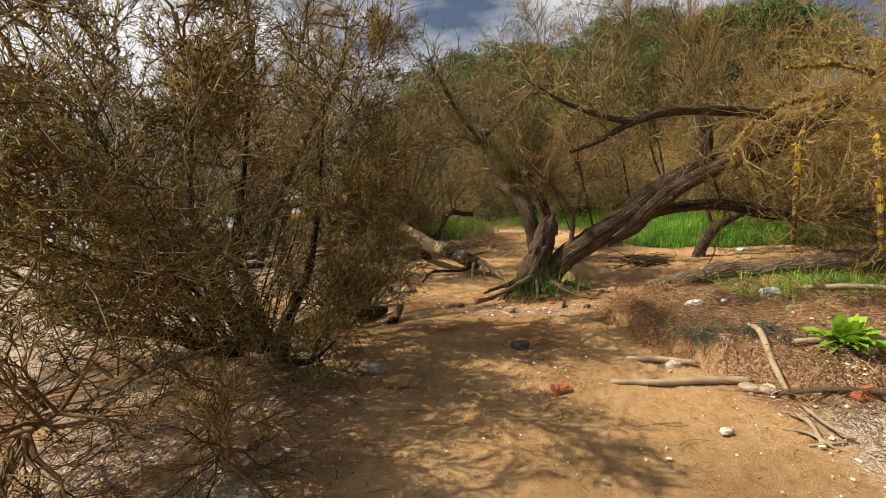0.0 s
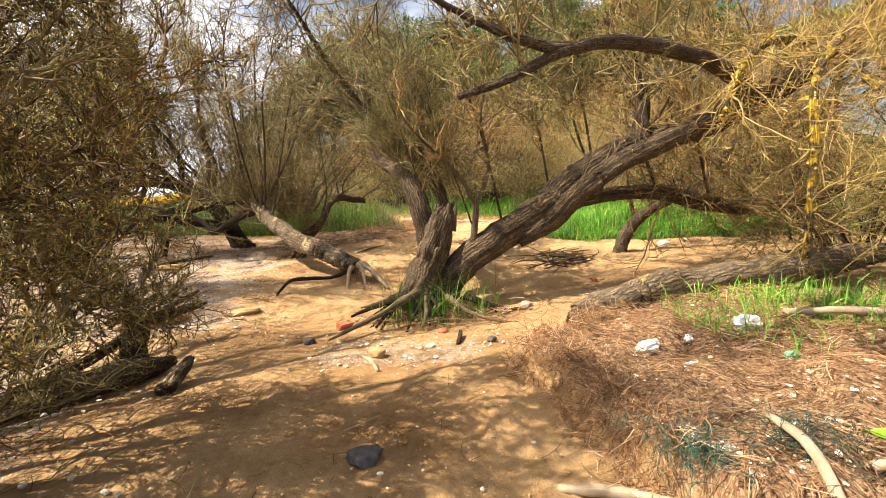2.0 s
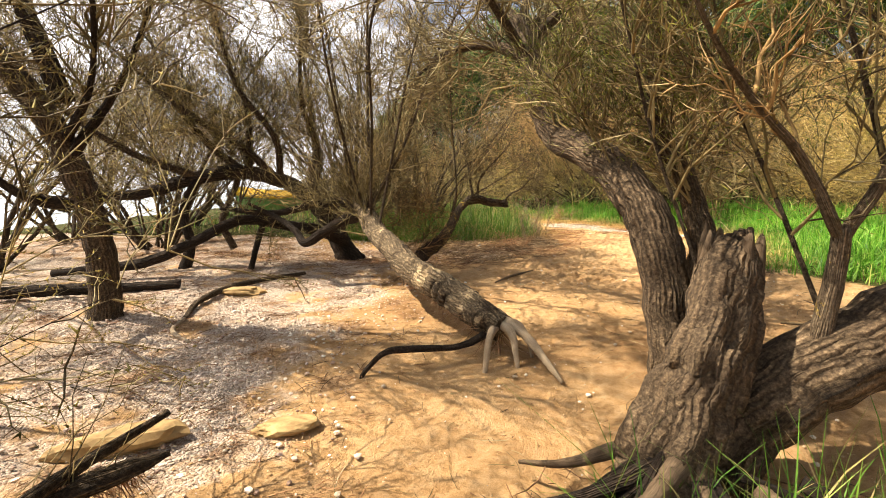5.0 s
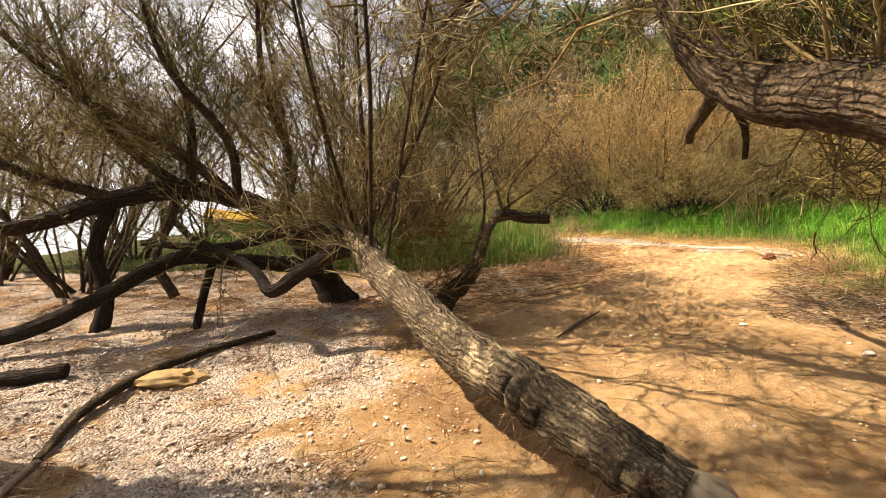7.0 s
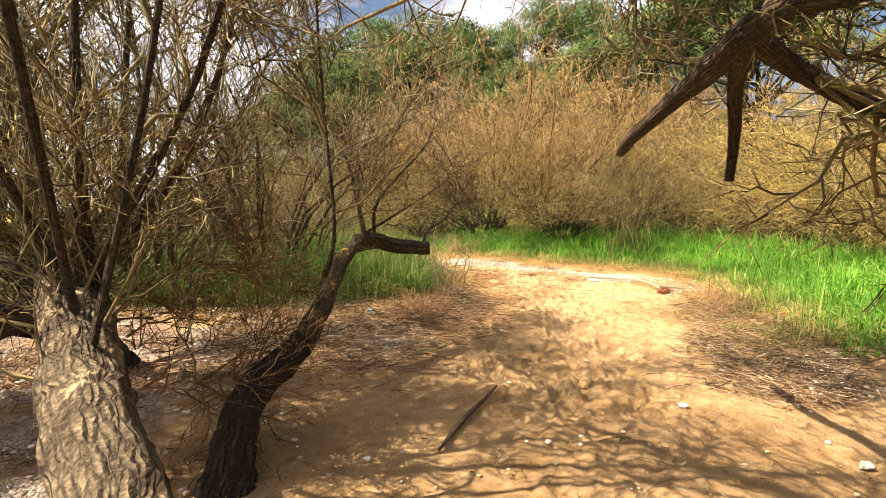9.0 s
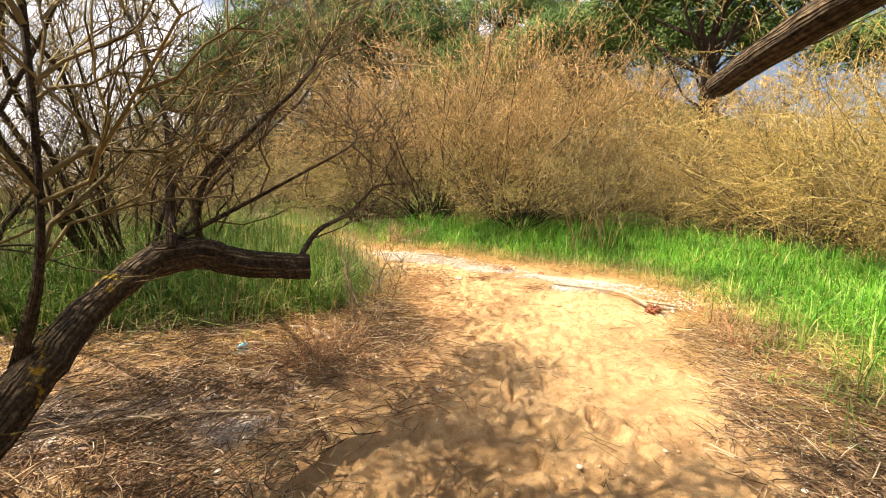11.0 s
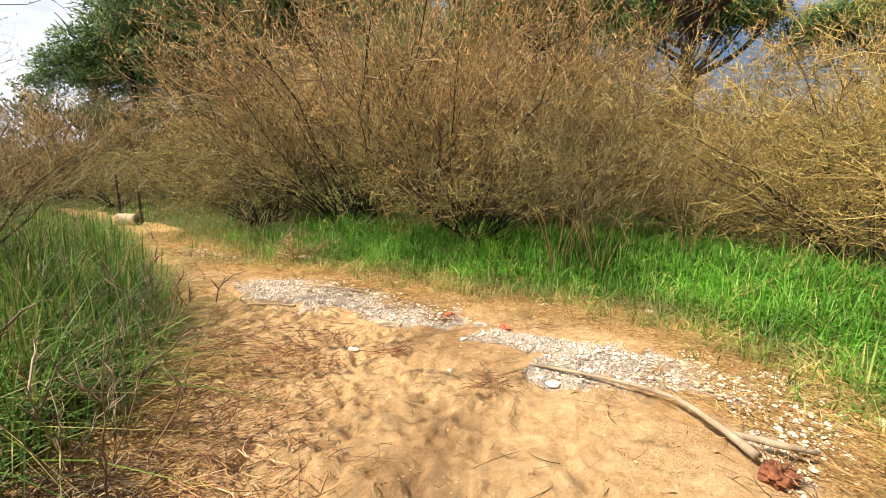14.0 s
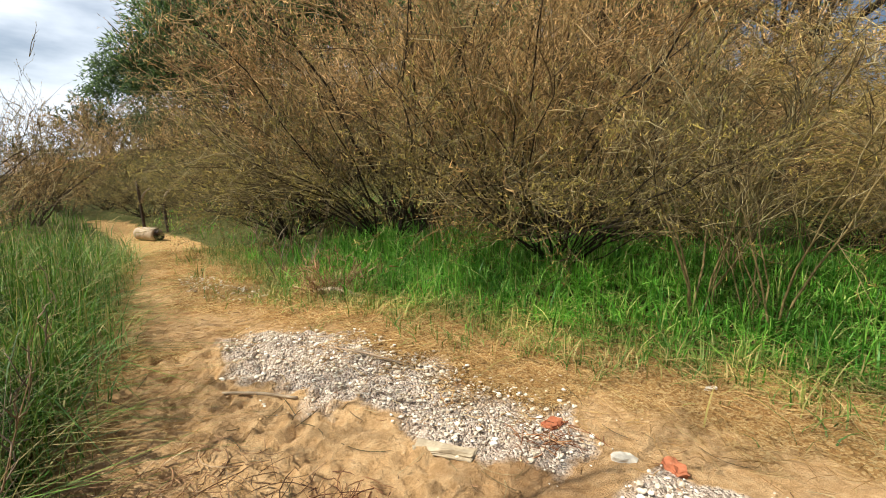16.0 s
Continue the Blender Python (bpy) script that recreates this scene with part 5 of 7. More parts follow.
FORK_Y = [(-0.15, 12.5, 0.52, 0.05), (-0.6, 13.0, 1.2, 0.04), (-0.8, 13.5, 2.0, 0.03), (-0.8, 13.9, 3.0, 0.012)]
FORK_U, FORK_X, FORK_Y = taller(FORK_U), taller(FORK_X), taller(FORK_Y)
FORK = [(x, y, z, r * 0.78) for x, y, z, r in FORK]
FORK_Y = [(x, y, z, r * 0.5) for x, y, z, r in FORK_Y]
FORK_X = [(x, y, z, r * 0.6) for x, y, z, r in FORK_X]
FORK_U = [(x, y, z, r * 0.6) for x, y, z, r in FORK_U]
FORK_V = [(x, y, z, r * 0.6) for x, y, z, r in FORK_V]
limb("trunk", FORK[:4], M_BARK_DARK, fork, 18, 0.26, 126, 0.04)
limb("upper_trunk", FORK[3:], M_BARK_FLECKED, fork, 18, 0.12, 121, 0.04)
limb("sawn_branch", FORK_E, M_BARK, fork, 14, 0.08, 122, 0.04)
for c in (FORK_U, FORK_V, FORK_W, FORK_T, FORK_X):
    limb("shoot", c, M_BARK, fork, 8, 0.06, 123, 0.06)
crown(fork, [FORK_U, FORK_X, FORK_Y], 124, 30, 8, 5, 1, 1.0, 0.5, 0.24, 0.05, 0.25, M_TWIG, M_LEAF_OLIVE, 0.15, 0.75)
# These shoots get their shade from the dark twig colour.
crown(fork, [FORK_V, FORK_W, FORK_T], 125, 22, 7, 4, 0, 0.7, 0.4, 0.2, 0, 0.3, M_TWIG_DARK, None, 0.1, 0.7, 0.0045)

# tree on the gravel, and the arching tree behind it
beach = thing("tamarisk_tree", (-3.4, 9.8, on(-3.4, 9.8)), "slender grey-brown tamarisk standing on the gravel", "tree")
B_A = [(-3.42, 9.82, -0.1, 0.27), (-3.40, 9.8, 0.10, 0.20), (-3.39, 9.80, 0.81, 0.175), (-3.45, 9.78, 1.38, 0.165), (-3.60, 9.70, 1.95, 0.155), (-3.80, 9.6, 2.4, 0.14), (-4.15, 9.5, 3.0, 0.11), (-4.4, 9.4, 3.6, 0.08), (-4.6, 9.3, 4.4, 0.04)]
B_B = [(-3.62, 9.7, 2.0, 0.10), (-3.6, 9.6, 2.8, 0.10), (-3.7, 9.6, 3.4, 0.08), (-3.6, 9.5, 4.4, 0.03)]
B_C = [(-3.44, 9.77, 1.25, 0.08), (-3.7, 9.4, 1.45, 0.06), (-4.0, 9.1, 1.9, 0.045), (-4.4, 8.7, 2.6, 0.02)]
B_D = [(-3.54, 9.72, 1.75, 0.05), (-2.9, 9.3, 2.05, 0.04), (-2.4, 8.9, 2.5, 0.03), (-2.2, 8.7, 3.3, 0.015)]
B_E = [(-3.50, 9.75, 1.6, 0.06), (-2.9, 9.8, 2.2, 0.045), (-2.5, 9.9, 3.0, 0.03), (-2.2, 10, 4.0, 0.012)]
B_A = [(x, y, z, r * 0.78) for x, y, z, r in B_A]
limb("trunk", B_A, M_BARK, beach, 18, 0.08, 131, 0.05)
B_B, B_C, B_D, B_E = taller(B_B), taller(B_C), taller(B_D), taller(B_E)
for c in (B_B, B_C, B_D, B_E):
    limb("branch", c, M_BARK_DARK, beach, 10, 0.07, 132, 0.06)
crown(beach, [B_A[5:], B_B, B_C, B_D, B_E], 133, 30, 9, 6, 3, 1.1, 0.6, 0.28, 0.05, 0.2, M_TWIG, M_LEAF_OLIVE, 0.2, 0.7)

arch = thing("sprawling_tamarisk_tree", (-2.0, 13.9, on(-2.0, 13.9)), "dark sprawling tamarisk with low arching limbs over the gravel", "tree")
A_1 = [(-1.95, 13.95, -0.1, 0.27), (-2.05, 13.9, 0.15, 0.21), (-2.30, 13.9, 0.61, 0.18), (-2.64, 13.7, 1.21, 0.15), (-2.98, 13.3, 1.50, 0.13), (-3.53, 13.0, 1.65, 0.12), (-4.04, 12.6, 1.56, 0.10), (-4.9, 12.2, 1.3, 0.08), (-5.8, 12.0, 1.4, 0.04)]
A_2 = [(-2.04, 13.8, 0.35, 0.12), (-2.33, 13.3, 0.61, 0.10), (-2.78, 13.0, 0.73, 0.092), (-3.09, 12.6, 0.86, 0.085), (-3.31, 12.2, 0.86, 0.075), (-3.7, 11.8, 0.6, 0.07), (-4.3, 11.5, 0.35, 0.07), (-5.4, 11.2, 0.25, 0.05)]
A_3 = [(-2.2, 13.9, 0.5, 0.10), (-1.9, 14.3, 1.2, 0.08), (-1.8, 14.6, 2.2, 0.05), (-1.7, 14.8, 3.4, 0.02)]
A_4 = [(-2.64, 13.7, 1.2, 0.08), (-2.7, 14.0, 2.0, 0.06), (-2.9, 14.2, 3.0, 0.04), (-3.0, 14.3, 4.2, 0.015)]
A_5 = [(-3.4, 13.05, 1.6, 0.07), (-3.5, 13.1, 2.3, 0.055), (-3.8, 13.2, 3.2, 0.035), (-4.0, 13.3, 4.2, 0.012)]
A_6 = [(-3.05, 12.7, 0.8, 0.05), (-3.1, 12.5, 0.45, 0.045), (-3.15, 12.4, 0.15, 0.045), (-3.2, 12.3, -0.05, 0.06)]
A_7 = [(-4.05, 12.55, 1.52, 0.07), (-4.25, 12.45, 1.0, 0.075), (-4.15, 12.4, 0.5, 0.075), (-4.3, 12.35, -0.08, 0.10)]
A_8 = [(-3.7, 12.9, 0.35, 0.06), (-3.85, 12.85, 0.8, 0.06), (-3.7, 12.95, 1.25, 0.05), (-3.55, 13.0, 1.62, 0.05)]
A_RISE = [[(-3.0, 13.3, 1.5, 0.075), (-3.5, 12.9, 2.1, 0.06), (-4.3, 12.6, 2.7, 0.045), (-5.2, 12.4, 3.6, 0.02)], [(-3.5, 13.0, 1.65, 0.07), (-4.1, 12.9, 2.2, 0.055), (-4.6, 12.9, 3.0, 0.04), (-4.9, 12.8, 4.2, 0.015)],
          [(-2.6, 13.7, 1.2, 0.07), (-2.3, 13.4, 1.9, 0.055), (-2.4, 13.0, 2.8, 0.04), (-2.2, 12.6, 3.9, 0.015)], [(-4.0, 12.6, 1.55, 0.06), (-4.6, 12.0, 1.9, 0.05), (-5.3, 11.6, 2.5, 0.035), (-5.9, 11.4, 3.4, 0.012)],
          [(-2.98, 13.3, 1.5, 0.06), (-2.9, 13.0, 2.2, 0.05), (-3.3, 12.6, 3.0, 0.035), (-3.4, 12.3, 4.1, 0.012)]]
A_3, A_4, A_5 = taller(A_3), taller(A_4), taller(A_5)
for nm, c, sd in (("trunk", A_1, 134), ("low_limb", A_2, 135), ("limb", A_3, 136), ("limb", A_4, 137), ("limb", A_5, 138), ("prop_root", A_6, 139), ("prop_root", A_7, 140), ("limb", A_8, 141), *(("limb", c, 142 + k) for k, c in enumerate(A_RISE))):
    limb(nm, c, M_BARK if nm == "limb" else M_BARK_DARK, arch, 14, 0.10, sd, 0.05)
crown(arch, [A_1[3:], A_3, A_4, A_5, *A_RISE], 145, 34, 9, 6, 3, 1.1, 0.6, 0.28, 0.05, 0.5, M_TWIG, M_LEAF_OLIVE, 0.15, 0.7)

# small tree beyond the great limb
small = thing("small_tamarisk_tree", (5.74, 10.2, on(5.74, 10.2)), "small crooked tamarisk leaning over the sand", "tree")
S_A = [(5.72, 10.2, -0.15, 0.15), (5.75, 10.2, 0.05, 0.125), (5.90, 10.2, 0.39, 0.115), (6.26, 10.2, 0.73, 0.105), (6.75, 10.1, 0.98, 0.09), (7.4, 10.0, 1.4, 0.07), (8.0, 10.0, 2.1, 0.04), (8.3, 10.1, 3.0, 0.02)]
S_B = [(6.0, 10.2, 0.5, 0.05), (6.0, 10.6, 1.3, 0.04), (6.2, 10.9, 2.3, 0.03), (6.1, 11.2, 3.4, 0.012)]
S_C = [(6.7, 10.1, 0.95, 0.05), (6.9, 10.3, 1.8, 0.04), (7.0, 10.6, 2.8, 0.025), (7.2, 10.8, 3.8, 0.01)]
S_B, S_C = taller(S_B), taller(S_C)
for c in (S_A, S_B, S_C):
    limb("limb", c, M_BARK, small, 12, 0.09, 147, 0.05)
crown(small, [S_A[4:], S_B, S_C], 148, 28, 9, 6, 3, 1.1, 0.6, 0.28, 0.05, 0.2, M_TWIG_TAN, M_LEAF_TAN, 0.1)

# ---- bushes ----
def bush(name, at, spread, tall, stems, n2, n3, n4, seed, twig, leaf, label, fan=0.9, r1=0.016, l2=0.34, l3=0.15, leaf_l=0.07, leaf_r=0.005, lift=0.12, base=0.25, drop=0.0, margin=0.0, bark_mat=None, group="", skirt=0.12, shoot=0.52, gaps=0.0):
    """A many-stemmed bush: a fountain of stems from one stool, with branchlets, twigs and scale leaves."""
    g = gen(seed)
    x, y = at
    z = on(x, y)
    b = thing(name, (x, y, z), label, "bush" if "bush" in name or "scrub" in name else "tree", group)
    a = g.uniform(0, 6.283, stems)
    out = np.sqrt(g.uniform(0.02, 1.0, stems)) * fan
    d = unit(np.stack([np.cos(a) * out, np.sin(a) * out, np.ones(stems)], -1))
    L = tall * g.uniform(0.65, 1.08, stems) * (0.45 + 0.6 * d[:, 2])
    s = np.linspace(0, 1, 8)
    foot = np.stack([x + np.cos(a) * base * g.random(stems), y + np.sin(a) * base * g.random(stems), np.full(stems, z - 0.06)], -1)
    sag = np.stack([np.cos(a) * 0.18 * spread, np.sin(a) * 0.18 * spread, -drop - 0.12 * tall * out], -1)
    kink = np.cumsum(g.normal(0, 0.022, (stems, 8, 3)), axis=1) * L[:, None, None] * (s > 0)[None, :, None]
    P1 = foot[:, None] + d[:, None] * s[None, :, None] * L[:, None, None] + sag[:, None] * (s ** 2)[None, :, None] + kink
    R1 = r1 * g.uniform(0.5, 1.5, stems)[:, None] * (1.15 - s)[None]
    if margin:
        P1, R1 = off_path(P1, R1, margin + 0.3)
        keep = P1[:, :, 0].max(1) < -0.35
        P1, R1 = P1[keep], R1[keep]
    P2, R2 = grow(P1, R1, n2, l2 * tall, 0.56, lift, 5, 0.0068, g, skirt, 1.0, 0.32)
    P3, R3 = grow(P2, R2, n3, l3 * tall, shoot, lift * 0.8, 4 if tall > 3.5 else 3, 0.0048, g, 0.2, 1.0, 0.2)
    if gaps:
        P3, R3 = tufted(P3, R3, 0.30 * tall, gaps, seed)
    if margin:
        P2, R2 = off_path(P2, R2, margin)
        P3, R3 = off_path(P3, R3, margin)
    for k in range(len(P1)):
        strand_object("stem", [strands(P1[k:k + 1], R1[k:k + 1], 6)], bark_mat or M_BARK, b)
    tagged(strand_object("crown", [strands(P2, R2), strands(P3, R3)], twig, b), kind="stuff")
    if n4:
        P4, R4 = grow(P3, R3, n4, leaf_l, 0.6, 0.25, 2, leaf_r, g, 0.4)
        if margin:
            P4, R4 = off_path(P4, R4, margin)
        R4[:] = leaf_r * g.uniform(0.5, 1.2, len(R4))[:, None]
        tagged(strand_object("foliage", [strands(P4, R4)], leaf, b), kind="stuff")
    return b


def again(b, x, y, turn, size, tallness=1.0):
    return copy_thing(b, Matrix.LocRotScale((x, y, on(x, y)), Euler((0, 0, radians(turn))), (size, size, size * tallness)))


# the big bush the walk starts beside
start = bush("olive_tamarisk_bush", (-2.15, 4.9), 2.4, 4.7, 44, 20, 8, 5, 201, M_TWIG, M_LEAF_OLIVE, "dense olive-brown tamarisk bush with dark stems beside the sand", 1.2, 0.013, 0.30, 0.10, 0.042, 0.0050, 0.05, 0.45, 0.25, 0.75, M_BARK_DARK, skirt=0.16, shoot=0.45)
g = gen(202)
for k, (c) in enumerate(([(-2.05, 4.8, -0.1, 0.13), (-2.25, 4.85, 0.4, 0.11), (-2.55, 5.0, 1.0, 0.09), (-2.7, 5.1, 1.8, 0.07), (-2.5, 5.2, 3.2, 0.03)],
                         [(-1.9, 4.75, -0.1, 0.12), (-1.95, 4.7, 0.45, 0.10), (-2.1, 4.75, 1.1, 0.085), (-2.0, 4.9, 2.0, 0.06), (-1.8, 5.0, 3.4, 0.025)],
                         [(-1.75, 4.7, -0.1, 0.11), (-1.6, 4.6, 0.35, 0.09), (-1.35, 4.6, 0.8, 0.07), (-1.2, 4.7, 1.6, 0.045), (-1.1, 4.8, 2.6, 0.02)],
                         [(-2.1, 4.7, -0.1, 0.10), (-2.5, 4.3, 0.3, 0.08), (-3.1, 3.9, 0.7, 0.06), (-3.8, 3.6, 1.4, 0.03)],
                         [(-1.8, 4.6, -0.05, 0.09), (-1.5, 4.1, 0.12, 0.075), (-1.1, 3.6, 0.25, 0.05), (-0.8, 3.3, 0.5, 0.02)])):
    limb("trunk", [(x, y, z, r * (0.9 - 0.62 * i / (len(c) - 1))) for i, (x, y, z, r) in enumerate(c)], M_BARK_DARK, start, 12, 0.10, 203 + k, 0.06)
crown(start, [[(-1.8, 4.6, 0.3, 0.02), (-1.2, 4.0, 0.6, 0.02), (-0.7, 3.7, 0.7, 0.01)], [(-2.0, 4.4, 0.3, 0.02), (-1.9, 3.5, 0.8, 0.02), (-1.9, 2.8, 1.0, 0.01)],
              [(-2.2, 4.5, 0.6, 0.02), (-2.6, 3.4, 1.2, 0.02), (-2.8, 2.5, 1.6, 0.01)], [(-1.6, 4.8, 0.8, 0.02), (-1.0, 4.7, 1.4, 0.02), (-0.5, 4.9, 1.7, 0.01)],
              [(-1.9, 4.5, 1.4, 0.02), (-1.7, 3.8, 2.1, 0.02), (-1.5, 3.2, 2.6, 0.01)], [(-2.4, 4.0, 0.9, 0.02), (-2.2, 2.9, 1.4, 0.02), (-1.9, 2.1, 1.7, 0.01)],
              [(-2.0, 4.2, 1.9, 0.02), (-1.7, 3.3, 2.6, 0.02), (-1.35, 2.7, 3.0, 0.01)], [(-2.6, 4.2, 2.2, 0.02), (-2.8, 3.0, 3.0, 0.02), (-2.9, 2.0, 3.4, 0.01)],
              [(-1.2, 5.2, 0.6, 0.02), (-0.7, 5.2, 1.3, 0.02), (-0.3, 5.3, 2.2, 0.01)], [(-1.4, 5.0, 1.8, 0.02), (-0.9, 5.0, 2.5, 0.02), (-0.5, 5.1, 3.2, 0.01)],
              [(-2.2, 4.8, 2.0, 0.02), (-2.0, 4.6, 3.0, 0.02), (-1.8, 4.4, 4.0, 0.01)], [(-2.6, 4.8, 2.0, 0.02), (-3.0, 4.4, 3.0, 0.02), (-3.4, 4.0, 3.8, 0.01)],
              [(-2.4, 4.0, 1.5, 0.02), (-2.3, 2.9, 2.2, 0.02), (-2.0, 2.1, 2.6, 0.01)],
              [(-1.5, 4.8, 2.6, 0.02), (-1.1, 4.6, 3.4, 0.02), (-0.8, 4.5, 4.2, 0.01)]], 209, 22, 10, 6, 5, 0.75, 0.36, 0.15, 0.04, 0.05, M_TWIG_REDDISH, M_LEAF_OLIVE, 0.1, 0.8, 0.012, leaf_r=0.0046)

# its long bare boughs over the sand, which throw the dapple
BOUGHS = [[(-2.1, 5.3, 0.9, 0.05), (-1.9, 5.9, 1.9, 0.04), (-1.5, 6.5, 2.8, 0.025), (-1.3, 7.0, 3.6, 0.01)], [(-2.3, 5.5, 1.2, 0.05), (-2.3, 6.4, 2.3, 0.04), (-2.0, 7.2, 3.2, 0.025), (-1.7, 7.9, 4.0, 0.01)],
          [(-1.9, 5.0, 1.2, 0.045), (-1.5, 5.3, 2.2, 0.035), (-1.1, 5.6, 3.0, 0.022), (-1.0, 5.9, 3.8, 0.01)]]
for k, c in enumerate(BOUGHS):
    limb("bough", c, M_BARK, start, 9, 0.08, 215 + k, 0.06)
crown(start, BOUGHS, 219, 18, 7, 5, 1, 1.0, 0.5, 0.24, 0.04, 0.1, M_TWIG, M_LEAF_OLIVE, 0.2, 0.9, 0.013)

crown(start, [[(-1.7, 4.6, 0.15, 0.02), (-1.1, 4.3, 0.45, 0.02), (-0.6, 4.1, 0.6, 0.01)], [(-1.6, 4.9, 0.3, 0.02), (-1.0, 4.8, 0.8, 0.02), (-0.5, 4.6, 1.0, 0.01)],
              [(-1.7, 4.4, 0.1, 0.02), (-1.2, 3.8, 0.2, 0.02), (-0.8, 3.5, 0.3, 0.01)], [(-1.5, 5.3, 0.3, 0.02), (-0.9, 5.3, 0.6, 0.02), (-0.5, 5.2, 0.7, 0.01)],
              [(-1.5, 4.7, 0.8, 0.02), (-0.9, 4.5, 1.5, 0.02), (-0.4, 4.4, 2.0, 0.01)]], 220, 14, 8, 6, 3, 0.6, 0.34, 0.16, 0.04, 0.05, M_TWIG, M_LEAF_OLIVE, 0.1, 0.85, 0.012)

# thicket beyond the grass
# The dark stem bark puts the bushes' inner shade into colour.
tan = bush("tan_tamarisk_bush", (6.6, 23.2), 2.2, 5.9, 40, 17, 8, 4, 211, M_TWIG_TAN, M_LEAF_TAN, "tall russet-tan tamarisk bush, finely twigged", 0.85, 0.014, 0.30, 0.13, 0.11, 0.0075, 0.14, 0.5, 0.35, bark_mat=M_BARK_DARK, group="thicket bushes", skirt=0.24, shoot=0.36, gaps=0.75)
olive = bush("brown_tamarisk_bush", (4.6, 24.3), 2.6, 4.6, 40, 17, 8, 4, 212, M_TWIG, M_LEAF_OLIVE, "broad brown tamarisk bush with arching drooping branches", 1.25, 0.015, 0.32, 0.14, 0.10, 0.0075, 0.10, 0.5, 0.45, bark_mat=M_BARK_DARK, group="thicket bushes", skirt=0.26, shoot=0.36, gaps=0.75)
gold = bush("golden_tamarisk_bush", (11.0, 18.0), 2.4, 5.2, 42, 17, 8, 4, 213, M_TWIG_GOLD, M_LEAF_GOLD, "sunlit golden tamarisk bush with long fanned twigs", 1.25, 0.013, 0.38, 0.15, 0.10, 0.0065, 0.02, 0.5, 0.2, bark_mat=M_BARK, group="thicket bushes", skirt=0.16, shoot=0.38, gaps=0.5)
bare = bush("bare_grey_bush", (6.85, 20.0), 1.2, 3.0, 8, 10, 5, 0, 214, M_TWIG, None, "bare grey leafless bush with upright stems in the grass", 0.38, 0.010, 0.30, 0.14, lift=0.3, base=0.22, group="thicket bushes", bark_mat=M_TWIG, skirt=0.3)
for x, y, a, s, t in ((8.0, 24.2, 70, 1.05, 1.0), (9.3, 23.4, 160, 0.85, 1.0), (3.4, 27.8, 250, 0.9, 1.0), (13.2, 21.6, 20, 0.62, 0.9), (5.4, 26.0, 300, 1.25, 1.1)):
    again(tan, x, y, a, s, t)
for x, y, a, s, t in ((2.9, 26.2, 40, 0.75, 0.9), (6.4, 21.9, 200, 0.72, 0.95), (2.0, 29.8, 120, 0.72, 0.85), (8.5, 25.6, 310, 1.2, 1.1), (0.9, 34.5, 10, 0.75, 0.9), (11.4, 21.2, 95, 0.5, 0.8), (-1.5, 32.6, 150, 0.55, 0.9), (-3.6, 35.5, 260, 0.7, 0.9), (0.3, 31.6, 20, 0.5, 0.9), (9.9, 13.4, 190, 0.95, 1.1), (9.2, 8.6, 30, 0.95, 1.1)):
    again(olive, x, y, a, s, t)
for x, y, a, s, t in ((11.8, 16.2, 80, 1.0, 1.0), (13.2, 18.4, 300, 1.1, 1.1), (7.8, 4.6, 130, 0.9, 1.1)):
    again(gold, x, y, a, s, t)
for x, y, a, s, t in ((7.25, 19.5, 130, 0.9, 1.0), (7.9, 20.6, 220, 0.9, 1.0), (8.7, 19.3, 10, 0.85, 0.9)):
    again(bare, x, y, a, s, t)
crown(start, [[(-2.0, 3.8, 0.10, 0.02), (-1.5, 2.9, 0.25, 0.02), (-1.1, 2.2, 0.2, 0.01)], [(-2.2, 3.6, 0.3, 0.02), (-2.0, 2.5, 0.5, 0.02), (-1.7, 1.7, 0.6, 0.01)],
              [(-2.6, 3.9, 0.2, 0.02), (-2.4, 2.9, 0.35, 0.02), (-2.3, 1.9, 0.4, 0.01)]],
      208, 15, 8, 6, 3, 0.75, 0.36, 0.16, 0.035, 0.0, M_TWIG_REDDISH, M_LEAF_OLIVE, 0.1, 0.8, 0.013)

# twiggy trees on the beach, and low bushes along the far path
twiggy = bush("grey_tamarisk_tree", (-6.4, 14.6), 2.2, 6.4, 18, 20, 9, 3, 221, M_TWIG, M_LEAF_OLIVE, "many-stemmed tamarisk with bare grey-brown twigs on the beach", 0.85, 0.03, 0.30, 0.13, 0.06, 0.004, 0.25, 0.4, bark_mat=M_BARK, group="beach tamarisks")
for x, y, a, s, t in ((-2.9, 17.8, 90, 1.05, 1.15), (-7.6, 12.0, 200, 1.0, 1.0), (-8.4, 18.4, 300, 1.05, 1.0), (-1.3, 18.4, 160, 0.9, 1.1), (-0.6, 20.6, 70, 0.62, 0.8), (-9.6, 16.0, 20, 1.1, 1.0), (-6.0, 8.2, 250, 0.8, 1.0), (-2.6, 22.4, 45, 0.6, 0.7), (-9.0, 22.5, 100, 1.0, 1.0)):
    again(twiggy, x, y, a, s, t)
low = bush("low_brown_bush", (-1.6, 22.6), 1.3, 2.0, 20, 11, 5, 3, 222, M_TWIG_TAN, M_LEAF_TAN, "low brown tamarisk bush in the verge grass", 0.9, 0.012, 0.34, 0.15, 0.07, 0.005, 0.2, 0.4, group="verge bushes")
for x, y, a, s, t in ((-2.6, 26.0, 60, 1.2, 1.1), (-3.4, 29.5, 180, 1.3, 1.2), (-5.6, 24.6, 280, 1.3, 1.1), (-4.4, 34.0, 20, 1.5, 1.1), (-7.0, 30.0, 90, 1.5, 1.1), (-5.0, 42.0, 120, 2.0, 1.0), (-1.0, 41.0, 200, 1.8, 1.2)):
    again(low, x, y, a, s, t)
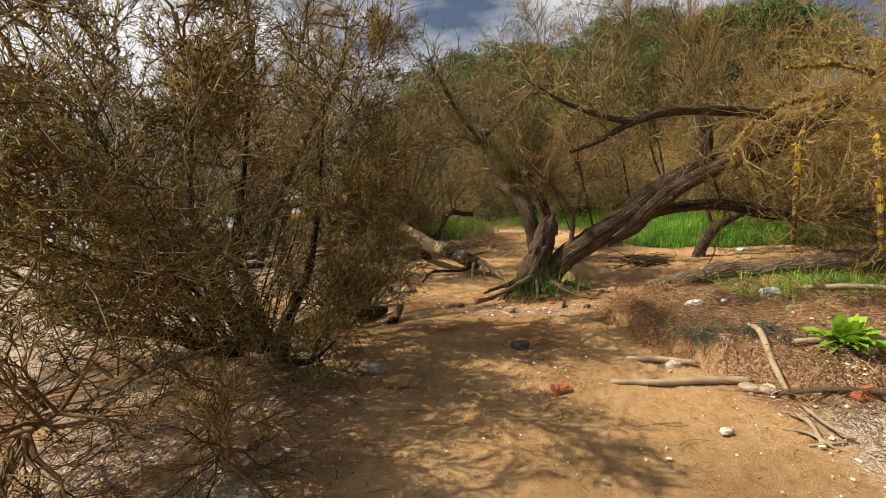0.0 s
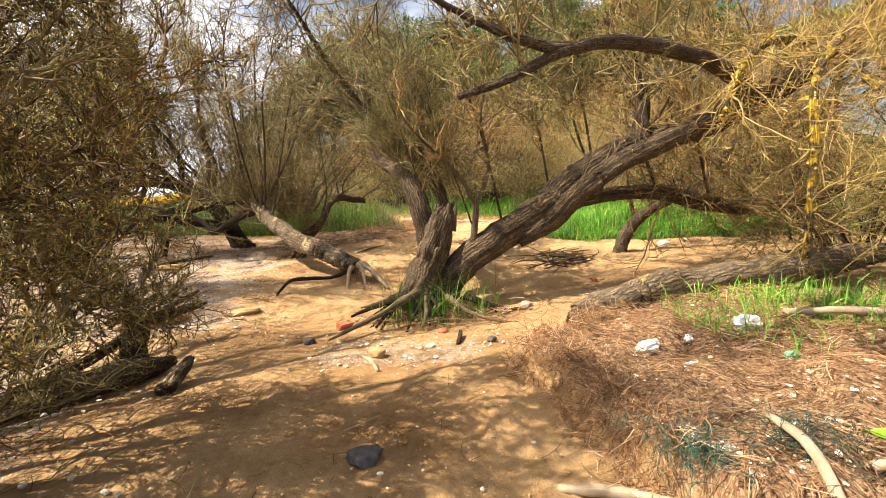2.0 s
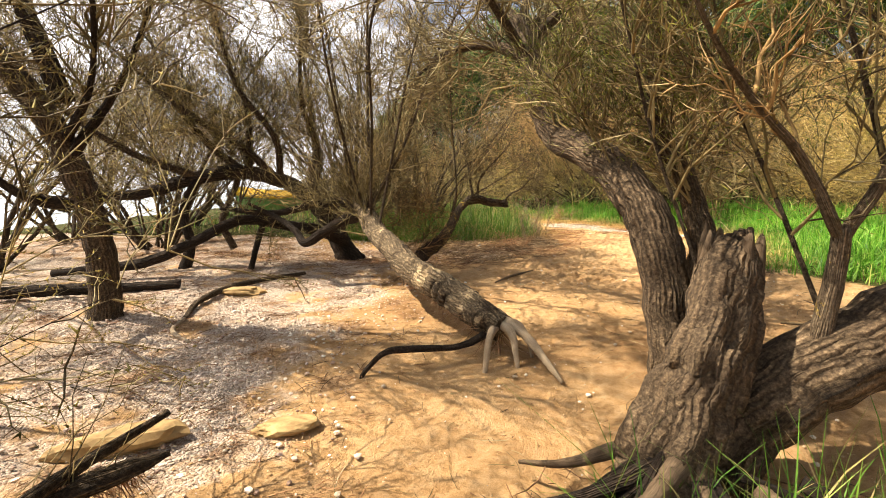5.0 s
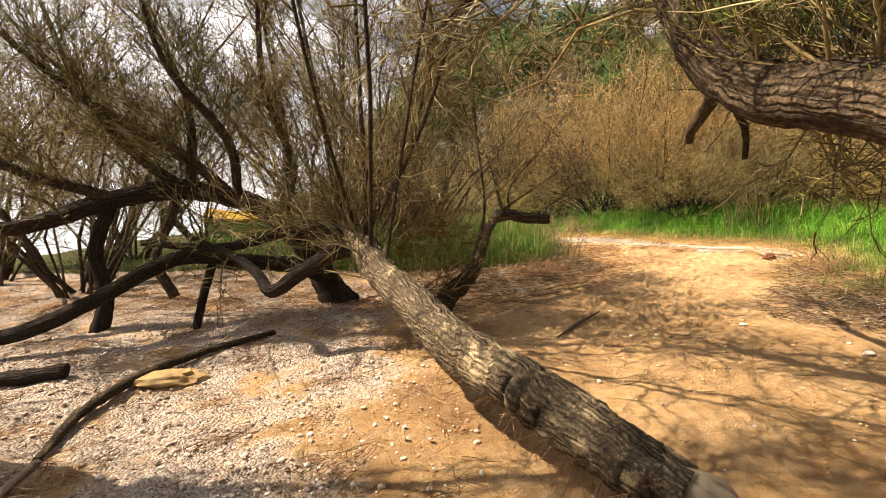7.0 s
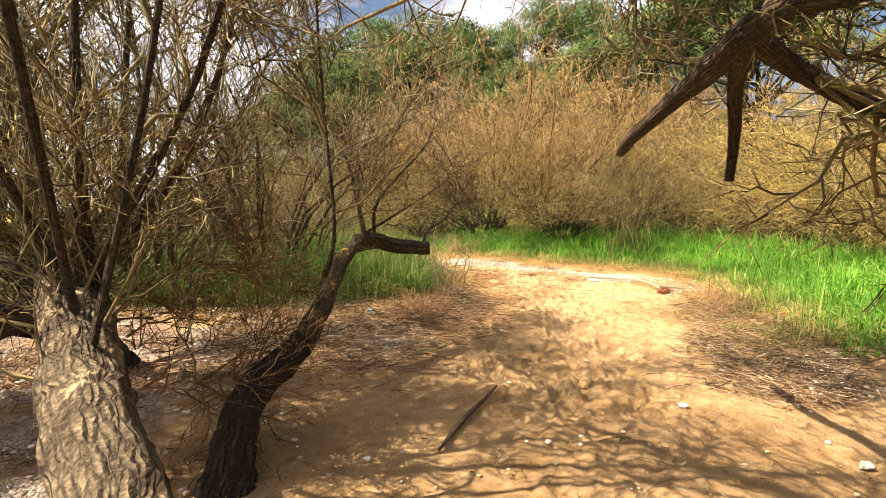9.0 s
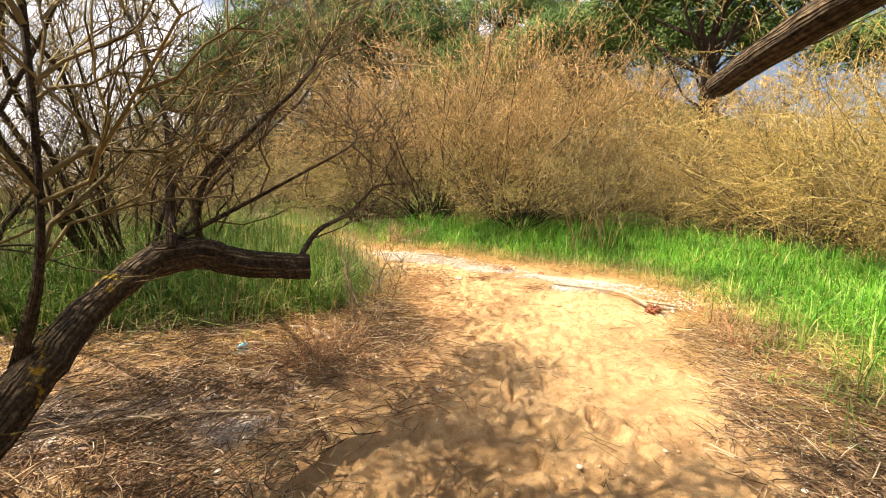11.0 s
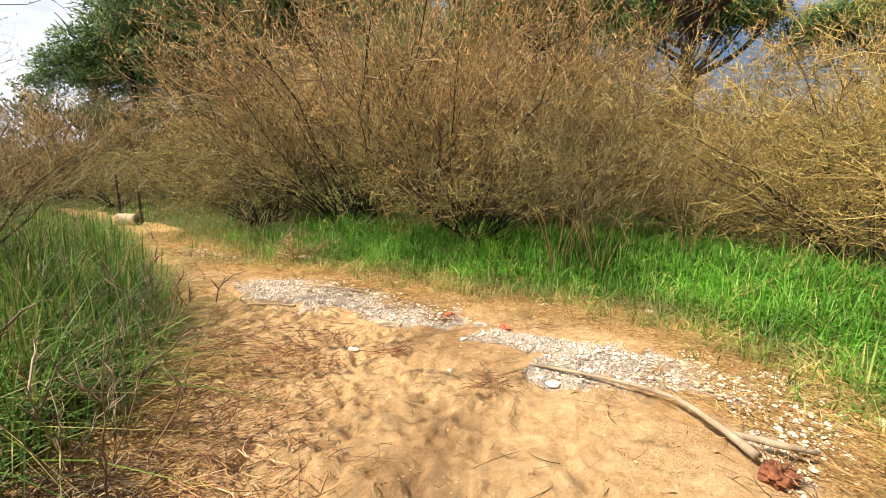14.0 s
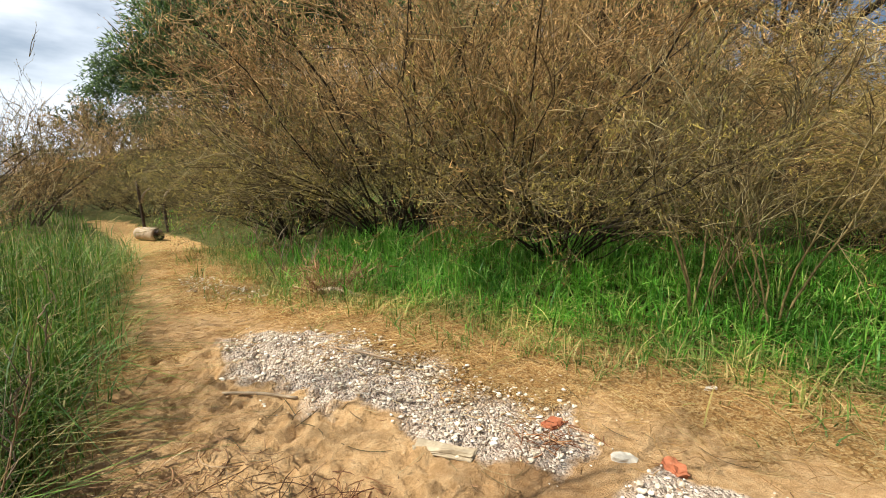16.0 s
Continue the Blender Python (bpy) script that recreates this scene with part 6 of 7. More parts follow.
dead = bush("dead_shrub", (3.4, 22.2), 0.5, 0.6, 26, 6, 3, 0, 223, M_NEEDLE, None, "small dead brown shrub at the edge of the path", 1.1, 0.006, 0.4, 0.2, base=0.2, bark_mat=M_NEEDLE)
again(dead, 1.25, 15.2, 70, 0.75)
again(dead, 1.0, 14.9, 170, 0.6)
again(dead, 5.13, 14.52, 0, 0.62)
again(dead, 5.52, 15.12, 60, 0.56)
weed = bush("dry_weed_stalks", (1.95, 16.9), 0.5, 1.0, 9, 4, 2, 0, 224, M_TWIG_GREY, None, "thin dry grey weed stalks beside the path", 0.4, 0.0045, 0.3, 0.12, lift=0.4, base=0.3, bark_mat=M_SHADE_BROWN, group="dry weeds")
again(weed, 1.75, 18.1, 130, 0.9)
again(weed, 1.65, 19.0, 210, 0.8, 1.3)
again(weed, 1.55, 15.9, 20, 0.8, 1.4)
again(weed, 3.0, 23.0, 300, 1.1)

# scrub and pines on the slope
scrub = bush("evergreen_scrub", (10, 33), 2.0, 3.2, 14, 10, 4, 9, 231, M_TWIG, M_SHRUB, "rounded dark green scrub bush on the slope", 1.0, 0.03, 0.34, 0.16, 0.24, 0.022, 0.2, 0.6, group="slope scrub")
far_tan = bush("slope_tamarisk_bush", (12, 30.5), 2.0, 4.2, 18, 10, 4, 6, 233, M_TWIG_TAN, M_LEAF_TAN, "russet tamarisk bush on the slope", 0.8, 0.02, 0.32, 0.14, 0.28, 0.014, 0.2, 0.5, group="slope scrub")
g = gen(232)
spots = []
while len(spots) < 34:
    x, y = g.uniform(-14, 42), g.uniform(29, 66)
    if y + 0.2 * x > 32 and (x > 4 or y > 46) and all((x - a) ** 2 + (y - b) ** 2 > 9 for a, b in spots):
        spots.append((x, y))
for k, (x, y) in enumerate(spots):
    again(scrub if k % 2 else far_tan, x, y, g.uniform(0, 360), g.uniform(0.9, 1.5) * (0.75 if x < 4 else 1.0), g.uniform(0.8, 1.1))


def pine(at, tall, wide, seed, label, n=4200, low_crown=0.62):
    """A stone pine: a bare trunk that forks into rising limbs, and a domed crown of needle tufts."""
    g = gen(seed)
    x, y = at
    z = on(x, y)
    t = thing("stone_pine_tree", (x, y, z), label, "tree", "stone pines")
    limb("trunk", [(x, y, z - 0.2, 0.028 * tall), (x + 0.1, y, z + 0.25 * tall, 0.022 * tall), (x - 0.1, y + 0.1, z + 0.5 * tall, 0.018 * tall), (x, y, z + 0.72 * tall, 0.010 * tall)], M_BARK_DARK, t, 12, 0.08, seed, 0.3)
    tips = []
    for k in range(11):
        a = 6.283 * k / 11 + g.uniform(-0.3, 0.3)
        r = wide * g.uniform(0.45, 0.95)
        h0 = g.uniform(0.42, 0.66)
        tip = (x + r * math.cos(a), y + r * math.sin(a), z + tall * g.uniform(0.70, 0.88))
        limb("limb", [(x, y, z + h0 * tall, 0.010 * tall), (x + 0.5 * r * math.cos(a), y + 0.5 * r * math.sin(a), z + (h0 + 0.09) * tall, 0.007 * tall), (*tip, 0.003 * tall)], M_BARK_DARK, t, 7, 0.08, seed + k, 0.3)
        tips.append(tip)
    # tufts gather in clumps over a dome
    m = 120
    a, q = g.uniform(0, 6.283, m), np.sqrt(g.random(m))
    cx, cy = x + wide * q * np.cos(a), y + wide * q * np.sin(a)
    cz = z + tall * (low_crown + (0.92 - low_crown) * np.sqrt(1 - 0.95 * q ** 2) * np.sqrt(g.uniform(0.25, 1.0, m)))
    cr = wide * g.uniform(0.16, 0.30, m)
    w = g.integers(0, m, n)
    d = unit(g.normal(0, 1, (n, 3)) + np.array([0, 0, 0.45]))
    C = np.stack([cx, cy, cz], -1)[w] + d * (cr[w] * g.uniform(0.55, 1.0, n))[:, None] * np.array([1, 1, 0.6])
    e = unit(d + g.normal(0, 0.5, (n, 3)))
    L = 0.032 * tall * g.uniform(0.6, 1.2, n)
    P = C[:, None] + e[:, None] * np.array([0, 1.0])[None, :, None] * L[:, None, None]
    R = np.array([1.0, 0.1])[None] * (0.0042 * tall * g.uniform(0.6, 1.3, n))[:, None]
    strand_object("crown", [strands(P, R)], M_PINE, t)
    return t


for x, y, a, s in ((14.6, 25.2, 40, 1.0), (19.5, 24.0, 140, 1.3), (21.5, 28.0, 220, 1.5), (16.5, 21.5, 10, 1.1)):
    again(far_tan, x, y, a, s)
for x, y, a, s in ((17.0, 30.5, 20, 1.3), (13.0, 28.0, 200, 1.1), (-3.2, 46, 20, 1.1), (0.2, 45, 140, 1.2), (-6.5, 49, 250, 1.2), (3.4, 46, 300, 1.3), (-9.5, 54, 80, 1.3), (5.5, 40, 10, 1.2)):
    again(scrub, x, y, a, s)
p1 = pine((17.6, 27.2), 11.5, 4.6, 241, "tall stone pine with dark forked limbs and a flat crown", 9000, 0.68)
p2 = pine((-4.5, 52.0), 8.5, 4.6, 242, "broad round-headed stone pine on the slope", 15000, 0.22)
for x, y, a, s in ((-7.5, 56, 60, 0.85), (-1.0, 49, 150, 1.25), (2.5, 53, 250, 1.5), (7, 50, 20, 1.4), (-4, 62, 100, 1.2), (12, 55, 310, 1.2), (19, 52, 200, 1.2), (4, 62, 80, 1.2), (27, 58, 130, 1.2), (13, 44, 10, 0.9), (34, 50, 270, 1.1)):
    again(p2, x, y, a, s)
for x, y, a, s in ((26, 35, 120, 0.95), (16.5, 36, 230, 0.9), (32, 28, 60, 1.0)):
    again(p1, x, y, a, s)

# ---- things on the ground ----
def rock(name, x, y, sx, sy, sz, turn, mat, label, category, seed, sink=0.25, detail=2, jag=0.16, group=""):
    g = gen(seed)
    bm = bmesh.new()
    bmesh.ops.create_icosphere(bm, subdivisions=detail, radius=1.0)
    k = g.uniform(0, 6.28, 6)
    for v in bm.verts:
        c = v.co
        f = 1 + jag * (math.sin(2.3 * c.x + k[0]) + math.sin(3.1 * c.y + k[1]) + math.sin(2.7 * c.z + 2 * c.x + k[2])) * 0.6 + g.normal(0, jag * 0.28)
        v.co = Vector((c.x * f * sx, c.y * f * sy, max(-0.75, min(0.8, c.z * f)) * sz))
    bmesh.ops.rotate(bm, verts=bm.verts, matrix=Matrix.Rotation(radians(turn), 3, "Z"))
    bmesh.ops.translate(bm, verts=bm.verts, vec=(x, y, on(x, y) + sz * (0.75 - sink)))
    return tagged(part(name, bm, mat), label, category, group)


def brick(x, y, l, w, h, turn, tilt, label, seed, group="bricks", name="brick", mat=None):
    g = gen(seed)
    bm = bmesh.new()
    bmesh.ops.create_cube(bm, size=1)
    for v in bm.verts:
        v.co = Vector((v.co.x * l, v.co.y * w, v.co.z * h)) * (1 + g.normal(0, 0.05))
    bmesh.ops.subdivide_edges(bm, edges=bm.edges, cuts=2, use_grid_fill=True)
    for v in bm.verts:
        v.co += Vector(g.normal(0, 0.0045, 3))
    bmesh.ops.bevel(bm, geom=[e for e in bm.edges if len(e.link_faces) == 2 and e.calc_face_angle(0) > 0.9], offset=0.010, segments=2, affect="EDGES")
    bmesh.ops.rotate(bm, verts=bm.verts, matrix=Matrix.Rotation(radians(turn), 3, "Z") @ Matrix.Rotation(radians(tilt), 3, "X"))
    bmesh.ops.translate(bm, verts=bm.verts, vec=(x, y, on(x, y) + h * 0.38))
    return tagged(part(name, bm, mat or M_BRICK), label, "brick" if name == "brick" else "driftwood", group)


def stick(name, pts, mat, label, category="stick", seed=1, sides=9, rough=0.08, group="", hug=True):
    """A stick or log that lies on the ground through points (x, y, lift, radius)."""
    c = [(x, y, on(x, y) + z + (r * 0.8 if hug else 0), r) for x, y, z, r in pts]
    n = max(8, int(np.linalg.norm(np.diff(np.array(c)[:, :3], axis=0), axis=1).sum() / 0.045))
    P, R = spline(c, n)
    g = gen(seed)
    P = P + g.normal(0, 0.05, P.shape) * R[:, None]
    return tagged(strand_object(name, [strands(P[None], R[None], sides, tip=False, cap=True, rough=rough, seed=seed)], mat), label, category, group)


brick(0.87, 3.44, 0.15, 0.10, 0.07, 20, 6, "worn red brick lying on the sand", 301)
brick(0.56, 7.27, 0.17, 0.11, 0.08, 35, 14, "broken red brick beside the roots", 302)
for k, (x, y, l, a) in enumerate(((2.75, 2.95, 0.17, 15), (2.98, 2.78, 0.20, 60), (3.1, 3.05, 0.14, 110), (2.92, 2.55, 0.12, 40), (3.25, 2.85, 0.18, 5))):
    brick(x, y, l, 0.10, 0.07, a, 10 * k - 20, "broken red brick rubble among pale stones", 303 + k)
brick(4.05, 8.14, 0.12, 0.09, 0.05, 70, 5, "small orange brick piece on the sand", 309)
brick(4.55, 18.75, 0.12, 0.08, 0.04, 25, 5, "small red brick piece in the gravel", 310)
brick(4.95, 18.2, 0.13, 0.08, 0.04, 75, 5, "small red brick piece in the gravel", 311)
rock("grey_stone", 2.22, 3.27, 0.10, 0.06, 0.035, 20, M_ROCK, "flat grey stone beside the driftwood pole", "stone", 319)
rock("grey_stone", 2.30, 3.20, 0.07, 0.05, 0.04, 70, M_ROCK, "small grey stone beside the driftwood pole", "stone", 320)
rock("dark_stone", 0.75, 4.47, 0.10, 0.07, 0.06, 10, M_ROCK_DARK, "dark grey slag stone on the sand", "stone", 321)
rock("grey_stone", 0.24, 6.69, 0.065, 0.05, 0.05, 40, M_ROCK_DARK, "small blue-grey stone on the sand", "stone", 322)
rock("pale_stone", 0.87, 6.0, 0.08, 0.065, 0.055, 70, M_ROCK_OCHRE, "rounded pale stone with a dark base", "stone", 323)
rock("white_pebble", 1.36, 6.18, 0.05, 0.035, 0.02, 5, M_ROCK_WHITE, "flat white stone on the sand", "stone", 324)
rock("grey_stone", 1.95, 6.18, 0.05, 0.04, 0.035, 15, M_ROCK_DARK, "small grey stone on the sand", "stone", 325)
rock("round_stone", 2.70, 7.30, 0.075, 0.07, 0.06, 0, M_ROCK, "round grey-green stone in the trunk's shadow", "stone", 326)
rock("round_stone", 2.42, 7.18, 0.04, 0.035, 0.03, 0, M_ROCK_WHITE, "small round pale stone on the sand", "stone", 327)
rock("slab_stone", -1.62, 7.78, 0.30, 0.13, 0.085, 25, M_ROCK_OCHRE, "flat ochre slab lying on the gravel", "rock", 328, 0.2, 3, 0.26)
rock("slab_stone", -2.57, 11.0, 0.28, 0.13, 0.07, 20, M_ROCK_OCHRE, "flat mossy slab lying on the gravel", "rock", 329, 0.3, 3, 0.26)
rock("slab_stone", -0.72, 8.05, 0.20, 0.09, 0.05, 15, M_ROCK_OCHRE, "low ochre rock breaking out of the sand", "rock", 330, 0.3, 3, 0.26)
rock("pale_rock", -0.35, 3.75, 0.15, 0.09, 0.06, 30, M_ROCK_OCHRE, "pale ochre rock under the bush", "rock", 331, 0.5, 3, 0.42)
rock("pale_rock", -0.7, 4.0, 0.15, 0.10, 0.06, 80, M_ROCK, "grey rock among twigs under the bush", "rock", 332, 0.5, 3, 0.42)
rock("red_stone", 1.58, 6.72, 0.06, 0.045, 0.035, 30, M_BRICK, "dark red stone by the roots", "stone", 333)
for k, (x, y, s) in enumerate(((1.93, 3.83, 0.07), (2.24, 3.93, 0.075), (2.34, 3.86, 0.06), (2.28, 4.02, 0.06), (3.4, 3.2, 0.12), (3.15, 3.35, 0.08), (2.55, 2.45, 0.05), (2.72, 2.2, 0.06), (2.35, 3.25, 0.05), (1.72, 2.75, 0.04))):
    rock("pale_stone", x, y, s, s * 0.75, s * 0.6, 40 * k, M_ROCK_WHITE, "pale limestone lump in the needle litter", "stone", 340 + k, 0.25, 2, 0.16, "bank stones")
for k, (x, y, s) in enumerate(((3.05, 11.3, 0.06), (3.24, 11.15, 0.06), (2.6, 12.2, 0.05), (4.75, 18.35, 0.09), (4.6, 16.9, 0.07), (5.0, 17.0, 0.06), (6.9, 18.2, 0.11), (7.35, 17.3, 0.10), (6.4, 15.79, 0.09), (3.4, 18.1, 0.06), (4.4, 18.0, 0.05), (4.0, 17.4, 0.03), (1.9, 14.3, 0.04), (5.9, 18.9, 0.06))):
    rock("white_stone", x, y, s * 0.8, s * 0.5, s * 0.34, 55 * k, M_ROCK_WHITE, "white limestone by the sandy path", "stone", 360 + k, 0.3, 2, 0.3, "path stones")

# driftwood and logs
stick("driftwood_pole", [(1.30, 3.55, 0.0, 0.018), (1.7, 3.47, 0.005, 0.026), (2.0, 3.42, 0.005, 0.03), (2.28, 3.36, 0.0, 0.034)], M_DRIFT, "pale bare driftwood pole on the sand", "driftwood", 401)
stick("driftwood_board", [(2.62, 3.90, 0.10, 0.018), (2.53, 3.62, 0.07, 0.024), (2.44, 3.34, 0.05, 0.024), (2.36, 3.08, 0.02, 0.018)], M_DRIFT, "flat bleached driftwood stave on the bank", "driftwood", 402, 6)
stick("driftwood_stick", [(1.62, 4.02, 0.0, 0.02), (1.85, 3.92, 0.02, 0.028), (2.1, 3.75, 0.03, 0.022)], M_DRIFT, "short barkless stick by the bank edge", "driftwood", 403)
for k, c in enumerate(([(2.18, 2.9, 0.0, 0.02), (2.2, 2.72, 0.03, 0.024), (2.12, 2.5, 0.0, 0.02)], [(2.05, 2.52, 0.0, 0.012), (2.25, 2.5, 0.01, 0.014)], [(2.28, 2.85, 0.05, 0.018), (2.24, 2.62, 0.05, 0.02), (2.3, 2.5, 0.02, 0.014)],
                       [(2.05, 2.72, 0.0, 0.015), (2.12, 2.6, 0.02, 0.018), (2.16, 2.44, 0.0, 0.012)])):
    stick("driftwood_chunk", [(x, y, z, r * 0.62) for x, y, z, r in c], M_DRIFT, "bleached splintered wood piece on pebbles", "driftwood", 404 + k, 7, 0.15, "driftwood chunks")
stick("bank_branch", [(2.75, 3.55, 0.02, 0.02), (3.1, 3.45, 0.05, 0.03), (3.5, 3.45, 0.04, 0.03), (3.9, 3.5, 0.02, 0.02)], M_DRIFT, "weathered branch half buried in litter", "branch", 408)
stick("bank_branch", [(2.3, 3.1, 0.03, 0.015), (2.7, 2.95, 0.04, 0.02), (3.2, 2.75, 0.02, 0.015)], M_ROOT, "weathered branch half buried in litter", "branch", 409)
stick("bank_branch", [(4.2, 5.3, 0.05, 0.03), (4.7, 5.05, 0.08, 0.035), (5.3, 4.8, 0.05, 0.025)], M_DRIFT, "grey branch lying in the bank grass", "branch", 410)
rl = thing("fallen_log", (2.8, 6.05, on(2.8, 6.05)), "thick fallen log with rough bark, shaggy with needles", "log")
RLOG = [(2.72, 6.02, 0.10, 0.10), (2.85, 6.07, 0.15, 0.15), (3.43, 6.28, 0.19, 0.18), (4.16, 6.50, 0.22, 0.19), (5.30, 6.70, 0.25, 0.19), (6.6, 6.95, 0.28, 0.18), (7.6, 7.1, 0.3, 0.15)]
limb("log_body", RLOG, M_BARK_GREY, rl, 20, 0.13, 411, 0.05)
for k, c in enumerate(([(2.76, 6.0, 0.08, 0.06), (2.55, 5.85, 0.05, 0.045), (2.3, 5.78, 0.03, 0.03), (2.0, 5.6, 0.0, 0.015)], [(2.8, 5.98, 0.05, 0.05), (2.7, 5.75, 0.08, 0.035), (2.66, 5.55, 0.12, 0.02)], [(2.9, 5.98, 0.06, 0.05), (2.95, 5.75, 0.10, 0.03), (2.9, 5.5, 0.14, 0.02)])):
    limb("root", c, M_ROOT, rl, 8, 0.12, 412 + k, 0.04)
gk = gen(415)
P0, R0 = lines([RLOG])
P1, R1 = grow(P0, R0, 900, 0.26, 0.9, -0.7, 4, 0.0026, gk, 0.0, 0.8)
strand_object("caught_needles", [strands(P1 + np.array([0, 0, 0.12]), R1)], M_NEEDLE, rl, "rust-brown needles caught on the bark")
stick("fallen_branch", [(-2.2, 12.2, 0.0, 0.03), (-2.55, 11.6, 0.02, 0.035), (-2.75, 11.0, 0.03, 0.04), (-2.75, 10.4, 0.03, 0.035), (-2.6, 9.9, 0.0, 0.025)], M_BARK, "crooked fallen branch on the gravel", "branch", 421)
stick("fallen_branch", [(-2.6, 9.9, 0.0, 0.02), (-2.45, 9.5, 0.02, 0.022), (-2.15, 9.3, 0.0, 0.016)], M_DRIFT, "pale barkless branch end on the gravel", "branch", 422)
stick("fallen_limb", [(-3.4, 11.0, 0.02, 0.06), (-4.3, 10.6, 0.04, 0.07), (-5.2, 10.2, 0.05, 0.07), (-6.4, 9.6, 0.03, 0.05)], M_BARK_DARK, "long dark fallen limb on the beach", "log", 423)
stick("dark_stick", [(0.72, 11.95, 0.0, 0.010), (0.92, 12.22, 0.01, 0.018), (1.12, 12.45, 0.02, 0.016), (1.34, 12.74, 0.03, 0.008)], M_ROOT, "dark bark-covered stick on the sand", "stick", 424)
stick("dark_stick", [(1.60, 6.10, 0.0, 0.018), (1.66, 6.28, 0.03, 0.022), (1.70, 6.42, 0.05, 0.018)], M_BARK, "short stick propped on the sand", "stick", 425)
stick("pale_stick", [(0.74, 6.05, 0.0, 0.012), (0.82, 5.85, 0.0, 0.018), (0.86, 5.65, 0.0, 0.014)], M_DRIFT, "pale stick beside a stone", "stick", 426)
stick("white_stick", [(0.85, 15.9, 0.05, 0.012), (1.05, 15.75, 0.05, 0.016), (1.22, 15.5, 0.02, 0.016), (1.28, 15.2, 0.0, 0.012)], M_DRIFT, "curved bleached stick in dead twigs", "stick", 427)
stick("pale_reed", [(-0.9, 14.2, 0.02, 0.010), (0.1, 14.25, 0.03, 0.012), (0.75, 14.2, 0.02, 0.010)], M_DRIFT, "long pale reed lying in the litter", "stick", 428)
stick("thin_stick", [(2.55, 19.75, 0.0, 0.010), (2.8, 19.65, 0.01, 0.012), (3.05, 19.52, 0.0, 0.010)], M_DRIFT, "thin pale stick across the path", "stick", 429)
stick("thin_stick", [(3.3, 20.3, 0.02, 0.008), (3.6, 20.0, 0.04, 0.010), (3.85, 19.75, 0.02, 0.008)], M_TWIG_GREY, "thin grey stick on the gravel", "stick", 430)
brick(3.85, 18.70, 0.34, 0.09, 0.035, -34, 6, "short flat bleached plank on the gravel", 431, "", "wood_plank", M_PLANK)
stick("wood_piece", [(3.2, 22.2, 0.0, 0.03), (3.45, 22.1, 0.02, 0.04), (3.75, 21.9, 0.0, 0.03)], M_DRIFT, "pale driftwood piece by the grass", "driftwood", 432, 7)
uproot = thing("uprooted_sapling", (4.98, 15.75, on(4.98, 15.75)), "long pale barkless sapling with a rust-brown root ball", "driftwood")
zz = lambda x, y, d: (x, y, on(x, y) + d)
limb("stem", [(*zz(4.62, 17.25, 0.03), 0.014), (*zz(4.95, 16.8, 0.05), 0.015), (*zz(5.16, 16.42, 0.06), 0.018), (*zz(5.12, 16.05, 0.07), 0.022), (*zz(5.05, 15.75, 0.06), 0.026)], M_DRIFT, uproot, 9, 0.07, 433)
limb("side_stem", [(*zz(5.1, 15.95, 0.07), 0.018), (*zz(5.25, 15.75, 0.08), 0.02), (*zz(5.42, 15.66, 0.06), 0.014)], M_DRIFT, uproot, 9, 0.07, 434)
bm = bmesh.new()
bmesh.ops.create_icosphere(bm, subdivisions=3, radius=0.07)
gk = gen(435)
for v in bm.verts:
    v.co = Vector((v.co.x * 1.3, v.co.y, v.co.z * 0.8)) * (1 + gk.normal(0, 0.16)) + Vector((5.02, 15.62, on(5.02, 15.62) + 0.045))
part("root_ball", bm, M_ROOT_BALL, uproot, "rust-brown root ball")
P0 = np.array([[(5.02, 15.62, on(5.02, 15.62) + 0.06), (5.06, 15.60, on(5.02, 15.62) + 0.07)]])
P1, R1 = grow(P0, None, 26, 0.22, 0.9, -0.05, 4, 0.006, gk, 0, 1)
strand_object("roots", [strands(P1, R1)], M_NEEDLE, uproot)

# rotten stumps and a mossy log on the gravel side
st = thing("rotten_stump", (-1.12, 6.15, on(-1.12, 6.15)), "dark rotten stump with hanging rootlets and a split log", "stump")
limb("stump_post", [(-1.08, 6.2, -0.12, 0.13), (-1.08, 6.2, 0.15, 0.10), (-1.06, 6.22, 0.36, 0.09), (-1.05, 6.23, 0.48, 0.05)], M_BARK_DARK, st, 12, 0.2, 441, 0.04)
limb("split_log", [(-1.9, 5.4, 0.02, 0.05), (-1.4, 5.85, 0.14, 0.045), (-1.15, 6.4, 0.26, 0.035), (-1.1, 7.0, 0.30, 0.03), (-0.95, 7.4, 0.36, 0.018)], M_BARK, st, 10, 0.12, 442, 0.05)
limb("split_log", [(-1.8, 5.2, 0.0, 0.09), (-1.3, 5.6, 0.05, 0.10), (-0.95, 5.95, 0.08, 0.08), (-0.8, 6.2, 0.05, 0.04)], M_BARK, st, 14, 0.3, 443, 0.03)
limb("split_log", [(-1.35, 6.75, 0.18, 0.035), (-1.12, 6.95, 0.24, 0.04), (-0.92, 7.12, 0.26, 0.035), (-0.82, 7.22, 0.27, 0.012)], M_BARK, st, 10, 0.3, 444, 0.03)
gk = gen(445)
P0, R0 = lines([[(-1.25, 6.8, 0.26, 0.05), (-1.05, 7.0, 0.28, 0.04), (-0.9, 7.15, 0.30, 0.03)], [(-1.1, 6.15, 0.45, 0.05), (-1.05, 6.2, 0.46, 0.04), (-1.0, 6.25, 0.42, 0.03)]])
P1, R1 = grow(P0, R0, 130, 0.30, 0.5, -1.5, 4, 0.004, gk, 0, 1)
tagged(strand_object("root_fringe", [strands(P1, R1)], M_NEEDLE, st, "hanging brown rootlets"), kind="stuff")
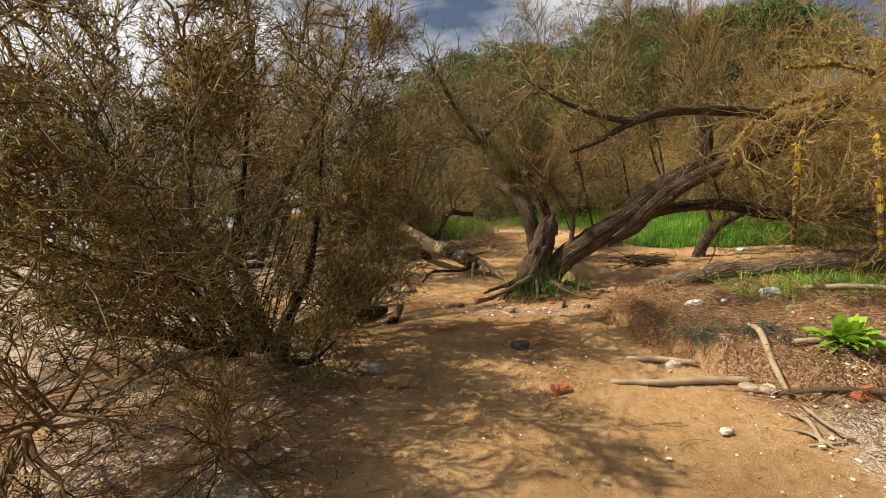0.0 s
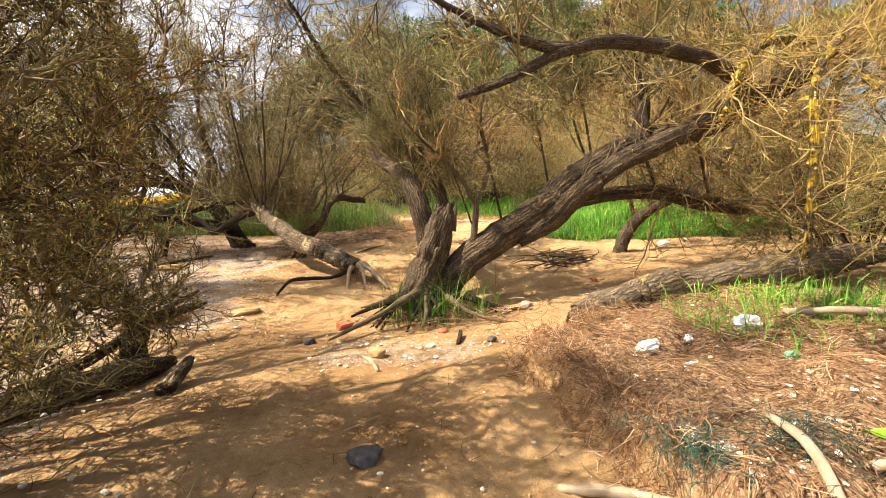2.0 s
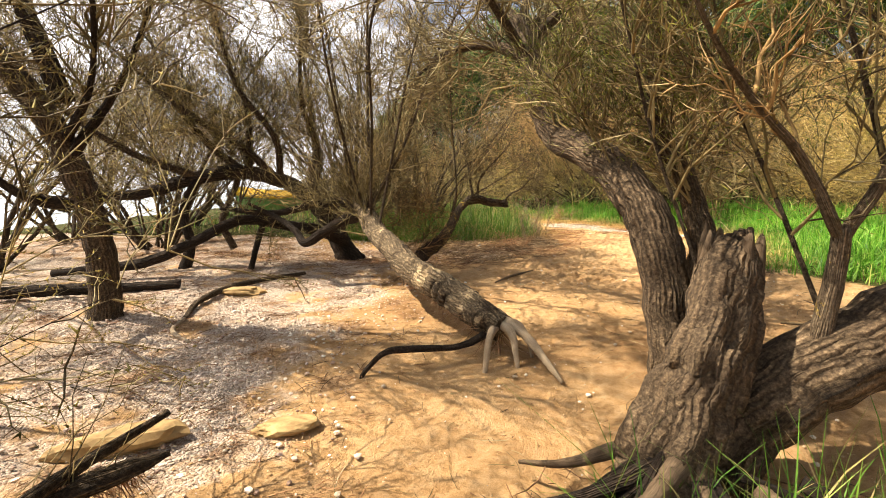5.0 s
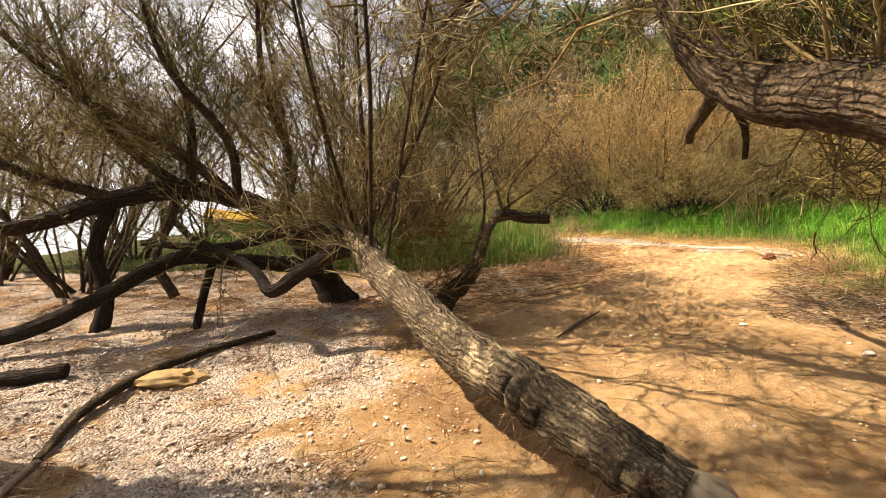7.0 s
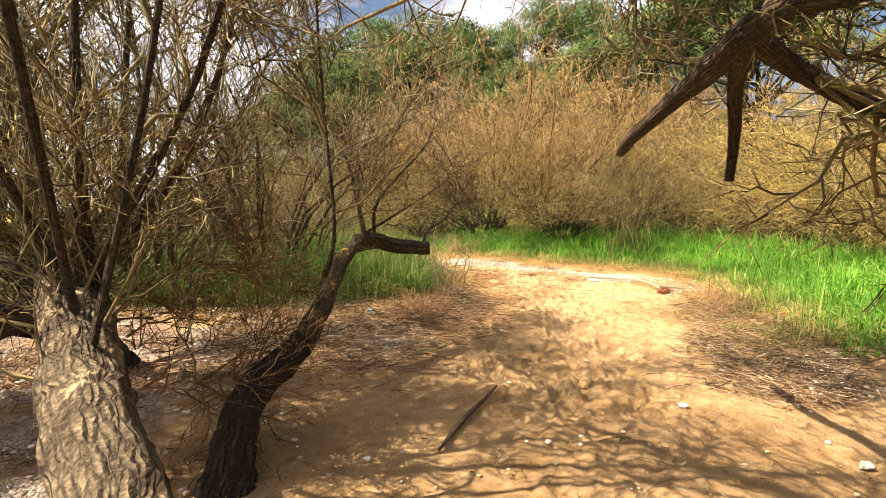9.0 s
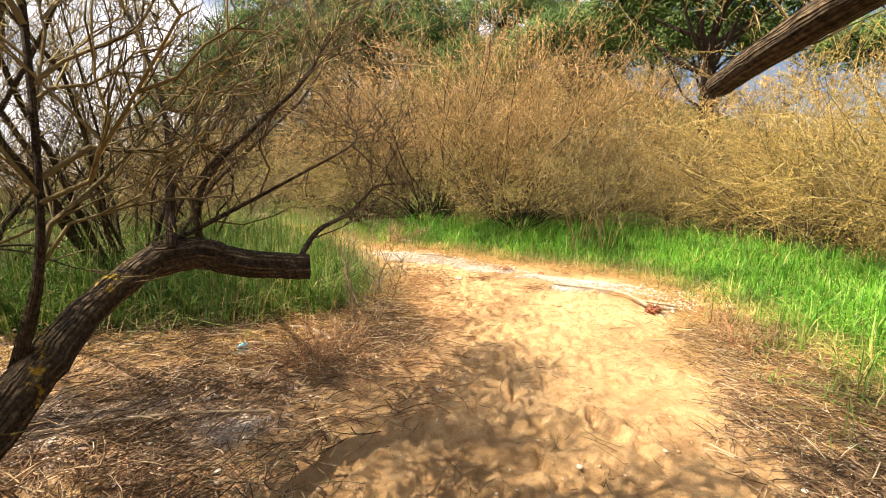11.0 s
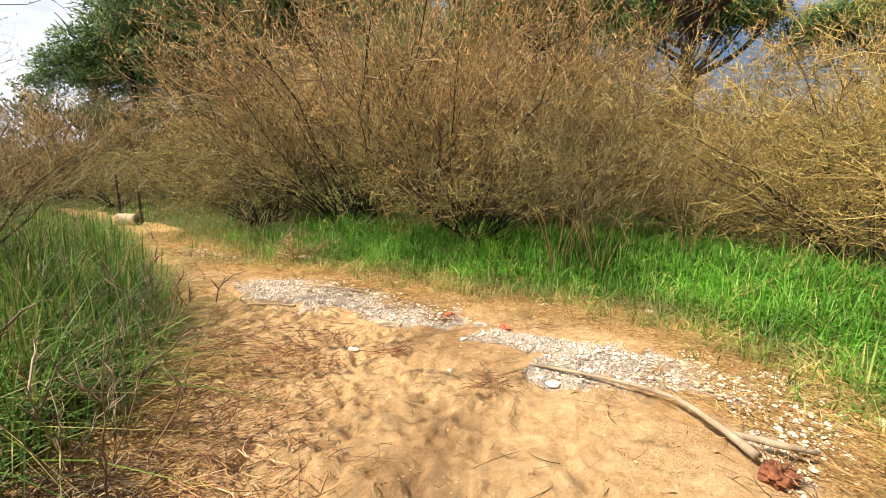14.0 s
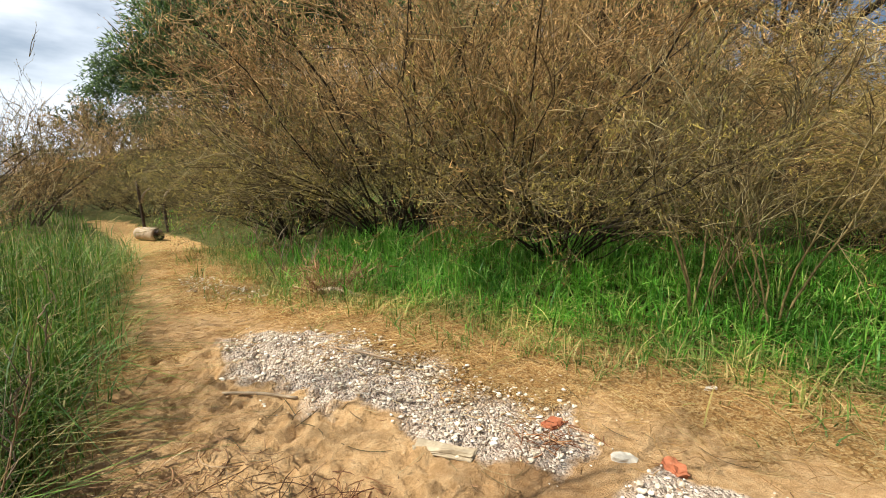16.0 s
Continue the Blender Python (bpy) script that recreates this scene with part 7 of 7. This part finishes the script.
P1, R1 = grow(P0, R0, 10, 0.7, 0.5, 1.1, 5, 0.004, gk, 0, 1)
tagged(strand_object("twigs", [strands(P1, R1)], M_TWIG, st), kind="stuff")
stick("rotten_branch", [(-0.66, 5.6, -0.03, 0.07), (-0.60, 5.78, 0.06, 0.06), (-0.56, 5.9, 0.14, 0.035)], M_BARK_PEEL, "short rotten stub of pale wood", "stump", 446, 12, 0.2)

# ragged root mat along the edge of the bank
gk = gen(450)
ey = gk.uniform(3.8, 5.9, 900)
ex = 1.98 + 0.16 * wob(2.0, ey, 1.1, 0.4) + 1.2 * sm(5.1, 6.4, ey) + gk.uniform(-0.08, 0.30, 900)
C = np.stack([ex, ey, height(ex, ey) + 0.03], -1)
P0 = np.stack([C, C + gk.normal(0, 0.05, C.shape) + np.array([-0.05, 0, 0.01])], 1)
P1, R1 = grow(P0, None, 5, 0.17, 0.75, -0.35, 4, 0.0028, gk, 0, 1, 0.5)
tagged(strand_object("root_mat", [strands(P1, R1)], M_NEEDLE), "ragged brown root mat hanging over the bank edge", "roots", kind="stuff")

# net, litter, plant
gk = gen(451)
for at, n, s in (((2.16, 3.86), 130, 0.11), ((2.62, 3.75), 90, 0.09)):
    c = np.array([at[0], at[1], on(*at) + 0.05])
    C = c + gk.normal(0, 1, (n, 3)) * np.array([s, s, 0.03])
    P0 = np.stack([C, C + gk.normal(0, 0.02, C.shape)], 1)
    P1, R1 = grow(P0, None, 4, 0.12, 0.9, 0.0, 4, 0.0022, gk, 0, 1, 0.6)
    tagged(strand_object("fishing_net", [strands(P1, R1)], M_NET), "tangled dark green fishing net in the litter", "net", "nets")


def crumpled(x, y, sx, sy, sz, turn, mat, label, seed):
    """A crumpled piece of thin plastic."""
    g = gen(seed)
    bm = bmesh.new()
    bmesh.ops.create_icosphere(bm, subdivisions=3, radius=1.0)
    for v in bm.verts:
        f = 1 + 0.28 * noise.noise(v.co * 2.6 + Vector((seed, 0, 0))) + 0.25 * noise.noise(v.co * 6.0 + Vector((0, seed, 0)))
        v.co = Vector((v.co.x * sx * f, v.co.y * sy * f, max(-0.35, v.co.z) * sz * f))
    bmesh.ops.rotate(bm, verts=bm.verts, matrix=Matrix.Rotation(radians(turn), 3, "Z"))
    bmesh.ops.translate(bm, verts=bm.verts, vec=(x, y, on(x, y) + 0.35 * sz))
    return tagged(part("plastic_litter", bm, mat), label, "litter", "plastic litter")


crumpled(2.78, 5.06, 0.13, 0.06, 0.06, 25, M_PLASTIC, "crumpled white plastic bag on the needle litter", 461)
crumpled(2.90, 4.75, 0.10, 0.03, 0.02, 10, M_PLASTIC, "flat white plastic scrap on the bank", 462)
crumpled(3.15, 5.1, 0.06, 0.03, 0.03, 40, M_PLASTIC, "white plastic cup piece on the bank", 463)
crumpled(3.71, 5.15, 0.12, 0.08, 0.08, 0, M_PLASTIC, "white plastic bag at the edge of the grass", 464)
crumpled(3.54, 4.62, 0.07, 0.04, 0.04, 30, M_MINT, "mint green plastic piece in the grass", 465)
crumpled(0.47, 15.38, 0.055, 0.04, 0.06, 30, M_BLUE, "crumpled pale blue plastic wrapper in the litter", 466)
crumpled(6.95, 10.6, 0.13, 0.09, 0.07, 0, M_PLASTIC, "white plastic bag on the far sand", 467)

dock = thing("dock_plant", (3.05, 3.45, on(3.05, 3.45)), "bright green broad-leaved dock plant on the bank", "plant")
gk = gen(471)
for k in range(64):
    a, tilt, L = gk.uniform(0, 6.283), gk.uniform(0.1, 1.2), gk.uniform(0.12, 0.32)
    s = np.linspace(0, 1, 9)
    w = 0.060 * L / 0.3 * np.sin(np.clip(s * 1.02, 0, 1) ** 0.75 * math.pi) ** 0.8 + 0.003
    r, zc = np.sin(tilt) * s * L + 0.05 * s ** 2 * np.sin(tilt), np.cos(tilt) * s * L - 0.10 * s ** 2.5 * np.sin(tilt)
    mid = np.stack([3.05 + np.cos(a) * r, 3.45 + np.sin(a) * r, on(3.05, 3.45) + 0.02 + zc], -1)
    side = np.array([-math.sin(a), math.cos(a), 0.0])
    wave = 0.012 * np.sin(s * 14 + k)
    top = np.stack([mid - side * w[:, None] + np.array([0, 0, 1]) * (0.3 * w + wave)[:, None], mid, mid + side * w[:, None] + np.array([0, 0, 1]) * (0.3 * w - wave)[:, None]], 1).reshape(-1, 3)
    q = [(3 * i + j, 3 * i + j + 1, 3 * i + j + 4, 3 * i + j + 3) for i in range(8) for j in range(2)]
    ob = mesh_object("leaf", top, q, None, (M_DOCK,))
    under(ob, dock)

# boat under a yellow cover, far along the beach
boat = thing("beached_boat", (-8.6, 25.2, on(-8.6, 25.2)), "small green boat under a yellow cover on the beach", "boat")
bm = bmesh.new()
L, sect = 3.4, []
for i in range(13):
    t = i / 12
    w = 0.72 * math.sin(math.pi * (0.12 + 0.80 * t)) ** 0.7
    row = []
    for j in range(9):
        a = math.pi * j / 8
        row.append(bm.verts.new((-8.6 + (t - 0.5) * L, 25.2 + w * math.cos(a), on(-8.6, 25.2) + 0.62 - 0.6 * math.sin(a) ** 0.6 + 0.16 * (2 * t - 1) ** 2)))
    sect.append(row)
for a_, b_ in zip(sect, sect[1:]):
    for j in range(8):
        bm.faces.new((a_[j], a_[j + 1], b_[j + 1], b_[j]))
part("hull", bm, M_HULL, boat, "", True)
bm = bmesh.new()
rows_ = []
for i in range(13):
    t = i / 12
    w = 0.78 * math.sin(math.pi * (0.12 + 0.80 * t)) ** 0.7
    rows_.append([bm.verts.new((-8.6 + (t - 0.5) * L, 25.2 + w * (j / 4 - 1), on(-8.6, 25.2) + 0.60 + 0.38 * (1 - (j / 4 - 1) ** 2) + 0.16 * (2 * t - 1) ** 2 + 0.03 * math.sin(5 * t + 2 * j))) for j in range(9)])
for a_, b_ in zip(rows_, rows_[1:]):
    for j in range(8):
        bm.faces.new((a_[j], b_[j], b_[j + 1], a_[j + 1]))
bmesh.ops.solidify(bm, geom=bm.faces[:], thickness=0.02)
part("cover", bm, M_YELLOW, boat, "yellow tarpaulin cover", True)

# sawn log and posts at the end of the path
lg = thing("sawn_log", (-0.2, 27.8, on(-0.2, 27.8)), "pale debarked log with a dark disc for the shade in the hollow end beside the path", "log")
zl = on(-0.2, 27.8)
LOG = [(-0.45, 28.05, zl + 0.13, 0.14), (-0.25, 27.88, zl + 0.14, 0.145), (-0.08, 27.72, zl + 0.14, 0.148), (0.05, 27.6, zl + 0.14, 0.145)]
limb("log_body", LOG, M_DRIFT, lg, 18, 0.05, 481, 0.06)
# A solid dark disc on the log end paints the shade of its hollow.
limb("hollow_shade_disc", [(0.045, 27.605, zl + 0.14, 0.115), (0.065, 27.587, zl + 0.14, 0.11)], M_RUSTY, lg, 16, 0.08, 482, 0.01, "dark disc for the shade in the hollow end")
for x, y, h, r, lean_ in ((-0.6, 29.0, 1.25, 0.035, -0.08), (-0.2, 29.3, 0.8, 0.04, -0.04)):
    p = thing("wooden_post", (x, y, on(x, y)), "thin dark weathered post standing in the grass", "post", "path posts")
    limb("post", [(x, y, on(x, y) - 0.1, r), (x + lean_ * 0.5, y, on(x, y) + h * 0.5, r * 0.95), (x + lean_, y, on(x, y) + h, r * 0.85)], M_RUSTY, p, 8, 0.05, 483, 0.15)
    if h < 1.5:
        limb("branch_stub", [(x - 0.03, y, on(x, y) + 0.75, 0.03), (x + 0.03, y, on(x, y) + 0.95, 0.025), (x + 0.18, y, on(x, y) + 1.1, 0.015)], M_DRIFT, p, 7, 0.05, 484, 0.1)
